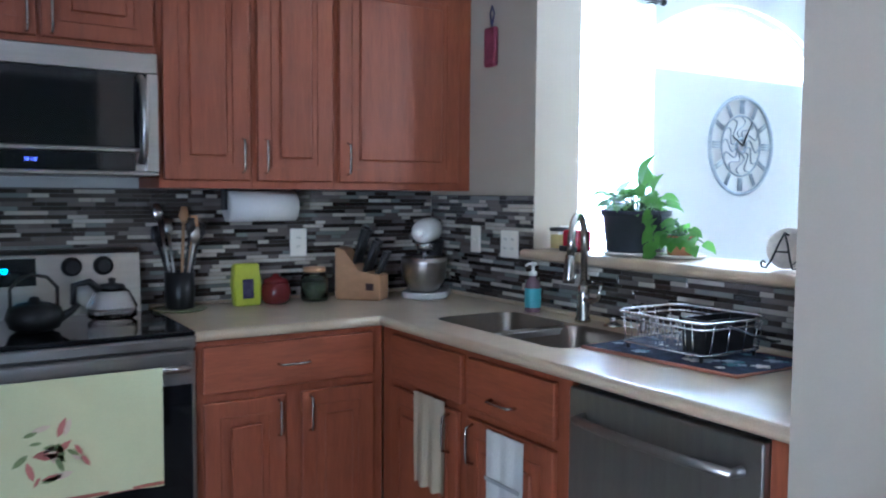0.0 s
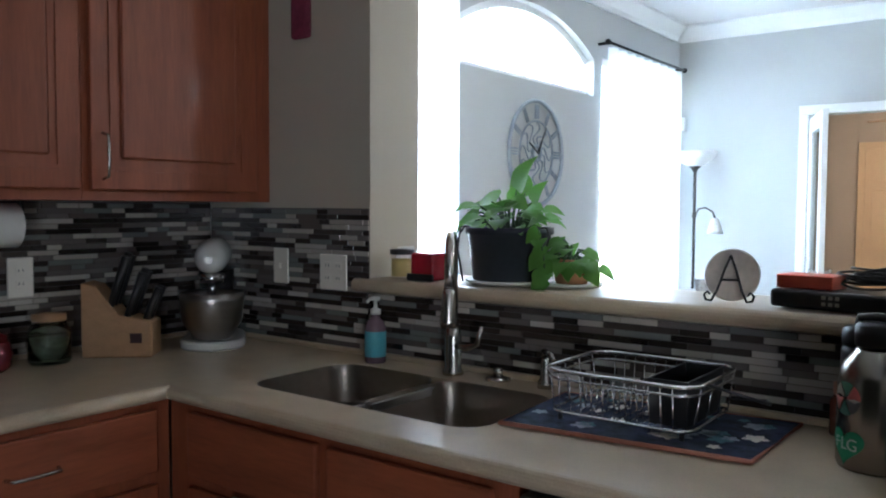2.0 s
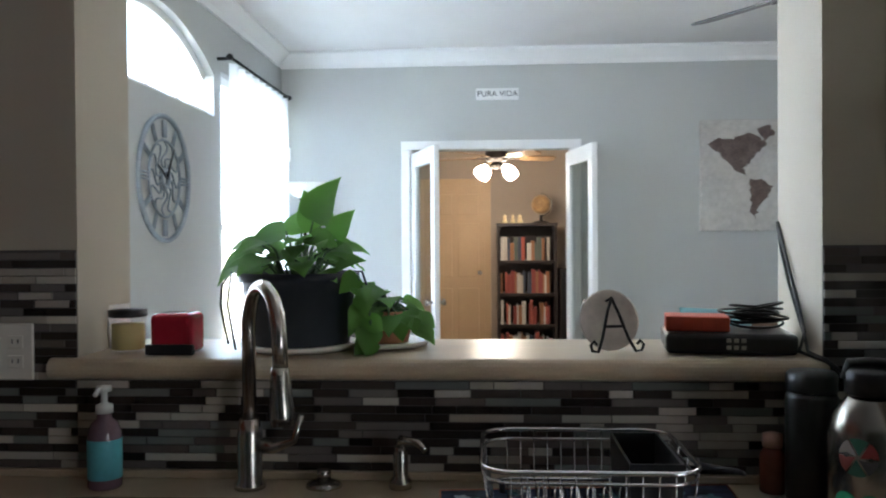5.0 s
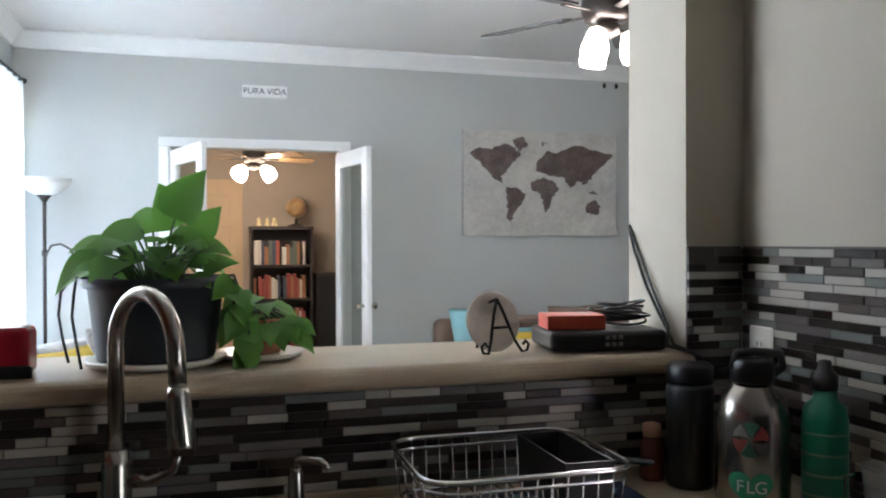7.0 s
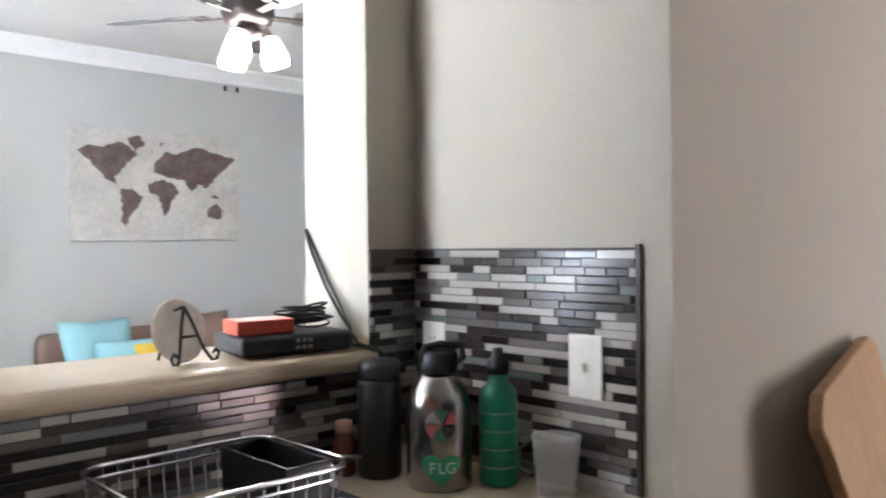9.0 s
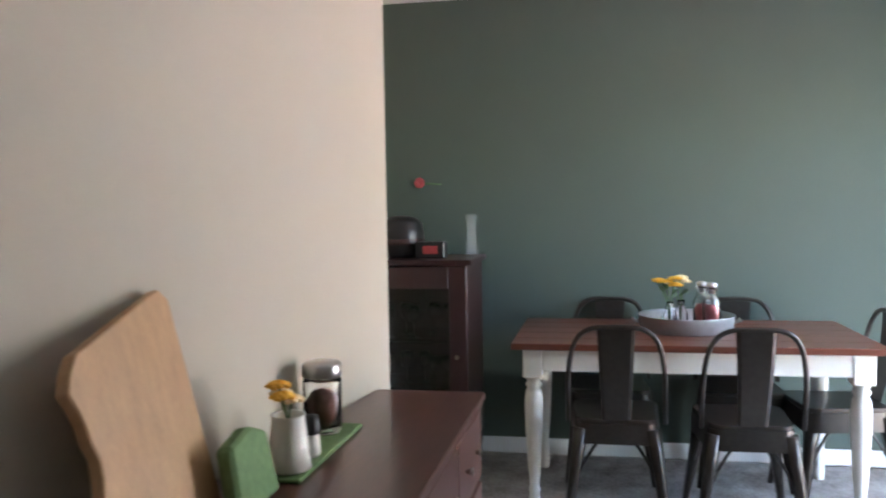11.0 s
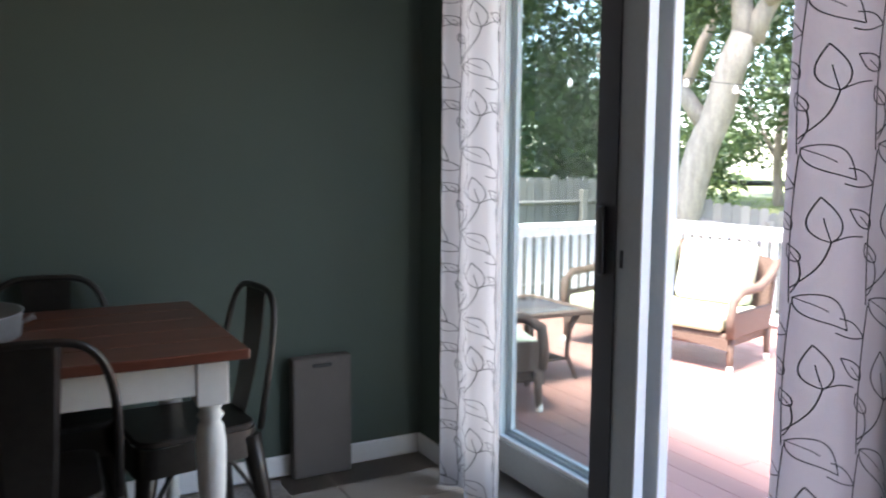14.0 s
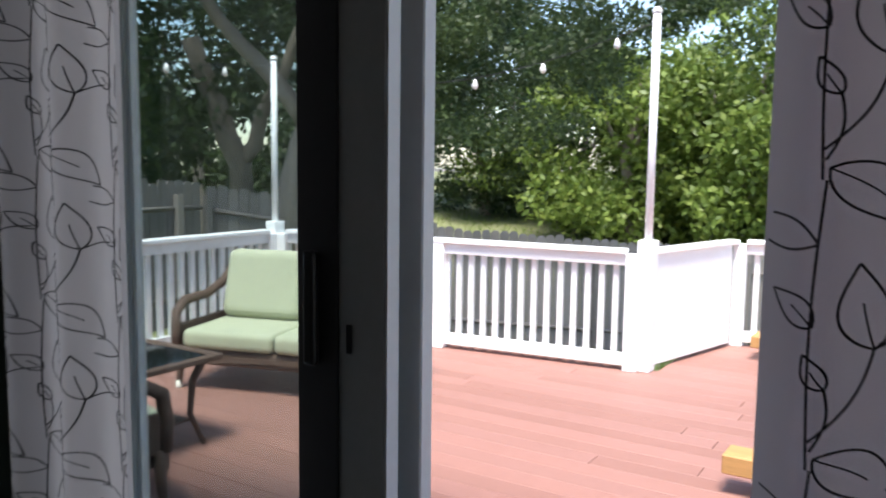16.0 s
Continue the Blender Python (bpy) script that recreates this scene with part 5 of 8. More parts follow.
def wicker_seat(name, w, place, turn, label, cushions):
    """Faces +y at turn 0; width along x."""
    d = 0.68
    t = thing(name, (0, 0, 0), label, "sofa" if w > 1 else "armchair")
    part("seat_frame", B(-w / 2 + 0.04, -d / 2 + 0.05, 0.17, w / 2 - 0.04, d / 2, 0.275, bevel=0.02, seg=2), M_WICKER, t)
    ap = bmesh.new()
    prism(ap, [(-w / 2 + 0.03, 0.24)] + [(-w / 2 + 0.03 + (w - 0.06) * i / 12, 0.16 + 0.05 * math.sin(math.pi * i / 12)) for i in range(13)] + [(w / 2 - 0.03, 0.24)], "y", d / 2 - 0.03, d / 2 + 0.01)
    part("apron", ap, M_WICKER, t)
    back = bmesh.new()
    n = 14
    outline = [(-w / 2 + 0.03 + (w - 0.06) * i / n, 0.74 + 0.10 * math.sin(math.pi * i / n)) for i in range(n + 1)]
    prism(back, outline + [(w / 2 - 0.03, 0.30), (-w / 2 + 0.03, 0.30)], "y", -0.02, 0.025)
    part("backrest", shift(back, Matrix.Translation((0, -d / 2 + 0.06, 0)) @ Matrix.Rotation(radians(10), 4, "X")), M_WICKER, t)
    for s in (-1, 1):
        x = s * (w / 2 - 0.02)
        part("arm", T([(x, -d / 2 - 0.04, 0.72), (x * 1.01, -d / 2 + 0.1, 0.62), (x * 1.02, -0.05, 0.565), (x * 1.02, d / 2 - 0.12, 0.56), (x * 1.01, d / 2 - 0.02, 0.50), (x, d / 2, 0.38), (x, d / 2 - 0.01, 0.25)], 0.032, 10), M_WICKER, t)
        part("side", B(x - 0.015, -d / 2 + 0.06, 0.24, x + 0.015, d / 2 - 0.03, 0.42, bevel=0.008), M_WICKER, t)
        for y in (-d / 2 + 0.06, d / 2 - 0.03):
            lg = part("leg", T([(x * 0.985, y, 0.26), (x * 0.99, y, 0.12), (x, y + 0.01, 0.0)], [0.032, 0.024, 0.018], 10), M_WICKER, t)
            part("foot", L(x, y + 0.01, [(0.02, 0.0), (0.022, 0.01), (0.019, 0.05)], 10), M_CREAMP, lg, "pale metal foot cap")
    cw = (w - 0.14) / cushions
    for i in range(cushions):
        x0 = -w / 2 + 0.07 + i * cw
        part("seat_cushion", soft_box(x0 + 0.004, -d / 2 + 0.10, 0.277, x0 + cw - 0.004, d / 2 + 0.03, 0.40, 0.04), M_CUSHION, t)
        bc = soft_box(x0 + 0.04, -0.08, 0.0, x0 + cw - 0.015, 0.08, 0.48, 0.065)
        part("back_cushion", shift(bc, Matrix.Translation((0, -d / 2 + 0.20, 0.395)) @ Matrix.Rotation(radians(16), 4, "X")), M_CUSHION, t)
    t.matrix_basis = pose(*place, 0, 0, turn)
    return t


wicker_seat("wicker_loveseat", 1.44, (7.60, -6.68, ZD), 16.6, "brown wicker loveseat with pale green cushions on the deck", 2)
wicker_seat("wicker_armchair", 0.72, (7.146, -4.69, ZD), 165, "brown wicker armchair with green cushion beside a side table", 1)
stb = thing("side_table", (7.49, -5.35, ZD), "dark metal side table with a glass top on the deck", "table")
TT = 0.29
for b in ((7.14, -5.62, 7.84, -5.57), (7.14, -5.13, 7.84, -5.08), (7.14, -5.5699, 7.19, -5.1301), (7.79, -5.5699, 7.84, -5.1301)):
    part("frame", B(b[0], b[1], TT - 0.03, b[2], b[3], TT, bevel=0.006), M_WICKER, stb)
part("glass_top", B(7.1905, -5.5695, TT - 0.016, 7.7895, -5.1305, TT - 0.006), M_BLACKGLASS, stb)
for x in (7.22, 7.76):
    for y in (-5.55, -5.15):
        s, q = (1 if x > 7.5 else -1), (1 if y > -5.35 else -1)
        part("leg", T([(x, y, TT - 0.03), (x - 0.05 * s, y - 0.03 * q, 0.14), (x - 0.06 * s, y - 0.04 * q, -0.03), (x, y, ZD)], [0.024, 0.02, 0.017, 0.015], 8), M_WICKER, stb)
part("shelf", B(7.28, -5.51, -0.07, 7.70, -5.19, -0.055, bevel=0.004), M_WICKER, stb)

# ---------------------------------------------------------------- living room
M_MAPBG = mat("map_canvas", (0.52, 0.50, 0.47), 0.8, vary=0.22, scale=4, grain=30, bump=0.05)
M_MAPLAND = mat("map_land", (0.13, 0.095, 0.085), 0.8, vary=0.5, scale=14, grain=60, bump=0.05)
mp = thing("map_canvas", (4.05, YF - 0.02, 1.44), "large world map canvas in greys and browns", "picture")
MX0, MX1, MZ0, MZ1 = 3.375, 4.722, 1.44, 2.28
part("canvas", B(MX0, YF - 0.036, MZ0, MX1, YF - 0.002, MZ1, bevel=0.003), M_MAPBG, mp)
LANDS = (
    [(0.04, 0.78), (0.10, 0.84), (0.18, 0.82), (0.26, 0.88), (0.33, 0.84), (0.36, 0.76), (0.30, 0.68), (0.27, 0.60), (0.23, 0.56), (0.25, 0.50), (0.20, 0.53), (0.15, 0.62), (0.11, 0.70)],
    [(0.31, 0.92), (0.38, 0.95), (0.41, 0.88), (0.35, 0.80)],
    [(0.27, 0.46), (0.33, 0.47), (0.40, 0.40), (0.37, 0.30), (0.32, 0.22), (0.30, 0.11), (0.27, 0.18), (0.28, 0.32)],
    [(0.43, 0.52), (0.50, 0.56), (0.57, 0.53), (0.61, 0.46), (0.57, 0.38), (0.55, 0.28), (0.52, 0.22), (0.50, 0.32), (0.49, 0.41), (0.44, 0.43)],
    [(0.46, 0.62), (0.47, 0.72), (0.53, 0.82), (0.60, 0.80), (0.72, 0.88), (0.85, 0.84), (0.97, 0.80), (0.93, 0.72), (0.88, 0.66), (0.83, 0.58), (0.78, 0.50), (0.74, 0.54), (0.69, 0.46), (0.65, 0.56), (0.58, 0.58), (0.52, 0.60)],
    [(0.79, 0.30), (0.85, 0.35), (0.89, 0.28), (0.86, 0.20), (0.79, 0.22)],
    [(0.80, 0.42), (0.86, 0.40), (0.84, 0.44)],
    [(0.49, 0.86), (0.53, 0.89), (0.50, 0.91)],
)
for poly in LANDS:
    rnd = random.Random(len(poly))
    pts = []
    for a, b in zip(poly, poly[1:] + poly[:1]):
        for k in range(4):
            u = k / 4
            j = 0.012 if k else 0
            pts.append((MX0 + (MX1 - MX0) * (a[0] * (1 - u) + b[0] * u + rnd.uniform(-j, j)), MZ0 + (MZ1 - MZ0) * (a[1] * (1 - u) + b[1] * u + rnd.uniform(-j, j))))
    part("landmass", prism(bmesh.new(), pts, "y", YF - 0.0375, YF - 0.0362), M_MAPLAND, mp)

sg = thing("wall_sign", (1.85, YF, 2.46), "small white sign with dark letters above the doorway", "sign")
part("board", B(1.683, YF - 0.02, 2.462, 2.01, YF - 0.001, 2.552, bevel=0.003), M_TRIM, sg)
words("PURA VIDA", 0.062, (1.847, YF - 0.0212, 2.507), (90, 0, 0), M_BLACK, "letters", sg)
al = thing("alarm_sensor", (0.20, YF, 2.01), "small white alarm sensor on the wall", "sensor")
part("case", B(0.168, YF - 0.04, 2.01, 0.232, YF - 0.001, 2.12, bevel=0.008, seg=2), M_WHITEP, al)
for x in (4.62, 4.73):
    hk = solo("wall_hook", B(x - 0.012, YF - 0.02, 2.67, x + 0.012, YF - 0.001, 2.71, bevel=0.005), M_IRON, "tiny dark hook high on the wall", "hook", "wall hooks")

# round openwork wall clock
M_CLOCK = mat("blue_grey_metal", (0.30, 0.34, 0.38), 0.6, 0.3, vary=0.25, grain=40)
ck = thing("wall_clock", (XW, 2.33, 1.40), "large round openwork metal wall clock", "clock")
CYC, CZC, CR = 2.335, 1.705, 0.31


def circle_x(r, x, n=40):
    return [(x, CYC + r * math.cos(6.283 * i / n), CZC + r * math.sin(6.283 * i / n)) for i in range(n)]


part("rim", T(circle_x(CR, XW + 0.014), 0.013, 8, True), M_CLOCK, ck)
part("inner_rim", T(circle_x(CR * 0.62, XW + 0.012), 0.007, 6, True), M_CLOCK, ck)
part("hub", T(circle_x(CR * 0.14, XW + 0.012, 20), 0.012, 6, True), M_CLOCK, ck)
for h in range(12):
    a = 6.283 * h / 12
    c, s = math.cos(a), math.sin(a)
    nb = bmesh.new()
    for off in (-0.016, 0.0, 0.016) if h % 3 == 0 else (-0.009, 0.009):
        p0, p1 = CR * 0.66, CR * 0.93
        sweep(nb, [(XW + 0.012, CYC + p0 * c - off * s, CZC + p0 * s + off * c), (XW + 0.012, CYC + p1 * c - off * s, CZC + p1 * s + off * c)], 0.0065, 6)
    part("numeral", nb, M_CLOCK, ck)
    sc = []
    for i in range(15):
        u = i / 14
        r = CR * (0.15 + 0.46 * u)
        w = 0.038 * math.sin(6.283 * u)
        sc.append((XW + 0.010, CYC + r * c - w * s, CZC + r * s + w * c))
    part("scroll", T(sc, 0.005, 5), M_CLOCK, ck)
for ang, ln in ((60, 0.18), (150, 0.12)):
    part("pointer", T([(XW + 0.024, CYC, CZC), (XW + 0.024, CYC + ln * math.cos(radians(ang)), CZC + ln * math.sin(radians(ang)))], [0.007, 0.003], 6), M_IRON, ck)

# floor lamp
M_BRONZE = mat("dark_bronze", (0.06, 0.05, 0.045), 0.4, 0.8, vary=0.2)
M_OPAL = cloth_mat("frosted_glass_shade", (0.80, 0.79, 0.76), 0.4)
fl = thing("floor_lamp", (0.395, 4.40, 0), "dark torchiere floor lamp with frosted bowl and reading arm", "lamp")
part("base", L(0.395, 4.40, [(0.13, 0.0), (0.13, 0.015), (0.05, 0.035), (0.02, 0.06)], 24), M_BRONZE, fl)
part("pole", L(0.395, 4.40, [(0.012, 0.06), (0.012, 1.30), (0.018, 1.31), (0.018, 1.34), (0.012, 1.35), (0.012, 1.66), (0.03, 1.69), (0.05, 1.71)], 14), M_BRONZE, fl)
part("shade", L(0.395, 4.40, [(0.05, 1.712), (0.09, 1.73), (0.15, 1.78), (0.175, 1.822), (0.171, 1.823), (0.145, 1.786), (0.085, 1.738), (0.02, 1.722)], 28), M_OPAL, fl, "frosted white glass bowl shade")
part("reading_arm", T([(0.40, 4.39, 1.22), (0.405, 4.38, 1.31), (0.44, 4.37, 1.375), (0.50, 4.36, 1.385), (0.56, 4.35, 1.35), (0.578, 4.35, 1.30)], 0.007, 8), M_BRONZE, fl)
part("reading_shade", L(0.58, 4.35, [(0.02, 1.305), (0.035, 1.28), (0.055, 1.21), (0.06, 1.185), (0.057, 1.185), (0.03, 1.275), (0.005, 1.29)], 18), M_OPAL, fl, "small frosted glass bell shade")

# sofas, with cushions
M_SOFA = mat("light_grey_upholstery", (0.46, 0.44, 0.42), 0.9, vary=0.08, grain=160, bump=0.3)
M_TAN = mat("brown_upholstery", (0.22, 0.15, 0.12), 0.9, vary=0.1, grain=160, bump=0.3)


def sofa(place, w, d, turn, m, label):
    s = thing("sofa", (0, 0, 0), label, "sofa")
    part("base", soft_box(-w / 2, -d / 2, 0.0, w / 2, d / 2, 0.28, 0.03), m, s)
    for i in range(2):
        part("seat_cushion", soft_box(-w / 2 + 0.16 + i * (w - 0.32) / 2, -d / 2, 0.281, -w / 2 + 0.155 + (i + 1) * (w - 0.32) / 2, d / 2 - 0.2, 0.45, 0.05), m, s)
        part("back_cushion", soft_box(-w / 2 + 0.16 + i * (w - 0.32) / 2, d / 2 - 0.32, 0.44, -w / 2 + 0.155 + (i + 1) * (w - 0.32) / 2, d / 2 - 0.13, 0.82, 0.07), m, s)
    part("backrest", soft_box(-w / 2, d / 2 - 0.16, 0.28, w / 2, d / 2, 0.80, 0.06), m, s)
    for q in (-1, 1):
        part("arm", soft_box(q * (w / 2 - 0.075) - 0.08, -d / 2, 0.28, q * (w / 2 - 0.075) + 0.08, d / 2 - 0.17, 0.62, 0.06), m, s)
    s.matrix_basis = pose(*place, 0, 0, turn)
    return s


sofa((4.15, 4.12, 0), 2.1, 0.9, 0, M_TAN, "brown upholstered sofa below the world map")
sofa((0.75, 3.35, 0), 1.5, 0.85, 62, M_SOFA, "pale grey sofa beside the floor lamp")


def pillow(place, w, h, turn, lean, color, label, grp="sofa pillows"):
    b = bmesh.new()
    n = 12
    g = {}
    for s in (-1, 1):
        for i in range(n + 1):
            for j in range(n + 1):
                u, v = i / n * 2 - 1, j / n * 2 - 1
                edge = (1 - u ** 4) * (1 - v ** 4)
                if edge <= 1e-9 and s == 1:
                    g[(s, i, j)] = g[(-1, i, j)]
                    continue
                pin = 1 - 0.06 * (1 - abs(u)) * abs(v) - 0.06 * (1 - abs(v)) * abs(u)
                g[(s, i, j)] = b.verts.new((u * w / 2 * pin, s * 0.075 * edge ** 0.5, v * h / 2 * pin))
        for i in range(n):
            for j in range(n):
                f = [g[(s, i, j)], g[(s, i + 1, j)], g[(s, i + 1, j + 1)], g[(s, i, j + 1)]]
                b.faces.new(f if s < 0 else list(reversed(f))).smooth = True
    b.transform(pose(*place, lean, 0, turn))
    return solo("throw_pillow", b, color, label, "pillow", grp)


M_TEAL = mat("teal_pillow_cloth", (0.24, 0.45, 0.49), 0.9, vary=0.1, grain=160, bump=0.3)
M_YELLOW = mat("yellow_pillow_cloth", (0.62, 0.42, 0.06), 0.9, vary=0.1, grain=160, bump=0.3)
M_PATT = mat("patterned_pillow_cloth", (0.42, 0.40, 0.38), 0.9, vary=0.6, scale=24, grain=60, bump=0.3)
pillow((3.33, 3.95, 0.68), 0.50, 0.50, 8, -18, M_TEAL, "teal square throw pillow leaning on the sofa")
pillow((3.45, 3.80, 0.62), 0.40, 0.36, -10, -22, M_TEAL, "smaller teal throw pillow on the sofa")
pillow((3.66, 3.78, 0.62), 0.40, 0.32, 14, -24, M_YELLOW, "yellow throw pillow leaning on the sofa")
pillow((4.05, 3.92, 0.70), 0.46, 0.46, 6, -16, M_TAN, "brown throw pillow at the sofa back")
pillow((0.95, 3.50, 0.70), 0.48, 0.46, 70, -18, M_PATT, "patterned grey throw pillow on the pale sofa")
pillow((0.78, 2.95, 0.66), 0.42, 0.40, 60, -18, M_YELLOW, "yellow throw pillow on the pale sofa")

# ceiling fans with glowing lamps
M_BULBW = glow("white_lamp_glow", (1.0, 0.97, 0.92), 1.6)
M_BULBY = glow("warm_lamp_glow", (1.0, 0.86, 0.66), 1.6)
M_BLADE = mat("dark_fan_blade", (0.05, 0.045, 0.042), 0.35, vary=0.2, scale=3, grain=20, stretch=(8, 1, 1), coat=0.3)
M_BLADEW = mat("oak_fan_blade", (0.34, 0.20, 0.10), 0.4, vary=0.2, scale=3, grain=20, stretch=(8, 1, 1))


def ceiling_fan(place, ztop, blade_r, turn, metal, blade, bulb, label, lamps, shade_r, tilt):
    x, y, z = place
    f = thing("ceiling_fan", (x, y, ztop), label, "ceiling fan", "ceiling fans")
    part("canopy", L(x, y, [(0.02, ztop - 0.07), (0.06, ztop - 0.05), (0.075, ztop - 0.001)], 20), metal, f)
    part("rod", T([(x, y, ztop - 0.06), (x, y, z + 0.12)], 0.013, 10), metal, f)
    part("motor", L(x, y, [(0.05, z - 0.05), (0.10, z - 0.04), (0.115, z), (0.11, z + 0.06), (0.06, z + 0.10), (0.02, z + 0.13)], 28), metal, f)
    for k in range(5):
        m = Matrix.Translation((x, y, z + 0.0)) @ Matrix.Rotation(radians(turn + 72 * k), 4, "Z") @ Matrix.Rotation(radians(-13), 4, "X")
        b = bmesh.new()
        outline = [(0.20, -0.045), (0.26, -0.055), (blade_r - 0.05, -0.075), (blade_r, -0.045), (blade_r, 0.045), (blade_r - 0.05, 0.075), (0.26, 0.055), (0.20, 0.045)]
        prism(b, outline, "z", -0.004, 0.004)
        bl = part("blade", shift(b, m), blade, f)
        part("blade_iron", shift(B(0.09, -0.018, -0.014, 0.25, 0.018, -0.005, bevel=0.003), m), metal, bl)
    part("lamp_hub", L(x, y, [(0.02, z - 0.12), (0.055, z - 0.10), (0.06, z - 0.07), (0.04, z - 0.05)], 20), metal, f)
    for k in range(lamps):
        a = radians(turn + 20 + 360 * k / lamps)
        c, s = math.cos(a), math.sin(a)
        reach = 0.09 if lamps == 3 else 0.125
        part("lamp_arm", T([(x + 0.04 * c, y + 0.04 * s, z - 0.09), (x + reach * c, y + reach * s, z - 0.10)], 0.012, 8), metal, f)
        sh = bmesh.new()
        lathe(sh, 0, 0, [(0.018, 0.0), (0.034, -0.01), (shade_r * 0.8, -0.05), (shade_r, -0.10), (shade_r * 0.9, -0.13), (shade_r * 0.4, -0.135)], 16)
        part("lamp_shade", shift(sh, Matrix.Translation((x + reach * c, y + reach * s, z - 0.095)) @ Matrix.Rotation(a, 4, "Z") @ Matrix.Rotation(radians(-tilt), 4, "Y")), bulb, f, "glowing glass lamp shade")
    return f


ceiling_fan((3.13, 1.70, 2.39), ZL, 0.66, 196, M_BRONZE, M_BLADE, M_BULBW, "dark ceiling fan with lit white lamp shades", 3, 0.06, 15)
point_lamp("fan_light", (3.14, 1.70, 2.12), 0.9, 0.12, (1.0, 0.95, 0.88))
ceiling_fan((1.85, 6.40, 2.20), 2.55, 0.62, 20, M_BRONZE, M_BLADEW, M_BULBY, "bronze ceiling fan with four warm lit lamp shades", 4, 0.068, 48)
point_lamp("study_light", (1.85, 6.40, 1.93), 1.7, 0.15, (1.0, 0.86, 0.70))

# study: panelled door, bookcase, globe
M_STUDYDOOR = mat("tan_door_paint", (0.52, 0.36, 0.21), 0.5, vary=0.05)
pd = thing("door_3", (1.42, 7.9, 0), "tan six-panel interior door in the study", "door", kind="structure")
part("leaf", B(1.02, 7.865, 0.0, 1.72, 7.899, 2.03, bevel=0.003), M_STUDYDOOR, pd)
for x0 in (1.09, 1.405):
    for z0, z1 in ((1.68, 1.92), (0.95, 1.58), (0.2, 0.82)):
        part("panel", B(x0, 7.855, z0, x0 + 0.245, 7.8655, z1, bevel=0.005), M_STUDYDOOR, pd)
for b in ((0.95, 1.02, 0, 2.10), (1.72, 1.79, 0, 2.10)):
    part("casing", B(b[0], 7.855, b[2], b[1], 7.899, b[3], bevel=0.004), M_STUDYDOOR, pd)
part("head_casing", B(1.02, 7.855, 2.03, 1.72, 7.899, 2.10, bevel=0.004), M_STUDYDOOR, pd)
part("knob", T([(1.66, 7.865, 1.0), (1.66, 7.83, 1.0), (1.66, 7.80, 1.0)], [0.012, 0.014, 0.028], 12), M_NICKEL, pd)

M_DARKBC = mat("black_brown_bookcase", (0.03, 0.02, 0.017), 0.5, vary=0.2)
bc = thing("bookcase", (2.20, 7.62, 0), "black-brown bookcase full of books", "bookcase")
BX0, BX1, BY0, BY1, BH = 1.86, 2.53, 7.47, 7.80, 1.54
for x in (BX0, BX1 - 0.03):
    part("side", B(x, BY0, 0, x + 0.03, BY1, BH), M_DARKBC, bc)
part("back", B(BX0 + 0.03, BY1 - 0.012, 0, BX1 - 0.03, BY1, BH), M_DARKBC, bc)
part("top", B(BX0 - 0.01, BY0 - 0.01, BH, BX1 + 0.01, BY1, BH + 0.03), M_DARKBC, bc)
SH = [0.04, 0.40, 0.75, 1.12]
for z in SH:
    part("shelf", B(BX0 + 0.03, BY0 + 0.01, z, BX1 - 0.03, BY1 - 0.0125, z + 0.03), M_DARKBC, bc)
BOOKS = [mat("book_cover", c, 0.7, vary=0.1) for c in ((0.45, 0.40, 0.34), (0.25, 0.05, 0.04), (0.06, 0.07, 0.10), (0.50, 0.47, 0.42), (0.30, 0.13, 0.06), (0.10, 0.12, 0.10), (0.38, 0.09, 0.06))]
rnd = random.Random(11)
for z in SH:
    x = BX0 + 0.04
    while x < BX1 - 0.09:
        w, h = rnd.uniform(0.018, 0.045), rnd.uniform(0.19, 0.27)
        solo("book", B(x, BY0 + 0.03, z + 0.0305, x + w, BY0 + 0.20, z + 0.03 + h, bevel=0.002), rnd.choice(BOOKS), "upright book on the dark bookcase shelf", "book", "bookcase books")
        x += w + rnd.choice((0.001, 0.001, 0.002, 0.03))
gb = thing("globe", (2.36, 7.60, BH + 0.03), "old tan globe on a dark stand on the bookcase", "globe")
part("stand", L(2.36, 7.60, [(0.09, BH + 0.031), (0.09, BH + 0.045), (0.02, BH + 0.06), (0.015, BH + 0.12)], 20), M_BRONZE, gb)
ball = bmesh.new()
bmesh.ops.create_uvsphere(ball, u_segments=24, v_segments=14, radius=0.11, matrix=Matrix.Translation((2.36, 7.60, BH + 0.24)))
part("ball", ball, mat("antique_globe_paper", (0.34, 0.20, 0.09), 0.4, vary=0.45, scale=14, grain=50), gb)
part("meridian", T([(2.36 + 0.125 * math.cos(a), 7.60, BH + 0.24 + 0.125 * math.sin(a)) for a in [radians(-90 + 180 * i / 14) for i in range(15)]], 0.006, 6), M_NICKEL, gb)
for x, w in ((1.95, 0.05), (2.04, 0.04), (2.12, 0.06)):
    solo("figurine", L(x, 7.58, [(w * 0.5, BH + 0.031), (w * 0.6, BH + 0.05), (w * 0.35, BH + 0.09), (w * 0.4, BH + 0.11), (0.002, BH + 0.13)], 12), M_CREAMF, "small cream ornament on the bookcase", "ornament", "bookcase ornaments")
tv = thing("dark_cabinet", (2.75, 7.55, 0), "low black cabinet beside the bookcase", "cabinet")
part("body", B(2.56, 7.40, 0.0, 3.1, 7.85, 1.05, bevel=0.006), M_DARKBC, tv)
part("front", B(2.575, 7.385, 0.05, 3.085, 7.399, 1.02, bevel=0.004), M_BLACK, tv)

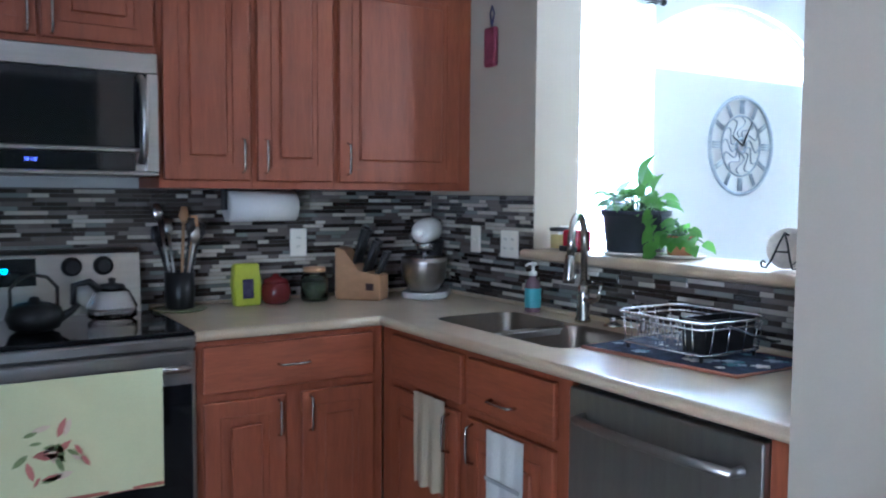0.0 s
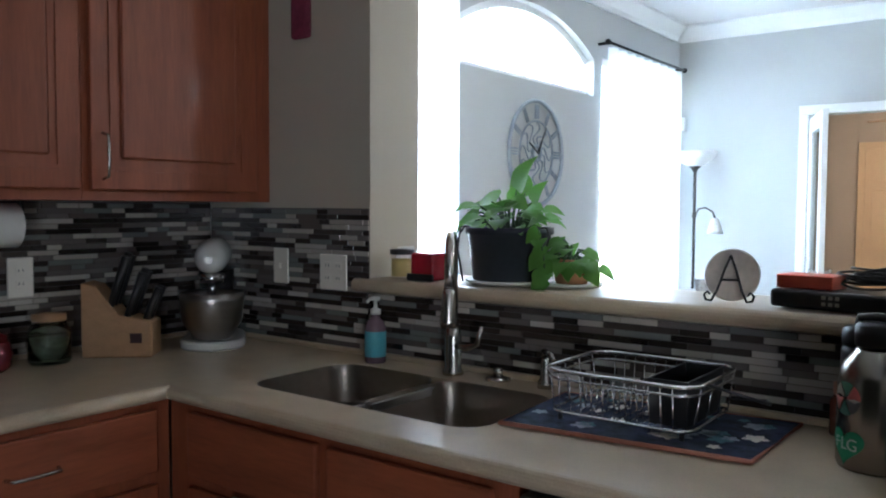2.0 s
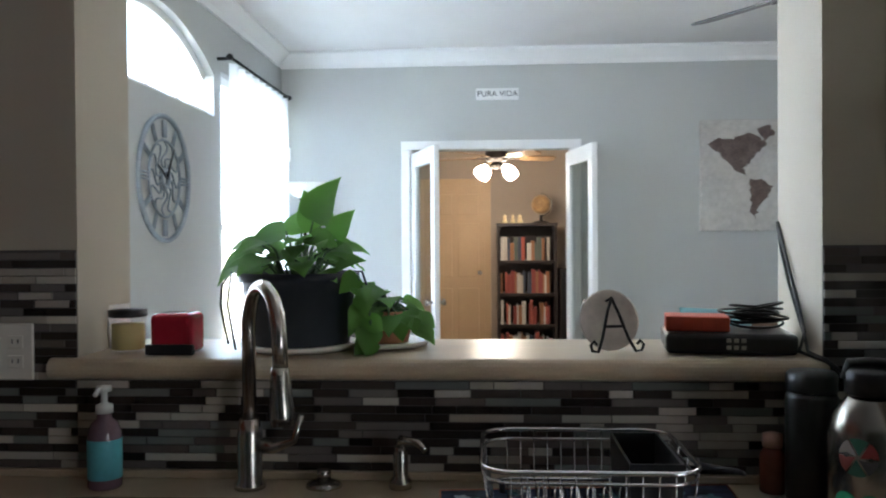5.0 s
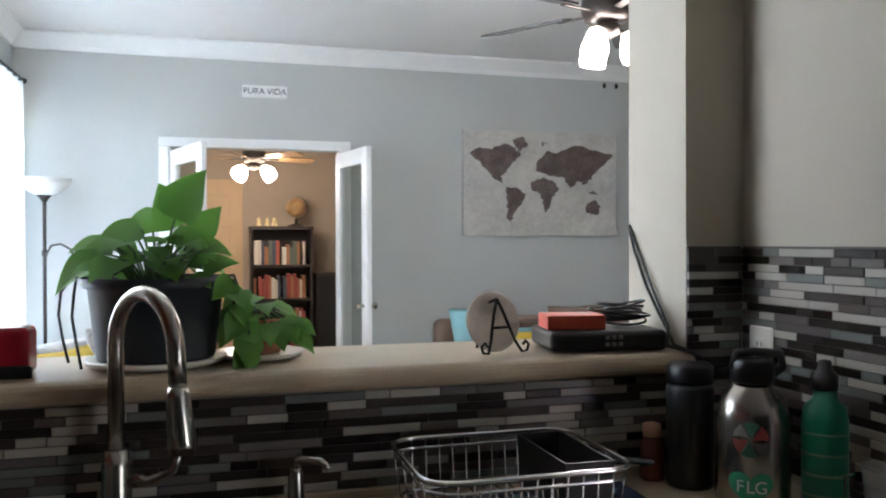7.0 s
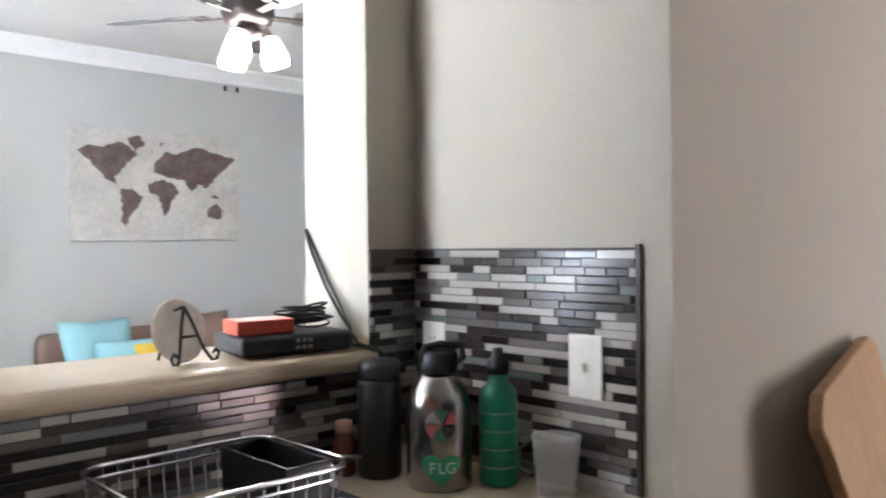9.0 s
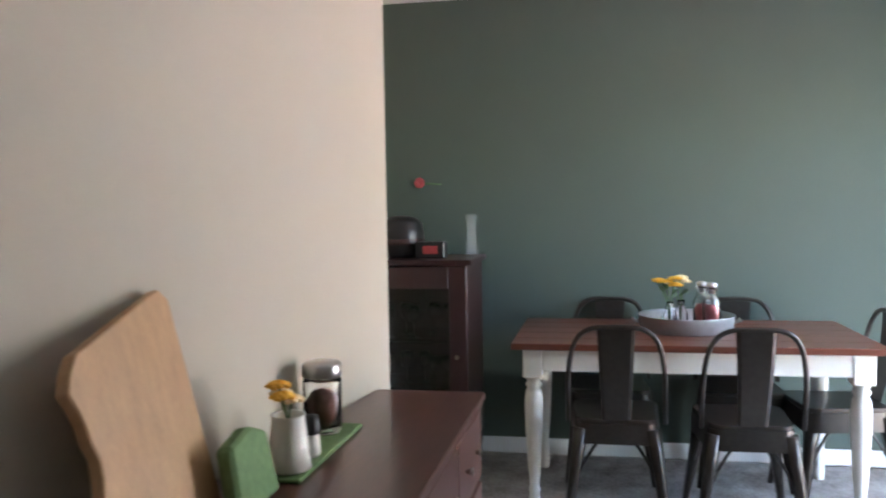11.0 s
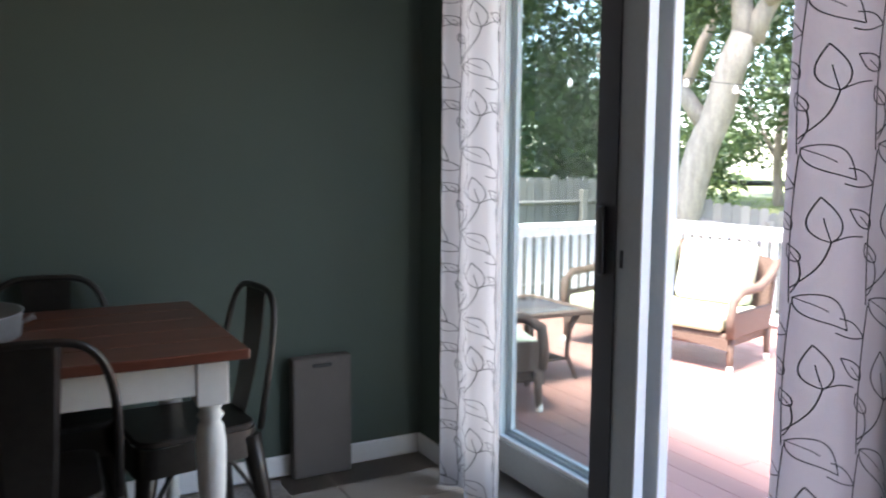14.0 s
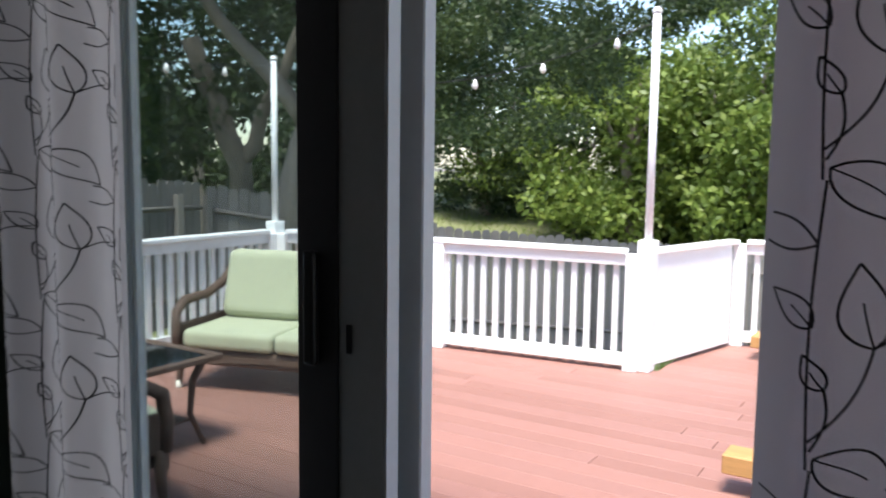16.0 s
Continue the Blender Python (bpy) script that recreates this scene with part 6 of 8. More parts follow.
# ---------------------------------------------------------------- kitchen things
# faucet
fc = thing("faucet", (1.296, -0.065, 0.915), "brushed nickel pull-down kitchen faucet", "faucet")
FX, FY = 1.325, -0.07
part("base", L(FX, FY, [(0.030, 0.916), (0.030, 0.925), (0.024, 0.935), (0.024, 1.02), (0.019, 1.05)], 24), M_NICKEL, fc)
neck = [(FX, FY, 1.03), (FX, FY, 1.22)] + [(FX + 0.55 * 0.092 * (1 - math.cos(radians(a))), FY - 0.835 * 0.092 * (1 - math.cos(radians(a))), 1.22 + 0.088 * math.sin(radians(a))) for a in range(15, 181, 15)]
neck.append((neck[-1][0] + 0.002, neck[-1][1] - 0.004, 1.17))
part("neck", T(neck, 0.0135, 14), M_NICKEL, fc)
hx, hy = neck[-1][0], neck[-1][1]
part("spray_head", T([(hx, hy, 1.172), (hx, hy - 0.002, 1.16), (hx + 0.006, hy - 0.012, 1.09), (hx + 0.007, hy - 0.014, 1.075)], [0.0155, 0.017, 0.022, 0.019], 16), M_NICKEL, fc)
part("lever", T([(FX + 0.02, FY - 0.005, 1.0), (FX + 0.05, FY - 0.01, 0.995), (FX + 0.09, FY - 0.012, 1.01), (FX + 0.105, FY - 0.012, 1.06)], [0.014, 0.010, 0.007, 0.006], 10), M_NICKEL, fc)
pb = thing("disposal_button", (1.466, -0.05, 0.915), "round metal disposal button behind the sink", "button")
part("plate", L(1.466, -0.055, [(0.036, 0.916), (0.034, 0.922), (0.02, 0.926), (0.001, 0.926)], 20), M_NICKEL, pb)
part("button", L(1.466, -0.055, [(0.014, 0.9265), (0.014, 0.945), (0.012, 0.948), (0.001, 0.948)], 16), M_NICKEL, pb)
ds = thing("soap_dispenser", (1.616, -0.06, 0.915), "small metal soap pump set in the worktop", "dispenser")
part("base", L(1.616, -0.06, [(0.022, 0.916), (0.022, 0.93), (0.015, 0.94), (0.014, 0.985), (0.010, 1.0)], 16), M_NICKEL, ds)
part("spout", T([(1.616, -0.06, 0.995), (1.62, -0.075, 1.012), (1.655, -0.10, 1.012), (1.668, -0.11, 1.0)], [0.011, 0.009, 0.007, 0.006], 10), M_NICKEL, ds)

# hand soap
M_CLEARP = glass_mat("pale_clear_plastic", (0.92, 0.97, 1.0), 0.05)
hs = thing("hand_soap", (1.04, -0.075, 0.915), "clear pump bottle of hand soap with blue label", "soap bottle")
part("bottle", L(1.04, -0.075, [(0.030, 0.916), (0.032, 0.92), (0.032, 1.02), (0.025, 1.04), (0.014, 1.05), (0.013, 1.06)], 20), mat("pinkish_soap", (0.35, 0.22, 0.26), 0.2, vary=0.1, trans=0.4), hs)
part("label", L(1.04, -0.075, [(0.0322, 0.935), (0.0326, 0.936), (0.0326, 1.01), (0.0322, 1.011)], 20), mat("light_blue_label", (0.12, 0.45, 0.52), 0.5, vary=0.15), hs, "light blue label")
part("pump", L(1.04, -0.075, [(0.016, 1.06), (0.016, 1.075), (0.006, 1.08), (0.006, 1.10), (0.014, 1.102), (0.014, 1.112), (0.001, 1.114)], 14), M_WHITEP, hs)
part("nozzle", T([(1.04, -0.075, 1.108), (1.04, -0.10, 1.108), (1.04, -0.112, 1.10)], [0.006, 0.005, 0.004], 8), M_WHITEP, hs)

# stand mixer
mx = thing("stand_mixer", (0.44, -0.20, 0.915), "white stand mixer with a steel bowl in the corner", "mixer")
M_MIXW = mat("white_enamel", (0.74, 0.74, 0.72), 0.18, vary=0.03, bump=0.0)
mm = Matrix.Translation((0.44, -0.21, 0.915)) @ Matrix.Rotation(radians(-42), 4, "Z")
ft = bmesh.new()
prism(ft, arc(0.0, 0, 0.105, -90, 90, 12) + arc(-0.14, 0, 0.10, 90, 270, 12), "z", 0.0005, 0.03, bevel=0.006)
part("foot", shift(ft, mm), M_MIXW, mx)
cl = bmesh.new()
sweep(cl, [(-0.16, 0, 0.03), (-0.165, 0, 0.12), (-0.15, 0, 0.25)], [0.06, 0.052, 0.06], 16)
part("column", shift(cl, mm), M_BLACK, mx, "dark column behind the bowl")
hd = bmesh.new()
sweep(hd, [(-0.235, 0, 0.30), (-0.22, 0, 0.30), (-0.16, 0, 0.302), (-0.05, 0, 0.303), (0.06, 0, 0.298), (0.10, 0, 0.295), (0.115, 0, 0.294)], [0.026, 0.042, 0.054, 0.056, 0.051, 0.038, 0.017], 20)
part("head", shift(hd, mm), M_MIXW, mx)
part("hub", shift(T([(0.02, 0, 0.245), (0.02, 0, 0.215)], [0.045, 0.038], 18), mm), M_CHROME, mx)
part("beater_shaft", shift(T([(0.02, 0, 0.215), (0.02, 0, 0.17)], 0.012, 10), mm), M_CHROME, mx)
part("trim_band", shift(T([(0.1155, 0, 0.294), (0.119, 0, 0.294)], [0.014, 0.012], 18), mm), M_DARKSTEEL, mx)
bw = L(0.02, 0, [(0.05, 0.032), (0.06, 0.035), (0.095, 0.09), (0.102, 0.16), (0.104, 0.185), (0.100, 0.185), (0.097, 0.155), (0.085, 0.09), (0.001, 0.05)], 32)
part("bowl", shift(bw, mm), M_STEEL, mx, "brushed steel bowl")

# knife block
kb = thing("knife_block", (0.36, -0.46, 0.915), "pale wooden knife block with black handled knives", "knife block")
M_BLOCK = mat("pale_block_wood", (0.42, 0.24, 0.12), 0.5, vary=0.15, scale=4, grain=30, stretch=(1, 8, 8))
mk = Matrix.Translation((0.36, -0.46, 0.9155)) @ Matrix.Rotation(radians(42), 4, "Z")
k1 = prism(bmesh.new(), [(-0.13, 0.0), (0.08, 0.0), (0.08, 0.11), (-0.02, 0.13), (-0.09, 0.22), (-0.13, 0.23)], "y", -0.055, 0.055, bevel=0.004)
part("block", shift(k1, mk), M_BLOCK, kb)
part("logo_plate", shift(B(0.015, -0.057, 0.045, 0.05, -0.0551, 0.075), mk), M_MAHOG, kb)
for i, (dx, dy, ln) in enumerate(((-0.05, -0.035, 0.13), (-0.05, 0.0, 0.14), (-0.05, 0.035, 0.13), (0.0, -0.035, 0.11), (0.0, 0.0, 0.12), (0.0, 0.035, 0.11), (0.045, -0.02, 0.09), (0.045, 0.02, 0.09))):
    z = 0.15 - dx * 0.6
    part("knife_handle", shift(T([(dx, dy, z - 0.03), (dx + 0.05, dy, z + ln)], [0.011, 0.013], 8), mk), M_BLACK, kb)

# jars along the west wall
M_JARG = glass_mat("green_tint_glass", (0.75, 0.9, 0.8), 0.02)
jr = thing("tea_jar", (0.29, -0.68, 0.915), "glass jar of coins and leaves with a pale lid", "jar")
part("glass", L(0.29, -0.68, [(0.055, 0.916), (0.06, 0.925), (0.06, 1.01), (0.045, 1.04), (0.042, 1.04), (0.055, 1.005), (0.055, 0.93), (0.001, 0.922)], 24), M_JARG, jr)
part("contents", L(0.29, -0.68, [(0.05, 0.925), (0.053, 0.93), (0.053, 0.985), (0.001, 0.995)], 18), mat("mixed_leaves", (0.16, 0.17, 0.13), 0.7, vary=0.7, scale=50, grain=120, bump=0.7), jr)
part("lid", L(0.29, -0.68, [(0.046, 1.041), (0.048, 1.043), (0.048, 1.06), (0.001, 1.066)], 20), M_BLOCK, jr)
rp = thing("red_pot", (0.30, -0.86, 0.915), "dark red ceramic lidded pot", "pot")
M_RED = mat("dark_red_glaze", (0.16, 0.02, 0.022), 0.2, vary=0.15)
part("pot", L(0.30, -0.86, [(0.045, 0.916), (0.06, 0.93), (0.065, 0.965), (0.058, 1.0), (0.05, 1.005)], 24), M_RED, rp)
part("lid", L(0.30, -0.86, [(0.056, 1.006), (0.05, 1.02), (0.02, 1.03), (0.012, 1.04), (0.001, 1.045)], 24), M_RED, rp)
bag = bmesh.new()
prism(bag, [(-0.055, 0.0), (0.055, 0.0), (0.06, 0.10), (0.052, 0.175), (-0.052, 0.175), (-0.06, 0.10)], "x", -0.022, 0.022, bevel=0.007)
yb = thing("snack_bag", (0.31, -0.99, 0.915), "yellow-green standing food pouch", "bag")
part("pouch", shift(bag, Matrix.Translation((0.31, -0.99, 0.9155)) @ Matrix.Rotation(radians(-4), 4, "Y")), mat("yellow_green_foil", (0.42, 0.44, 0.03), 0.35, vary=0.15), yb)
part("window", shift(B(0.023, -0.022, 0.03, 0.025, 0.024, 0.11, bevel=0.0005), Matrix.Translation((0.31, -0.99, 0.9155)) @ Matrix.Rotation(radians(-4), 4, "Y")), mat("dark_pouch_window", (0.06, 0.05, 0.09), 0.2, vary=0.5, scale=40), yb)
ut = thing("utensil_crock", (0.31, -1.26, 0.915), "dark crock full of cooking utensils", "utensils")
part("crock", L(0.31, -1.26, [(0.05, 0.925), (0.055, 0.93), (0.058, 1.07), (0.052, 1.07), (0.05, 0.94), (0.001, 0.935)], 20), M_BLACK, ut)
part("saucer", L(0.31, -1.26, [(0.09, 0.916), (0.105, 0.924), (0.10, 0.926), (0.001, 0.924)], 24), mat("olive_dish", (0.15, 0.16, 0.08), 0.4), ut)
rnd = random.Random(7)
for k in range(9):
    a, le = rnd.uniform(0, 6.28), rnd.uniform(0.24, 0.34)
    tx, ty = 0.31 + 0.085 * math.cos(a), -1.26 + 0.085 * math.sin(a)
    tool = part("utensil", T([(0.31 + 0.02 * math.cos(a), -1.26 + 0.02 * math.sin(a), 0.95), (tx, ty, 0.94 + le)], 0.006, 6), (M_BLOCK, M_BLACK, M_STEEL)[k % 3], ut)
    hb = bmesh.new()
    sweep(hb, [(tx, ty, 0.93 + le), (tx + 0.006 * math.cos(a), ty + 0.006 * math.sin(a), 0.96 + le), (tx + 0.012 * math.cos(a), ty + 0.012 * math.sin(a), 1.0 + le)], [0.006, 0.022, 0.012], 10, flat=0.35)
    part("utensil_end", hb, (M_BLOCK, M_BLACK, M_STEEL)[k % 3], tool)

# paper towel roll under the cabinet
pt = thing("paper_towel", (0.32, -0.93, 1.26), "white paper towel roll hung below the cabinet", "paper towel")
part("roll", T([(0.33, -1.075, 1.325), (0.33, -0.79, 1.325)], 0.062, 28), mat("paper_towel_paper", (0.72, 0.71, 0.69), 0.95, vary=0.04, grain=90, bump=0.2), pt)
for y in (-1.085, -0.78):
    part("holder", B(0.31, y - 0.006, 1.31, 0.35, y + 0.006, 1.394), M_BLACK, pt)

# kettles on the stove
kt = thing("iron_teapot", (0.57, -1.80, 0.918), "small black cast iron teapot on the stove", "teapot")
part("body", L(0.57, -1.80, [(0.05, 0.9185), (0.075, 0.93), (0.09, 0.965), (0.08, 0.995), (0.05, 1.01), (0.02, 1.015), (0.014, 1.03), (0.001, 1.034)], 28), M_IRON, kt)
part("spout", T([(0.57, -1.73, 0.955), (0.57, -1.69, 0.975), (0.57, -1.665, 1.0)], [0.018, 0.012, 0.009], 10), M_IRON, kt)
part("handle", T([(0.57, -1.87, 0.995), (0.57, -1.87, 1.06), (0.57, -1.84, 1.095), (0.57, -1.80, 1.105), (0.57, -1.76, 1.095), (0.57, -1.73, 1.06), (0.57, -1.73, 0.995)], 0.006, 8), M_IRON, kt)
gk = thing("glass_kettle", (0.42, -1.53, 0.918), "clear glass kettle with a black handle", "kettle")
part("body", L(0.42, -1.53, [(0.07, 0.919), (0.085, 0.93), (0.085, 0.97), (0.06, 1.02), (0.045, 1.03), (0.042, 1.028), (0.056, 1.015), (0.08, 0.968), (0.08, 0.933), (0.001, 0.925)], 28), M_CLEAR, gk)
part("lid", L(0.42, -1.53, [(0.047, 1.031), (0.04, 1.045), (0.012, 1.05), (0.014, 1.065), (0.001, 1.07)], 20), M_BLACK, gk)
part("handle", T([(0.43, -1.575, 1.025), (0.44, -1.61, 1.06), (0.44, -1.66, 1.05), (0.44, -1.665, 0.98)], [0.014, 0.013, 0.012, 0.01], 10), M_BLACK, gk)

# towels


def towel(name, x0, x1, z0, z1, y, axis, material, label, seed, folds=2.5):
    rnd = random.Random(seed)
    ph = rnd.uniform(0, 6)
    b = bmesh.new()
    rows = []
    n = 24
    for k in range(9):
        u = k / 8
        z = z1 + (z0 - z1) * u
        rows.append([(x0 + (x1 - x0) * i / n, y + 0.004 * math.sin(i / n * folds * 6.28 + ph + u) * (0.3 + u), z + 0.006 * math.sin(i * 0.7 + ph) * (u > 0.95)) for i in range(n + 1)])
    for off, flip in ((0.0, False), (-0.006, True)):
        vs = [[b.verts.new((p[0], p[1] + off, p[2]) if axis == "x" else (p[1] - off, p[0], p[2])) for p in r] for r in rows]
        for a, c in zip(vs, vs[1:]):
            for i in range(n):
                b.faces.new((a[i], a[i + 1], c[i + 1], c[i])).smooth = True
    t = thing(name, ((x0 + x1) / 2, y, z1) if axis == "x" else (y, (x0 + x1) / 2, z1), label, "towel")
    part("cloth", b, material, t)
    return t


M_TOWELY = mat("pale_yellow_towel", (0.60, 0.58, 0.34), 0.95, vary=0.06, grain=200, bump=0.3)
ovt = towel("oven_towel", -2.095, -1.475, 0.445, 0.822, 0.908, "y", M_TOWELY, "pale yellow embroidered towel over the oven handle", 1)
rnd = random.Random(5)
for k in range(26):
    a, r = rnd.uniform(0, 6.28), rnd.uniform(0.0, 0.085)
    y, z = -1.80 + r * math.cos(a) * 1.3, 0.60 + r * math.sin(a)
    e = bmesh.new()
    ang = rnd.uniform(0, 6.28)
    c, s = math.cos(ang), math.sin(ang)
    ln = rnd.uniform(0.016, 0.032)
    prism(e, [(y + ln * c * u - ln * 0.35 * v * s, z + ln * s * u + ln * 0.35 * v * c) for u, v in ((-1, 0), (-0.3, 0.9), (0.5, 0.8), (1, 0), (0.5, -0.8), (-0.3, -0.9))], "x", 0.9175, 0.9195)
    part("embroidery", e, (mat("rose_thread", (0.45, 0.16, 0.13), 0.9), mat("green_thread", (0.20, 0.24, 0.10), 0.9), mat("cream_thread", (0.62, 0.48, 0.36), 0.9))[k % 3], ovt)
part("hem", B(0.912, -2.093, 0.447, 0.917, -1.477, 0.457), mat("red_hem_thread", (0.42, 0.15, 0.10), 0.9, vary=0.5, scale=50), ovt)
towel("dish_towel", 1.10, 1.29, 0.36, 0.685, -0.652, "x", mat("grey_beige_towel", (0.48, 0.39, 0.27), 0.95, vary=0.08, grain=200, bump=0.3), "grey-beige dish towel hung on the sink cabinet door", 2)
tw = towel("dish_towel", 1.535, 1.715, 0.20, 0.655, -0.652, "x", mat("white_striped_towel", (0.66, 0.64, 0.60), 0.95, vary=0.08, grain=200, bump=0.3), "white dish towel with grey stripes on the cabinet door", 3)
for z in (0.50, 0.42, 0.30):
    part("stripe", B(1.54, -0.6665, z, 1.71, -0.6645, z + 0.012), mat("grey_stripe", (0.40, 0.39, 0.38), 0.95), tw)

# wall plates


def plate(name, m, w, h, toggles, label, material):
    p = thing(name, m.translation, label, "wall plate", "wall plates")
    part("cover", shift(B(-w / 2, -0.006, -h / 2, w / 2, 0.0, h / 2, bevel=0.003), m), material, p)
    for tx, tz, kind_ in toggles:
        if kind_ == "switch":
            part("switch", shift(B(tx - 0.005, -0.016, tz - 0.010, tx + 0.005, -0.006, tz + 0.008, bevel=0.002), m), material, p)
        else:
            for dz in (-0.02, 0.02):
                o = part("socket", shift(B(tx - 0.016, -0.0075, tz + dz - 0.013, tx + 0.016, -0.0055, tz + dz + 0.013, bevel=0.001), m), material, p)
                for dx in (-0.006, 0.006):
                    part("slot", shift(B(tx + dx - 0.001, -0.0082, tz + dz - 0.003, tx + dx + 0.001, -0.0074, tz + dz + 0.006), m), M_BLACK, o)
    return p


plate("outlet_plate", pose(XW + 0.010, -0.705, 1.163, 0, 0, 90), 0.078, 0.122, [(0, 0, "socket")], "white double outlet plate on the mosaic", M_CREAMP)
plate("switch_plate", pose(0.555, -0.010, 1.18), 0.074, 0.12, [(0, 0, "switch")], "white single switch plate on the mosaic", M_CREAMP)
plate("outlet_plate", pose(0.803, -0.010, 1.17), 0.122, 0.116, [(-0.024, 0, "socket"), (0.024, 0, "socket")], "white double-gang plate with two outlets", M_CREAMP)
plate("cable_plate", pose(2.56, -0.49, 1.153, 0, 0, -90), 0.078, 0.122, [(0, 0, "switch")], "cream wall plate with a cable jack", M_CREAMP)
plate("outlet_plate", pose(2.56, -0.075, 1.155, 0, 0, -90), 0.072, 0.115, [(0, 0, "socket")], "white outlet plate near the corner", M_CREAMP)

# dish mat and rack
M_MATF = mat("navy_floral_mat", (0.03, 0.04, 0.08), 0.95, vary=0.9, scale=26, grain=60, bump=0.4)
dm = thing("drying_mat", (1.97, -0.23, 0.915), "navy floral dish drying mat with coral border", "mat")
MC = [(1.715, -0.43), (2.225, -0.375), (2.235, -0.045), (1.695, -0.10)]
part("mat", prism(bmesh.new(), MC, "z", 0.9155, 0.924, bevel=0.002), M_MATF, dm)
part("border", T([(x, y, 0.9205) for x, y in MC], 0.0052, 6, True), mat("coral_piping", (0.50, 0.20, 0.13), 0.8), dm, "coral piping")
rnd = random.Random(3)
for k in range(34):
    x, y = rnd.uniform(1.73, 2.2), rnd.uniform(-0.36, -0.10)
    b = bmesh.new()
    r = rnd.uniform(0.010, 0.022)
    prism(b, [(x + r * math.cos(a) * (1 + 0.3 * math.cos(5 * a)), y + r * math.sin(a) * (1 + 0.3 * math.cos(5 * a))) for a in [6.283 * i / 20 for i in range(20)]], "z", 0.9242, 0.9250)
    part("flower_print", b, (M_CREAMP, mat("teal_print", (0.10, 0.22, 0.26), 0.9), mat("pale_blue_print", (0.35, 0.40, 0.48), 0.9))[k % 3], dm)

dk = thing("dish_rack", (1.95, -0.22, 0.924), "chrome wire dish rack with a black cutlery bin", "dish rack")


def loop(x0, x1, y0, y1, z, r):
    pts = []
    for cx, cy, a0 in ((x1 - r, y1 - r, 0), (x0 + r, y1 - r, 90), (x0 + r, y0 + r, 180), (x1 - r, y0 + r, 270)):
        pts += [(a, b, z) for a, b in arc(cx, cy, r, a0, a0 + 90, 5)]
    return pts


RX0, RX1, RY0, RY1 = 1.79, 2.10, -0.355, -0.09
part("top_loop", T(loop(RX0 - 0.015, RX1 + 0.015, RY0 - 0.01, RY1 + 0.01, 1.035, 0.05), 0.0042, 8, True), M_CHROME, dk)
part("second_loop", T(loop(RX0 - 0.012, RX1 + 0.012, RY0 - 0.008, RY1 + 0.008, 1.018, 0.05), 0.003, 6, True), M_CHROME, dk)
part("bottom_loop", T(loop(RX0, RX1, RY0, RY1, 0.945, 0.04), 0.0035, 8, True), M_CHROME, dk)
for i in range(11):
    x = RX0 + 0.03 + (RX1 - RX0 - 0.06) * i / 10
    part("cross_wire", T([(x, RY0 - 0.01, 1.035), (x, RY0, 0.948), (x, RY0 + 0.02, 0.945), (x, RY1 - 0.02, 0.945), (x, RY1, 0.948), (x, RY1 + 0.01, 1.035)], 0.0016, 5), M_CHROME, dk)
for i in range(7):
    x = RX0 + 0.05 + i * 0.026
    part("plate_prong", T([(x, -0.30, 0.946), (x, -0.297, 0.99), (x + 0.006, -0.293, 0.996), (x + 0.012, -0.297, 0.99), (x + 0.012, -0.30, 0.946)], 0.002, 5), M_CHROME, dk)
for i in range(4):
    for x in (RX0, RX1):
        y = RY0 + 0.03 + (RY1 - RY0 - 0.06) * i / 3
        part("end_wire", T([(x, y, 0.945), (x + (0.014 if x > 1.9 else -0.014), y, 1.035)], 0.0016, 5), M_CHROME, dk)
for x in (RX0 + 0.02, RX1 - 0.02):
    for y in (RY0 + 0.02, RY1 - 0.02):
        part("foot", T([(x, y, 0.925), (x, y, 0.944)], 0.006, 8), M_BLACK, dk)
part("handle_loop", T([(RX1 + 0.015, RY0 + 0.06, 1.033), (RX1 + 0.09, RY0 + 0.08, 1.015), (RX1 + 0.115, -0.22, 0.995), (RX1 + 0.09, RY1 - 0.06, 0.985), (RX1 + 0.015, RY1 - 0.05, 0.98)], 0.0035, 6), M_BLACK, dk)
cbn = bmesh.new()
walls = []
for inset, z in ((0.004, 0.947), (0.0, 1.04), (0.004, 1.04), (0.007, 0.952)):
    walls.append([cbn.verts.new(p) for p in ((2.005 + inset, -0.33 + inset, z), (2.09 - inset, -0.33 + inset, z), (2.09 - inset, -0.12 - inset, z), (2.005 + inset, -0.12 - inset, z))])
for a, b in zip(walls, walls[1:]):
    for k in range(4):
        cbn.faces.new((a[k], a[(k + 1) % 4], b[(k + 1) % 4], b[k]))
cbn.faces.new(walls[0])
cbn.faces.new(walls[-1])
part("cutlery_bin", cbn, M_BLACK, dk, "black plastic cutlery bin")

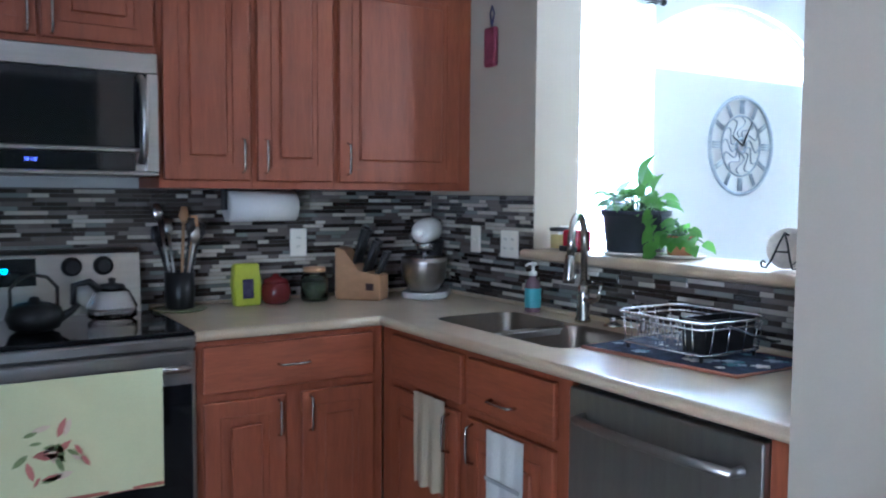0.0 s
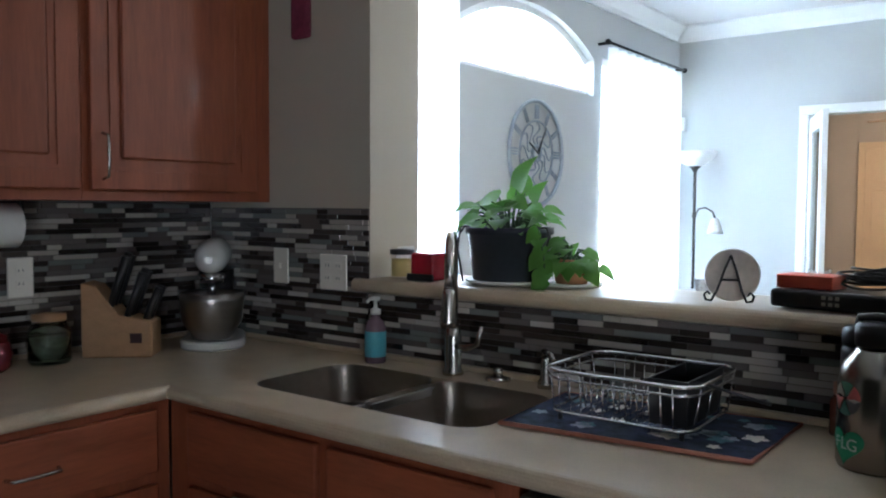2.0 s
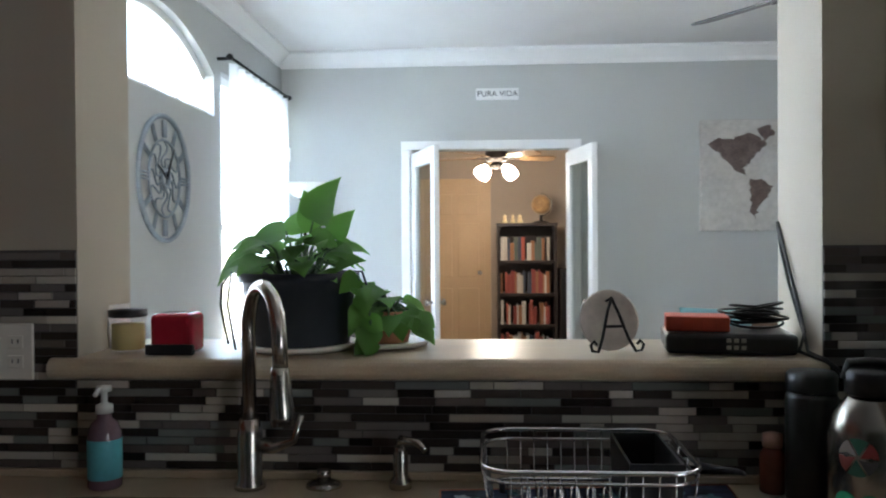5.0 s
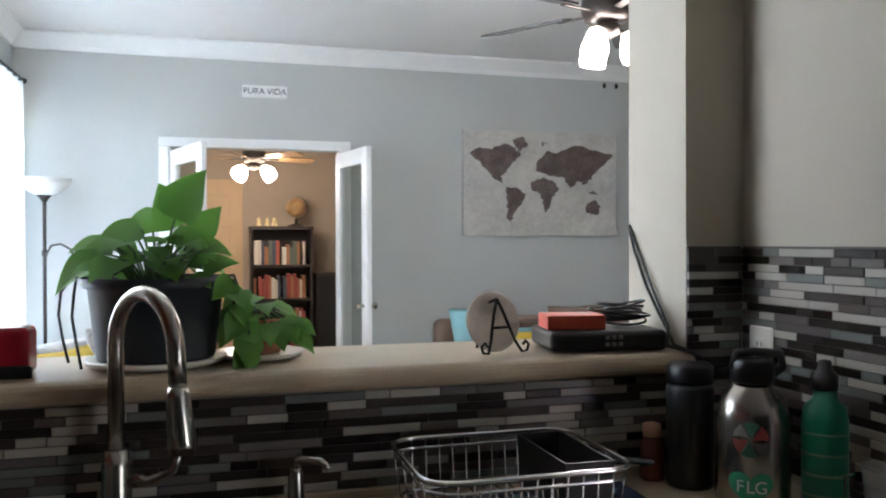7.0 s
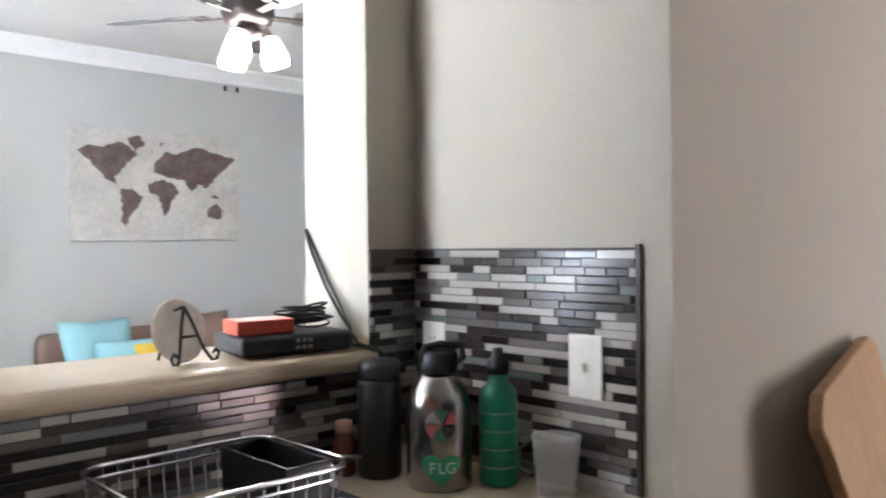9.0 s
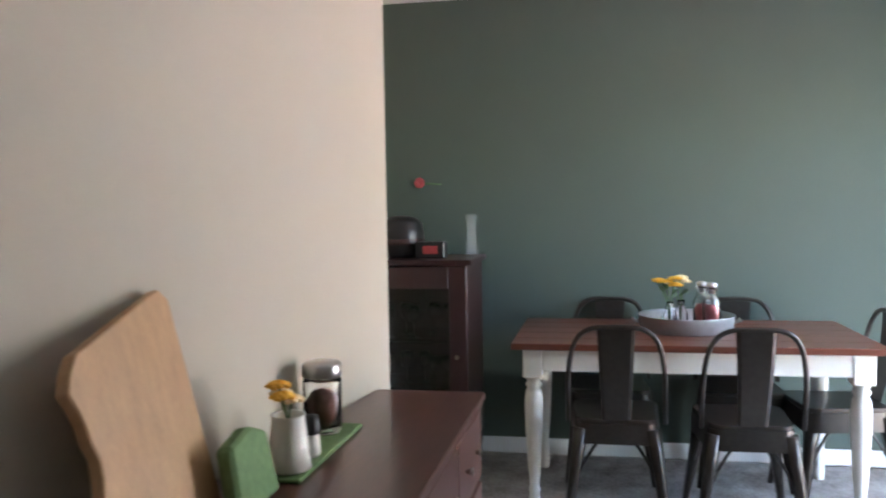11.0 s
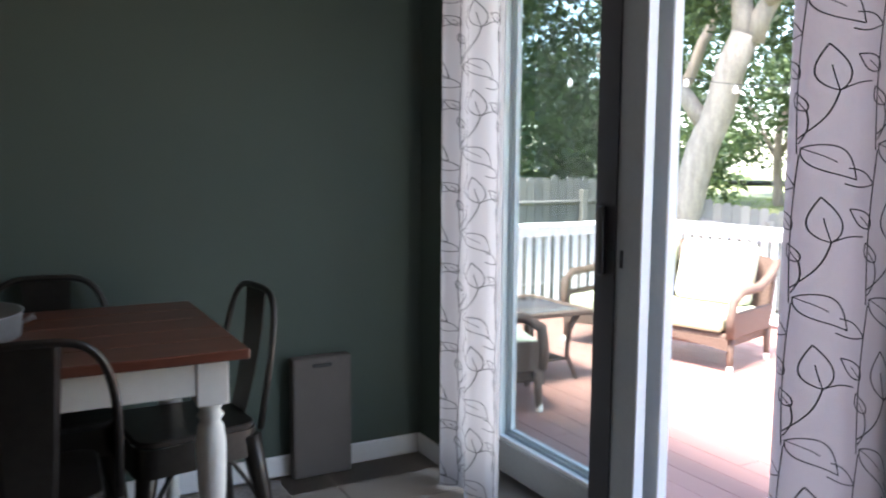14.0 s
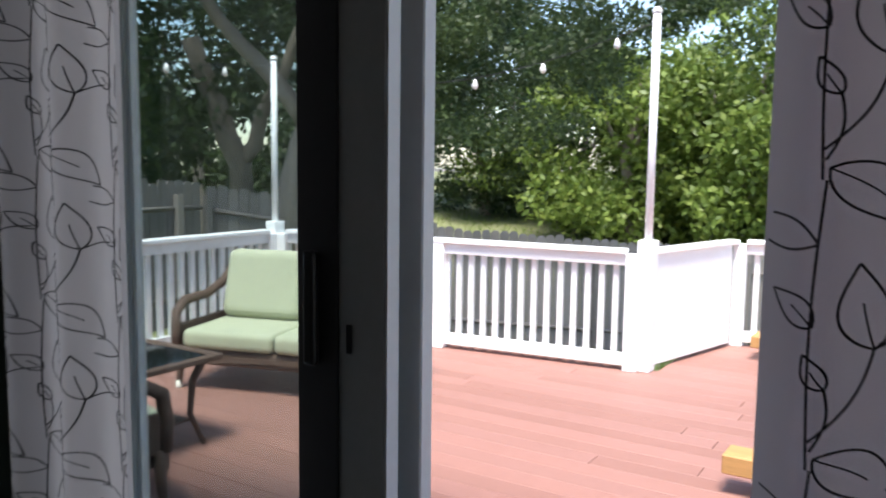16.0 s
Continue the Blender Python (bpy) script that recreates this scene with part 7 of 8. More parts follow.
# bottles at the corner
hb = thing("steel_water_bottle", (2.405, -0.245, 0.915), "large steel water bottle with stickers and black lid", "water bottle")
HX, HY = 2.405, -0.25
part("body", L(HX, HY, [(0.060, 0.916), (0.064, 0.925), (0.064, 1.07), (0.055, 1.105), (0.036, 1.128), (0.032, 1.135)], 32), mat("bottle_steel", (0.36, 0.33, 0.30), 0.25, 1.0, vary=0.06, grain=40, bump=0.02), hb)
part("lid", L(HX, HY, [(0.035, 1.1355), (0.038, 1.138), (0.038, 1.172), (0.032, 1.179), (0.001, 1.18)], 24), M_BLACK, hb)
part("lid_loop", T([(HX + 0.036, HY - 0.01, 1.15), (HX + 0.054, HY - 0.012, 1.16), (HX + 0.05, HY - 0.012, 1.185), (HX + 0.0, HY - 0.004, 1.19), (HX - 0.03, HY + 0.004, 1.187), (HX - 0.036, HY + 0.008, 1.16)], 0.008, 8), M_BLACK, hb)
DIRX, DIRY = -0.64, -0.77


def on_bottle(a, z, r=0.0645):
    """Place on the bottle at arc distance a from the side that faces the sink."""
    t0 = math.atan2(DIRY, DIRX) + a / 0.064
    return (HX + r * math.cos(t0), HY + r * math.sin(t0), z)


def sticker(outline, material, r, label):
    b = bmesh.new()
    ca = sum(p[0] for p in outline) / len(outline)
    cz = sum(p[1] for p in outline) / len(outline)
    rings = [[b.verts.new(on_bottle(ca + (p[0] - ca) * k / 6, cz + (p[1] - cz) * k / 6, r)) for p in outline] for k in range(1, 7)]
    b.faces.new(rings[0])
    for p, q in zip(rings, rings[1:]):
        for i in range(len(p)):
            b.faces.new((p[i], p[(i + 1) % len(p)], q[(i + 1) % len(p)], q[i]))
    return part("sticker", b, material, hb, label)


HEART = [(0.038 * (math.sin(t) ** 3), 0.962 + 0.0022 * (13 * math.cos(t) - 5 * math.cos(2 * t) - 2 * math.cos(3 * t) - math.cos(4 * t))) for t in [6.283 * i / 36 for i in range(36)]]
sticker(HEART, mat("green_heart_sticker", (0.03, 0.30, 0.15), 0.4, vary=0.1), 0.0648, "green heart sticker lettered FLG")
M_LETTER = mat("white_letters", (0.72, 0.74, 0.70), 0.5, bump=0.0)
for ch, a in (("F", -0.017), ("L", 0.0), ("G", 0.017)):
    t0 = math.atan2(DIRY, DIRX) + a / 0.064
    words(ch, 0.03, on_bottle(a, 0.963, 0.0655), (90, 0, math.degrees(t0) + 90), M_LETTER, "letter", hb, 0.0002)
for k, col in enumerate(((0.45, 0.08, 0.07), (0.06, 0.20, 0.13), (0.35, 0.32, 0.28), (0.40, 0.10, 0.08), (0.05, 0.16, 0.12), (0.10, 0.10, 0.10))):
    a0, a1 = 6.283 * k / 6, 6.283 * (k + 0.9) / 6
    sticker([(0.004 * math.cos(a0), 1.045 + 0.004 * math.sin(a0))] + [(0.03 * math.cos(a0 + (a1 - a0) * i / 6), 1.045 + 0.03 * math.sin(a0 + (a1 - a0) * i / 6)) for i in range(7)], mat("round_sticker_wedge", col, 0.5), 0.0648, "part of a round striped sticker")
gb2 = thing("green_water_bottle", (2.495, -0.325, 0.915), "teal green plastic water bottle with black cap", "water bottle")
GX, GY = 2.495, -0.325
M_GREENP = mat("teal_green_plastic", (0.010, 0.28, 0.16), 0.3, vary=0.15, trans=0.25)
part("body", L(GX, GY, [(0.036, 0.916), (0.038, 0.922), (0.038, 1.075), (0.034, 1.10), (0.020, 1.115), (0.019, 1.13)], 24), M_GREENP, gb2)
part("cap", L(GX, GY, [(0.022, 1.131), (0.022, 1.155), (0.012, 1.165), (0.010, 1.18), (0.001, 1.182)], 16), M_BLACK, gb2)
for z in (0.95, 0.985, 1.02, 1.055):
    part("print_bar", L(GX, GY, [(0.0382, z), (0.0384, z + 0.0005), (0.0384, z + 0.004), (0.0382, z + 0.0045)], 24), mat("pale_green_print", (0.20, 0.42, 0.30), 0.5), gb2)
bbt = thing("black_tumbler", (2.345, -0.13, 0.915), "matte black insulated flask with a flat lid", "flask")
part("body", L(2.365, -0.115, [(0.042, 0.916), (0.045, 0.925), (0.045, 1.105), (0.040, 1.115)], 28), M_BLACK, bbt)
part("lid", L(2.365, -0.115, [(0.043, 1.116), (0.044, 1.12), (0.044, 1.145), (0.038, 1.152), (0.001, 1.153)], 24), M_BLACK, bbt)
spb = thing("spice_bottle", (2.315, -0.06, 0.915), "small amber bottle with an orange cap", "bottle")
part("bottle", L(2.315, -0.06, [(0.022, 0.916), (0.024, 0.92), (0.024, 0.985), (0.016, 1.0)], 16), mat("amber_sauce", (0.18, 0.05, 0.03), 0.2, vary=0.2), spb)
part("cap", L(2.315, -0.06, [(0.018, 1.001), (0.018, 1.025), (0.001, 1.03)], 16), mat("peach_cap", (0.50, 0.26, 0.18), 0.5), spb)
cup = thing("plastic_cup", (2.515, -0.455, 0.915), "clear ribbed plastic measuring cup", "cup")
M_CUP = mat("milky_clear_plastic", (0.62, 0.62, 0.60), 0.15, vary=0.05, alpha=0.35, bump=0.0)
part("cup", L(2.512, -0.455, [(0.034, 0.916), (0.036, 0.918), (0.046, 1.02), (0.048, 1.022), (0.048, 1.026), (0.0445, 1.026), (0.034, 0.922), (0.001, 0.920)], 28), M_CUP, cup)
part("handle", T([(2.49, -0.415, 1.01), (2.475, -0.395, 1.0), (2.475, -0.395, 0.96), (2.49, -0.42, 0.95)], 0.004, 6), M_CLEARP, cup)

# ---------------------------------------------------------------- things on the bar ledge
ZB = 1.1575
M_POT = mat("dark_slate_pot", (0.022, 0.028, 0.035), 0.5, vary=0.2)
pp = thing("pothos_plant", (1.375, 0.14, ZB), "pothos in a dark pot trailing over the ledge", "plant")
part("saucer", L(1.375, 0.14, [(0.11, ZB), (0.125, ZB + 0.006), (0.13, ZB + 0.014), (0.122, ZB + 0.014), (0.001, ZB + 0.008)], 28), M_CERAMIC, pp)
part("pot", L(1.375, 0.14, [(0.104, ZB + 0.010), (0.108, ZB + 0.02), (0.122, ZB + 0.145), (0.130, ZB + 0.147), (0.130, ZB + 0.166), (0.122, ZB + 0.166), (0.116, ZB + 0.14), (0.001, ZB + 0.135)], 36), M_POT, pp)
for a, reach, foot in ((190, 0.165, 0.012), (206, 0.150, 0.004), (-12, 0.155, 0.11)):
    ca, sa = math.cos(radians(a)), math.sin(radians(a))
    drop = [(0.122, 0.166), (0.145, 0.168), (reach, 0.14), (reach + 0.004, 0.10), (reach - 0.004, 0.05), (reach - 0.012, foot)]
    part("hanger_wire", T([(1.375 + r * ca, 0.14 + r * sa, ZB + h) for r, h in drop if h >= foot], 0.0028, 6), M_BLACK, pp, "black hanging wire let down")
part("soil", L(1.375, 0.14, [(0.114, ZB + 0.136), (0.110, ZB + 0.148), (0.001, ZB + 0.152)], 20), mat("potting_soil", (0.03, 0.022, 0.016), 0.95, vary=0.4, grain=120, bump=0.8), pp)


def heart_leaf(base, direction, normal, size):
    """A folded heart-shaped leaf with a raised middle."""
    b = bmesh.new()
    d = Vector(direction).normalized()
    nn = (Vector(normal) - d * Vector(normal).dot(d)).normalized()
    s = d.cross(nn)
    mid, left, right = [], [], []
    for i in range(8):
        u = i / 7
        w = 0.46 * math.sin(math.pi * min(1, (u * 0.93 + 0.07)) ** 0.62) * (1 - 0.1 * u)
        droop = -0.22 * u * u
        c = Vector(base) + d * size * (u - (0.08 if 0 < u < 0.2 else 0)) + nn * size * droop
        mid.append(b.verts.new(c))
        left.append(b.verts.new(c + s * size * w + nn * size * 0.10 * math.sin(math.pi * u)))
        right.append(b.verts.new(c - s * size * w + nn * size * 0.10 * math.sin(math.pi * u)))
    for i in range(7):
        b.faces.new((mid[i], mid[i + 1], left[i + 1], left[i])).smooth = True
        b.faces.new((mid[i], right[i], right[i + 1], mid[i + 1])).smooth = True
    return b


rnd = random.Random(21)
PC = Vector((1.375, 0.14, ZB + 0.15))


def leaf_on_stem(root, tip, direction, facing_dir, size, owner):
    mid = Vector(root).lerp(Vector(tip), 0.55) + Vector((0, 0, 0.02))
    st = part("stem", T([root, mid, tip], 0.0024, 5), M_STEM, owner)
    part("leaf", heart_leaf(tip, direction, facing_dir, size), M_POTHOS, st)


for k in range(40):
    a = rnd.uniform(0, 6.28)
    ln = rnd.uniform(0.03, 0.115)
    tip = PC + Vector((math.cos(a) * ln, math.sin(a) * ln, rnd.uniform(0.015, 0.085)))
    leaf_on_stem(PC + Vector((0.4 * ln * math.cos(a), 0.4 * ln * math.sin(a), 0)), tip, (math.cos(a), math.sin(a), rnd.uniform(-0.4, 0.35)), (math.cos(a) * 0.35, math.sin(a) * 0.35 - 0.5, 1), rnd.uniform(0.045, 0.075), pp)
# the large upright and arching leaves
for tip, direction, facing_dir, size in (
    ((0.035, -0.02, 0.125), (0.45, 0.0, 1.0), (-0.6, -1, 0.2), 0.125),
    ((0.045, 0.01, 0.115), (-0.55, 0.1, 1.0), (-0.3, -1, 0.4), 0.105),
    ((0.075, 0.0, 0.09), (0.5, 0.0, 0.85), (-0.5, -1, 0.3), 0.085),
    ((0.03, -0.05, 0.095), (0.9, -0.2, -0.25), (0.1, -0.7, 1), 0.085),
    ((-0.025, -0.02, 0.105), (-0.95, -0.1, -0.25), (-0.3, -0.7, 1), 0.110),
    ((-0.09, -0.03, 0.060), (-0.85, -0.2, -0.55), (-0.6, -0.7, 0.8), 0.120),
    ((-0.06, -0.07, 0.05), (-0.5, -0.7, -0.3), (-0.2, -0.8, 0.9), 0.085),
    ((0.085, -0.03, 0.03), (0.9, -0.2, 0.30), (0.0, -0.7, 0.9), 0.075),
    ((0.02, -0.08, 0.04), (0.3, -0.9, -0.2), (0.1, -0.8, 0.9), 0.080),
    ((-0.01, 0.06, 0.10), (-0.2, 0.6, 0.7), (0, -0.9, 0.6), 0.10)):
    leaf_on_stem(PC + Vector((tip[0] * 0.3, tip[1] * 0.3, 0)), PC + Vector(tip), direction, facing_dir, size * 0.9, pp)
# a trailing shoot beside the pot
vine = [PC + Vector(v) for v in ((0.10, -0.04, 0.0), (0.14, -0.07, 0.01), (0.165, -0.085, -0.06), (0.17, -0.085, -0.12))]
trail = part("vine", T(vine, 0.003, 5), M_STEM, pp)
for k in range(7):
    p = vine[1].lerp(vine[-1], k / 6)
    part("leaf", heart_leaf(p, (rnd.uniform(-0.5, 0.8), rnd.uniform(-0.8, 0.0), rnd.uniform(-0.8, -0.2)), (0.2, -1.0, 0.5), rnd.uniform(0.045, 0.065)), M_POTHOS, trail)

# a second, smaller pothos
QC = Vector((1.565, 0.17, ZB))
sp2 = thing("small_pothos", QC, "small pothos in a terracotta pot on a white saucer", "plant")
part("saucer", L(QC.x, QC.y, [(0.055, ZB), (0.085, ZB + 0.004), (0.09, ZB + 0.014), (0.083, ZB + 0.014), (0.001, ZB + 0.007)], 24), M_CERAMIC, sp2)
part("pot", L(QC.x, QC.y, [(0.042, ZB + 0.009), (0.045, ZB + 0.015), (0.055, ZB + 0.065), (0.06, ZB + 0.066), (0.06, ZB + 0.08), (0.053, ZB + 0.08), (0.05, ZB + 0.065), (0.001, ZB + 0.063)], 24), mat("terracotta", (0.40, 0.18, 0.09), 0.85, vary=0.15), sp2, "small terracotta pot")
for k in range(38):
    a = rnd.uniform(0, 6.28) if k % 2 else rnd.uniform(3.4, 6.1)
    ln = rnd.uniform(0.02, 0.075)
    tip = QC + Vector((math.cos(a) * ln * 1.15, math.sin(a) * ln, 0.150 - 1.35 * ln + rnd.uniform(-0.02, 0.02)))
    leaf_on_stem(QC + Vector((0, 0, 0.066)), tip, (math.cos(a), math.sin(a) - 0.2, rnd.uniform(-0.9, -0.1)), (math.cos(a) * 0.3, math.sin(a) * 0.3 - 0.6, 1), rnd.uniform(0.040, 0.066), sp2)

cn = thing("red_candle", (1.13, 0.07, ZB), "red lidded candle tin on the ledge", "candle")
M_REDL = mat("bright_red_lacquer", (0.42, 0.018, 0.035), 0.25, vary=0.12)
part("tin", B(1.085, 0.03, ZB, 1.175, 0.11, ZB + 0.085, bevel=0.012, seg=3), M_REDL, cn)
part("dark_base", B(1.078, 0.022, ZB, 1.182, 0.029, ZB + 0.022, bevel=0.003), M_BLACK, cn)
jc = thing("jar_candle", (1.02, 0.08, ZB), "glass jar candle of pale yellow wax", "candle")
part("glass", L(1.02, 0.075, [(0.036, ZB), (0.038, ZB + 0.005), (0.038, ZB + 0.075), (0.035, ZB + 0.075), (0.035, ZB + 0.006), (0.001, ZB + 0.006)], 24), M_THIN, jc)
part("wax", L(1.02, 0.075, [(0.033, ZB + 0.007), (0.034, ZB + 0.008), (0.034, ZB + 0.06), (0.001, ZB + 0.061)], 20), mat("pale_wax", (0.55, 0.46, 0.14), 0.6), jc)
part("lid", L(1.02, 0.075, [(0.039, ZB + 0.0755), (0.040, ZB + 0.077), (0.040, ZB + 0.09), (0.001, ZB + 0.093)], 24), M_BLACK, jc)
cd = solo("white_card", shift(B(-0.035, -0.002, 0, 0.035, 0.002, 0.095), pose(0.965, 0.16, ZB, -6, 0, 75)), M_WHITEP, "small white card leaning at the jamb", "card")

# plate on a wrought iron stand
ps = thing("plate_stand", (2.036, 0.10, ZB), "stone plate on a black wrought iron stand", "plate")
plt = bmesh.new()
lathe(plt, 0, 0, [(0.001, -0.004), (0.045, -0.004), (0.062, 0.002), (0.064, 0.004), (0.06, 0.006), (0.045, 0.001), (0.001, 0.001)], 36)
mp2 = Matrix.Translation((2.036, 0.10, ZB + 0.064)) @ Matrix.Rotation(radians(12), 4, "Z") @ Matrix.Rotation(radians(78), 4, "X")
part("plate", shift(plt, mp2), mat("stone_plate", (0.58, 0.52, 0.45), 0.55, vary=0.2, scale=18, grain=60), ps)
mp3 = Matrix.Translation((2.036, 0.09, ZB)) @ Matrix.Rotation(radians(12), 4, "Z")
for s in (-1, 1):
    part("leg", shift(T([(0.0, -0.012, 0.112), (s * 0.012, -0.02, 0.082), (s * 0.028, -0.035, 0.03), (s * 0.04, -0.045, 0.006), (s * 0.052, -0.045, 0.008), (s * 0.056, -0.045, 0.02), (s * 0.048, -0.045, 0.028), (s * 0.042, -0.045, 0.02)], 0.0032, 6), mp3), M_IRON, ps)
part("cross_bar", shift(T([(-0.02, -0.026, 0.055), (0.02, -0.026, 0.055)], 0.003, 6), mp3), M_IRON, ps)
part("back_leg", shift(T([(0.0, -0.012, 0.112), (0.0, 0.03, 0.10), (0.0, 0.07, 0.003)], 0.003, 6), mp3), M_IRON, ps)

# modem and router pile
rt = thing("set_top_box", (2.27, 0.10, ZB), "flat black network box on the ledge", "router")
mr = Matrix.Translation((2.275, 0.10, ZB)) @ Matrix.Rotation(radians(-8), 4, "Z")
part("case", shift(B(-0.125, -0.085, 0.004, 0.125, 0.085, 0.045, bevel=0.01, seg=3), mr), M_BLACK, rt)
for i in range(3):
    for j in range(2):
        part("button", shift(B(-0.01 + i * 0.014, -0.0865, 0.014 + j * 0.014, -0.001 + i * 0.014, -0.0845, 0.022 + j * 0.014, bevel=0.0008), mr), mat("grey_button", (0.25, 0.24, 0.20), 0.5), rt)
rbx = solo("red_box", shift(B(-0.062, -0.045, 0, 0.062, 0.045, 0.030, bevel=0.002), pose(2.215, 0.10, ZB + 0.0455, 0, 0, -10)), mat("orange_red_card", (0.60, 0.09, 0.045), 0.5, vary=0.12), "orange-red cardboard box on the black box", "box")
cbk = thing("cable_coil", (2.34, 0.12, ZB + 0.046), "coil of black cables on the network box", "cables")
rnd = random.Random(6)
for k in range(11):
    r, tlt = rnd.uniform(0.035, 0.062), rnd.uniform(-0.5, 0.5)
    cx, cy = 2.335 + rnd.uniform(-0.015, 0.015), 0.11 + rnd.uniform(-0.015, 0.015)
    part("cable", T([(cx + r * math.cos(a), cy + r * 0.7 * math.sin(a), ZB + 0.052 + 0.0032 * k + abs(tlt) * r * 0.5 * (1 + math.sin(a + 2.3 * k))) for a in [6.283 * i / 22 for i in range(22)]], 0.0028, 6, True), M_BLACK, cbk)
for k in range(2):
    o = 0.016 * k
    part("lead", T([(2.427, 0.236 - o * 0.2, 1.425), (2.424, 0.205 - o, 1.365 + o * 0.4), (2.422, 0.15 - o, 1.29 + o * 0.6), (2.418, 0.09 - o * 0.5, 1.232 + o * 0.7), (2.412, 0.04, 1.195 + o * 0.5), (2.405 - o, 0.005, ZB + 0.012), (2.42, -0.04, ZB + 0.004 - o * 0.2), (2.47, -0.055, 1.12), (2.535, -0.07, 1.14 - o)], 0.0036, 7), M_BLACK, cbk)
# small dark thing on the pillar wall by the cabinet
cp = thing("pillar_ornament", (0.66, -0.02, 1.95), "dark red and blue ornament hung on the wall", "ornament")
part("bag", B(0.62, -0.03, 1.93, 0.70, -0.002, 2.10, bevel=0.012, seg=2), mat("dark_red_cloth", (0.20, 0.03, 0.06), 0.8, vary=0.4), cp)
part("loop", T([(0.66, -0.012, 2.10), (0.645, -0.012, 2.16), (0.66, -0.012, 2.19), (0.675, -0.012, 2.16), (0.66, -0.012, 2.10)], 0.004, 6), mat("navy_cord", (0.03, 0.04, 0.12), 0.8), cp)

# ---------------------------------------------------------------- fence and trees
fence = thing("garden_fence", (11.5, -9, -0.7), "weathered grey wooden privacy fence", "fence")
pk = [bmesh.new() for _ in range(3)]
PICKETS = []
for n, b in enumerate(pk):
    h = 1.80 - 0.02 * n
    prism(b, [(-0.068, 0), (0.068, 0), (0.068, h - 0.04), (0.04, h), (-0.04, h), (-0.068, h - 0.04)], "y", -0.009, 0.009)
    PICKETS.append(mesh_of("picket", b, M_FENCE))
rnd = random.Random(12)
for (ax, ay, az), (bx_, by_, bz) in (((11.3, -4.5, -0.70), (12.05, -9.7, -0.75)), ((12.05, -9.8, -0.78), (10.6, -13.2, -1.44)), ((10.6, -13.2, -1.46), (4.0, -18.0, -2.08))):
    d = Vector((bx_ - ax, by_ - ay, 0))
    n = int(d.length / 0.142)
    ang = math.atan2(d.y, d.x)
    for i in range(n):
        u = (i + 0.5) / n
        piece("picket", PICKETS[rnd.randrange(3)], (ax + d.x * u, ay + d.y * u, az + (bz - az) * u + rnd.uniform(-0.015, 0.015)), fence, ang)
    for h in (0.35, 1.45):
        rl = bmesh.new()
        off = Vector((-d.y, d.x, 0)).normalized() * (-0.03)
        if (Vector((5, -6, 0)) - Vector((ax, ay, 0))).dot(off) < 0:
            off = -off
        sweep(rl, [Vector((ax, ay, az + h)) + off, Vector((bx_, by_, bz + h)) + off], 0.03, 4)
        part("rail", rl, M_FENCE, fence)
    for i in range(int(d.length / 2.4) + 1):
        u = min(1, i * 2.4 / d.length)
        p = Vector((ax + d.x * u, ay + d.y * u, az + (bz - az) * u)) + off * 2.2
        part("post", B(p.x - 0.045, p.y - 0.045, p.z, p.x + 0.045, p.y + 0.045, p.z + 1.62, bevel=0.004), M_FENCE, fence)


def crown_mesh(clumps, count, size, rng):
    """Many small leaf blades, gathered in clumps."""
    wts = np.array([c[3] ** 2 for c in clumps])
    pick = rng.choice(len(clumps), count, p=wts / wts.sum())
    cen = np.array([c[:3] for c in clumps])[pick]
    rad = np.array([c[3] for c in clumps])[pick][:, None]
    v = rng.normal(size=(count, 3))
    v /= np.linalg.norm(v, axis=1)[:, None]
    r = rng.uniform(0.25, 1.0, (count, 1)) ** 0.6
    pos = cen + v * rad * r * np.array([1, 1, 0.62])
    a = rng.normal(size=(count, 3))
    a[:, 2] -= 0.3
    a /= np.linalg.norm(a, axis=1)[:, None]
    b = np.cross(a, rng.normal(size=(count, 3)))
    b /= np.linalg.norm(b, axis=1)[:, None]
    s = size * rng.uniform(0.6, 1.25, (count, 1))
    verts = np.stack([pos, pos + a * s * 0.5 + b * s * 0.26, pos + a * s, pos + a * s * 0.5 - b * s * 0.26], 1).reshape(-1, 3)
    faces = np.arange(count * 4).reshape(-1, 4)
    me = bpy.data.meshes.new("crown")
    me.from_pydata(verts.tolist(), [], faces.tolist())
    return me


def tree(base, limbs, clumps, count, size, leaf, label, seed):
    rng = np.random.default_rng(seed)
    t = thing("tree", base, label, "tree", "garden trees")
    for k, (pts, r0, r1) in enumerate(limbs):
        n = len(pts)
        fine = []
        for i in range(n - 1):
            p, q = Vector(pts[i]), Vector(pts[i + 1])
            for j in range(4):
                w = p.lerp(q, j / 4)
                fine.append(w + Vector(rng.normal(size=3)) * 0.03 * (k > 0 or i > 0))
        fine.append(Vector(pts[-1]))
        m = len(fine)
        part("trunk" if k == 0 else "limb", T(fine, [r0 + (r1 - r0) * i / (m - 1) for i in range(m)], 12), M_BARK, t)
    me = crown_mesh(clumps, count, size, rng)
    me.transform(Matrix.Translation(-Vector(base)))
    me.materials.append(leaf)
    cr = new("crown", me)
    cr.parent = t
    return t


def blob_clumps(cx, cy, z0, z1, r, n, cr, seed):
    rng = np.random.default_rng(seed)
    out = []
    for _ in range(n):
        a, q = rng.uniform(0, 6.283), r * rng.uniform(0.1, 1.0) ** 0.5
        z = rng.uniform(z0, z1)
        q *= 1 - 0.5 * ((z - (z0 + z1) / 2) / (z1 - z0) * 1.6) ** 2
        out.append((cx + q * math.cos(a), cy + q * math.sin(a), z, cr * rng.uniform(0.6, 1.3)))
    return out


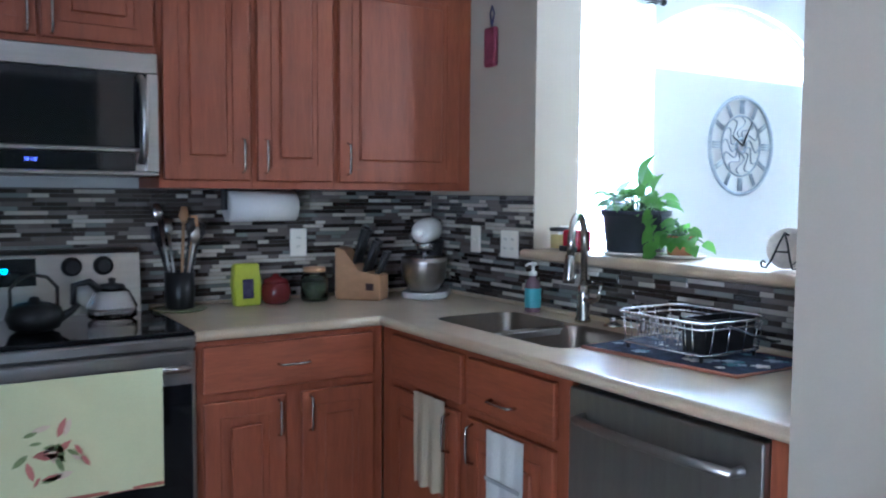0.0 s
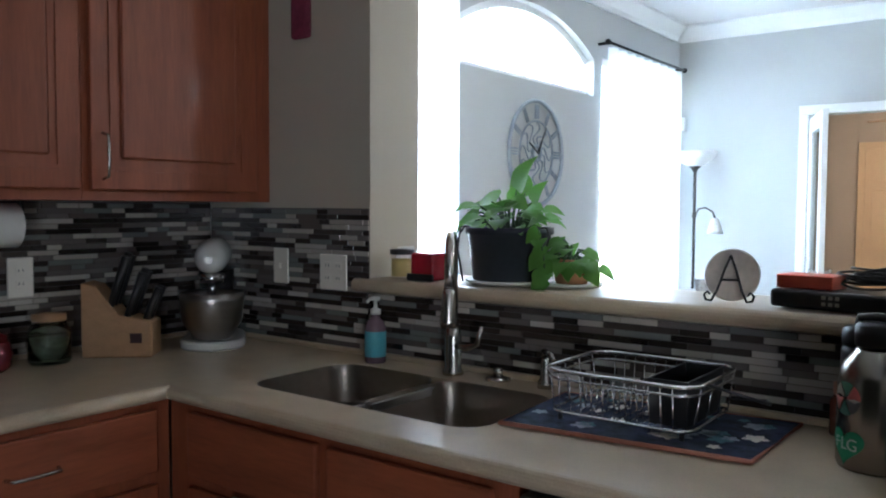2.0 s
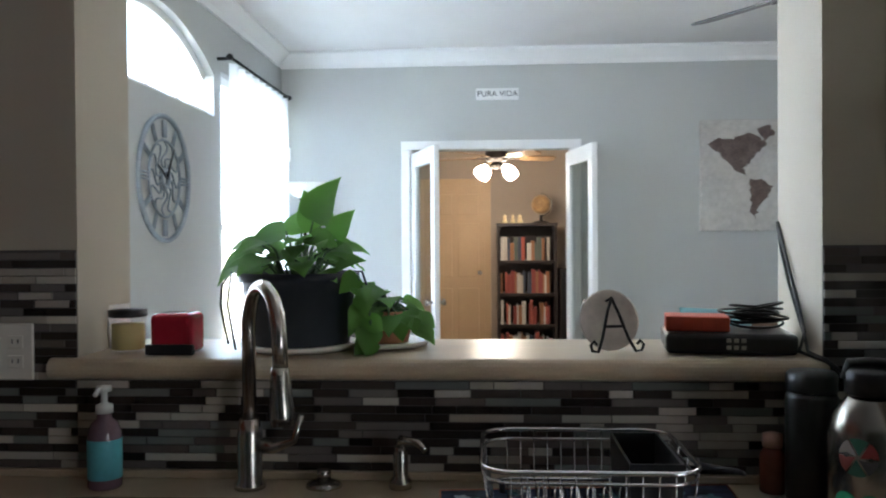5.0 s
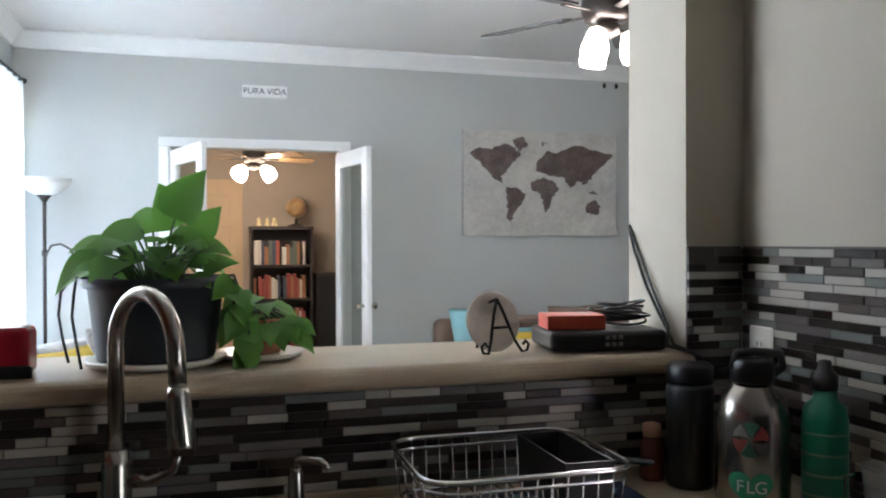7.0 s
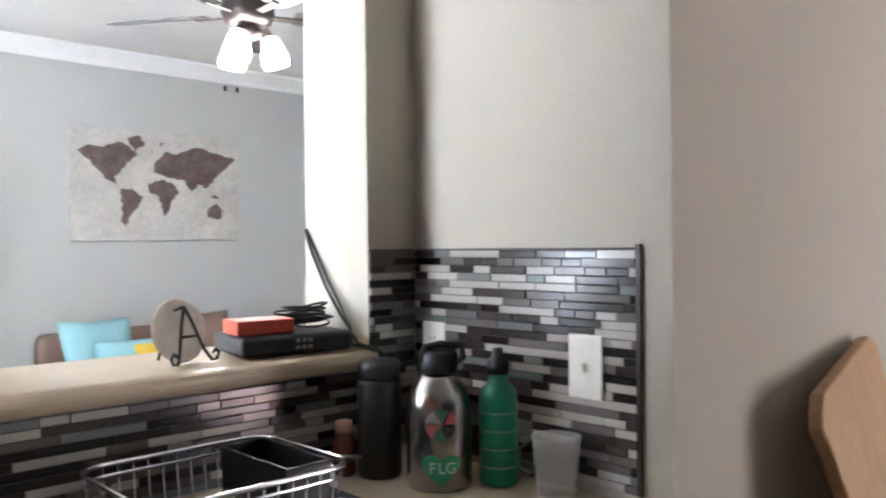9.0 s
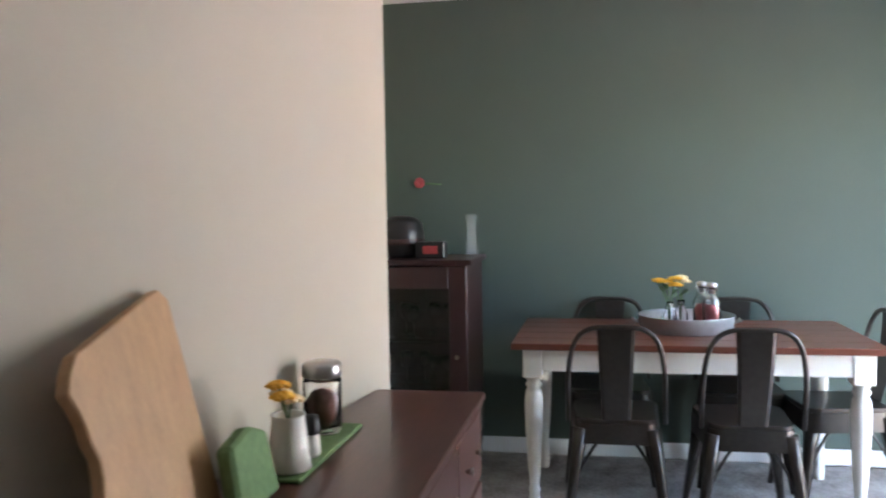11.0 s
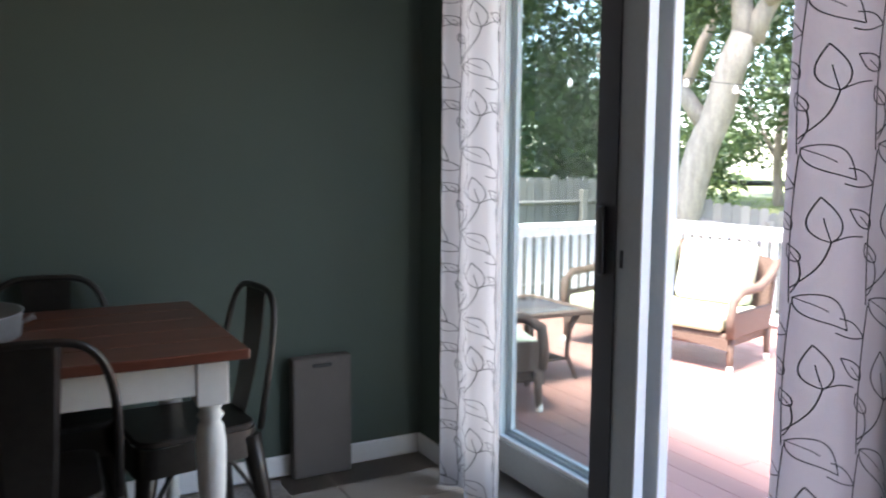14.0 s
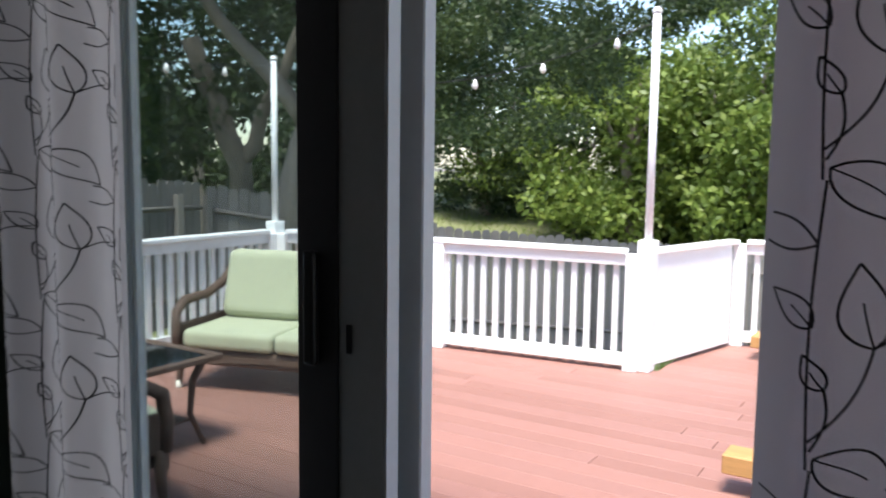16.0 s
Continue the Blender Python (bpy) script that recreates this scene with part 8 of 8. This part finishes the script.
tree((11.95, -10.95, -0.8), [([(11.95, -10.95, -0.8), (11.6, -10.95, 1.0), (10.95, -11.2, 3.0)], 0.27, 0.20), ([(10.95, -11.2, 2.9), (10.3, -11.6, 4.2), (9.2, -12.2, 5.4)], 0.15, 0.06), ([(10.95, -11.2, 2.9), (11.2, -11.2, 4.3), (11.6, -11.0, 6.0)], 0.16, 0.07), ([(10.7, -11.3, 3.4), (9.6, -11.4, 4.0), (8.2, -11.8, 4.3)], 0.09, 0.03), ([(11.4, -11.0, 1.8), (12.4, -10.4, 3.2), (13.2, -9.6, 4.6)], 0.13, 0.05)],
     [c for c in blob_clumps(10.2, -11.8, 3.3, 7.0, 4.2, 60, 0.75, 1)] + blob_clumps(6.9, -12.7, 2.55, 4.4, 2.5, 44, 0.5, 2) + blob_clumps(10.2, -14.2, 1.7, 4.6, 1.7, 40, 0.5, 7) + blob_clumps(12.6, -9.6, 3.0, 6.5, 2.6, 34, 0.7, 3), 62000, 0.10, M_LEAF_DARK, "large dark leafy tree forking above the fence", 1)
tree((14.6, -13.0, -1.0), [([(14.6, -13.0, -1.0), (14.1, -12.3, 1.2), (14.3, -11.5, 3.2)], 0.24, 0.15), ([(14.1, -12.3, 1.2), (13.3, -12.6, 2.8), (12.9, -13.0, 4.5)], 0.14, 0.06)], blob_clumps(14.2, -12.0, 2.6, 7.5, 3.6, 44, 0.9, 5), 14000, 0.17, M_LEAF_DARK, "dark tree with a leaning trunk behind the fence", 2)
tree((17.5, -11.0, -1.0), [([(17.5, -11.0, -1.0), (17.2, -10.8, 2.0), (17.4, -10.2, 4.5)], 0.26, 0.12), ([(17.2, -10.8, 1.6), (18.0, -11.6, 3.5), (18.6, -12.2, 5.0)], 0.12, 0.05)], blob_clumps(17.5, -11.0, 0.8, 8.0, 4.2, 50, 1.0, 6), 14000, 0.20, M_LEAF_DARK, "dark shaded tree at the garden edge", 3)
FAR = [(21.5, -18.0, -0.2, 8.5, 4.2, M_LEAF_DARK, 11), (21.0, -24.5, 1.6, 9.0, 4.0, M_LEAF_DARK, 12), (16.8, -25.5, 1.4, 9.5, 4.0, M_LEAF_DARK, 13), (11.4, -24.0, -0.4, 3.9, 2.8, M_LEAF_LIGHT, 14), (8.2, -23.5, -0.6, 3.6, 2.8, M_LEAF_LIGHT, 15), (5.0, -23.0, -1.0, 6.6, 3.6, M_LEAF_LIGHT, 16), (14.8, -29.0, 0.0, 9.5, 4.5, M_LEAF_DARK, 17), (8.5, -30.0, 0.0, 11.0, 4.8, M_LEAF_DARK, 18), (25.0, -13.0, 0.0, 9.0, 4.6, M_LEAF_DARK, 19), (0.5, -25.0, -0.5, 8.0, 4.5, M_LEAF_DARK, 20)]
for x, y, z0, z1, r, leaf, sd_ in FAR:
    tree((x, y, -1.0), [([(x, y, -1.0), (x + 0.2, y + 0.1, 1.5), (x - 0.2, y, 4.0)], 0.20, 0.07), ([(x + 0.15, y, 1.3), (x + 1.0, y + 0.6, 3.2)], 0.09, 0.04), ([(x + 0.1, y, 1.6), (x - 1.1, y - 0.2, 3.6)], 0.09, 0.04)], blob_clumps(x, y, z0, z1, r, 56, 1.05, sd_), 16000, 0.23, leaf, "sunlit yellow-green tree at the garden edge" if leaf is M_LEAF_LIGHT else "tall dark green tree at the garden edge", sd_)
rng = np.random.default_rng(40)
# Painted light: mostly low clumps get the dark leaf colour, higher ones the light.
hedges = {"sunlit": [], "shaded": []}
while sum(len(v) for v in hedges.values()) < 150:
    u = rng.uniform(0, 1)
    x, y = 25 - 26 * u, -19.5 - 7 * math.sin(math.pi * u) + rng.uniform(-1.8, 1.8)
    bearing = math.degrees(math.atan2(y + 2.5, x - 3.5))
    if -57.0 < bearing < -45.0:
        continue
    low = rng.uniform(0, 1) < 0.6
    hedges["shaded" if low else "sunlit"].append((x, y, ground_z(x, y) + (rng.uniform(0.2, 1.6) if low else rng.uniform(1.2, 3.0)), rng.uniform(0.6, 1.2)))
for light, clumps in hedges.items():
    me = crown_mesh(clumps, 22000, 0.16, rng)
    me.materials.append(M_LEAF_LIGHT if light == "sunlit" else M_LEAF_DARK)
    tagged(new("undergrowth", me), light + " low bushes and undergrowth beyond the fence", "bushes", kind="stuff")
rng = np.random.default_rng(41)
n = 26000
gx, gy = rng.uniform(-2, 26, n), rng.uniform(-26, -9.9, n)
hh = rng.uniform(0.05, 0.16, n)
gz = np.array([ground_z(a, b) for a, b in zip(gx, gy)])
dx, dy = rng.normal(0, 0.03, n), rng.normal(0, 0.03, n)
verts = np.stack([np.stack([gx - 0.012, gy, gz - 0.01], 1), np.stack([gx + 0.012, gy, gz - 0.01], 1), np.stack([gx + dx, gy + dy, gz + hh], 1)], 1).reshape(-1, 3)
me = bpy.data.meshes.new("grass")
me.from_pydata(verts.tolist(), [], np.arange(n * 3).reshape(-1, 3).tolist())
me.materials.append(M_LEAF_LIGHT)
tagged(new("grass", me), "rough green grass blades on the lawn", "grass", kind="stuff")

# ---------------------------------------------------------------- deck boards
rnd = random.Random(31)
y = -4.0
while y > -9.68:
    cuts = [-1.0, rnd.uniform(1.0, 3.5), rnd.uniform(4.6, 7.6), 9.11] if y > -8.4 else [-1.0, rnd.uniform(1.0, 3.5), 5.72]
    for a, b in zip(cuts, cuts[1:]):
        part("deck_board", B(a + 0.002, y - 0.140, ZD - 0.029, b - 0.001, y, ZD + rnd.uniform(-0.001, 0.0005), bevel=0.002), M_DECK, deck)
    y -= 0.1425

# ---------------------------------------------------------------- floor tiles
tb = mesh_of("tile", B(-0.222, -0.222, -0.011, 0.222, 0.222, 0.0, bevel=0.003), M_TILE)
for i in range(13):
    for j in range(8):
        x, y = 0.42 + 0.45 * i, -3.55 + 0.45 * j
        if x < 5.85 and y < -0.4:
            piece("tile", tb, (x, y, -0.001), floor)
rest = bmesh.new()
box(rest, 5.83, -3.77, -0.011, 6.02, -0.46, -0.001)
part("tile_edge", rest, M_TILE, floor)

# ---------------------------------------------------------------- mosaic backsplash
LENGTHS = (0.048, 0.073, 0.098, 0.148)
ROW = 0.0163
MOS = {}
for ln in LENGTHS:
    MOS[("x", ln)] = mesh_of("tile", B(0.001, -0.0045, 0.0008, ln - 0.001, 0.0, ROW - 0.0008, bevel=0.0008), M_MOSAIC)
    MOS[("y", ln)] = mesh_of("tile", B(0.0, 0.001, 0.0008, 0.0045, ln - 0.001, ROW - 0.0008, bevel=0.0008), M_MOSAIC)


def mosaic(parent, axis, a0, a1, z0, z1, place, near, sign, limit, seed):
    """Rows of narrow tiles of mixed length along x or y; near(a, z) picks those that are single pieces."""
    rnd = random.Random(seed)
    far, count = bmesh.new(), 0
    rows = int((z1 - z0) / ROW)
    for k in range(rows):
        z = z0 + k * ROW
        a = a0 - rnd.uniform(0, 0.09)
        while a < a1 - 0.012:
            ln = rnd.choice(LENGTHS)
            lo, hi = max(a, a0), min(a + ln, a1)
            proud = rnd.uniform(-0.0012, 0.0008)
            if hi - lo > 0.01:
                full = lo == a and hi == a + ln
                if full and near(lo, z) and count < limit:
                    p = (lo, place - sign * proud, z) if axis == "x" else (place + sign * proud - (0.0045 if sign < 0 else 0), lo, z)
                    piece("tile", MOS[(axis, ln)], p, parent)
                    count += 1
                elif axis == "x":
                    box(far, lo + 0.001, place - 0.0045, z + 0.0008, hi - 0.001, place, z + ROW - 0.0008)
                else:
                    box(far, place, lo + 0.001, z + 0.0008, place + sign * 0.0045, hi - 0.001, z + ROW - 0.0008)
            a += ln
    if far.verts:
        o = part("tile_rest", far, M_MOSAICJ, parent)
        o["kind"] = "stuff"
    else:
        far.free()


def grout(b, parent):
    part("grout", B(*b), M_GROUT, parent)


grout((XW + 0.008, -0.0035, 0.932, 0.949, -0.0005, 1.376), wall_bar)
grout((0.949, -0.0035, 0.932, 2.43, -0.0005, 1.111), wall_bar)
grout((2.43, -0.0035, 0.932, 2.562, -0.0005, 1.376), wall_bar)
mosaic(wall_bar, "x", 0.95, 2.43, 0.932, 1.112, -0.0035, lambda a, z: a > 1.05, 1, 260, 1)
mosaic(wall_bar, "x", XW + 0.008, 0.95, 0.932, 1.376, -0.0035, lambda a, z: a > 0.74 and z > 1.05, 1, 30, 2)
mosaic(wall_bar, "x", 2.43, 2.562, 0.932, 1.376, -0.0035, lambda a, z: False, 1, 0, 3)
grout((2.5665, -0.597, 0.932, 2.5695, -0.004, 1.376), wall_pantry)
mosaic(wall_pantry, "y", -0.597, -0.006, 0.932, 1.380, 2.5665, lambda a, z: True, -1, 290, 4)
part("edge_trim", B(2.561, -0.606, 0.932, 2.5695, -0.598, 1.382), mat("bronze_edge_trim", (0.07, 0.06, 0.055), 0.4, 0.6), wall_pantry)
west = bpy.data.objects["wall_west"]
grout((XW + 0.0005, -2.15, 0.930, XW + 0.0035, -0.008, 1.394), west)
mosaic(west, "y", -2.15, -0.009, 0.932, 1.394, XW + 0.0035, lambda a, z: a > -0.86, 1, 290, 5)
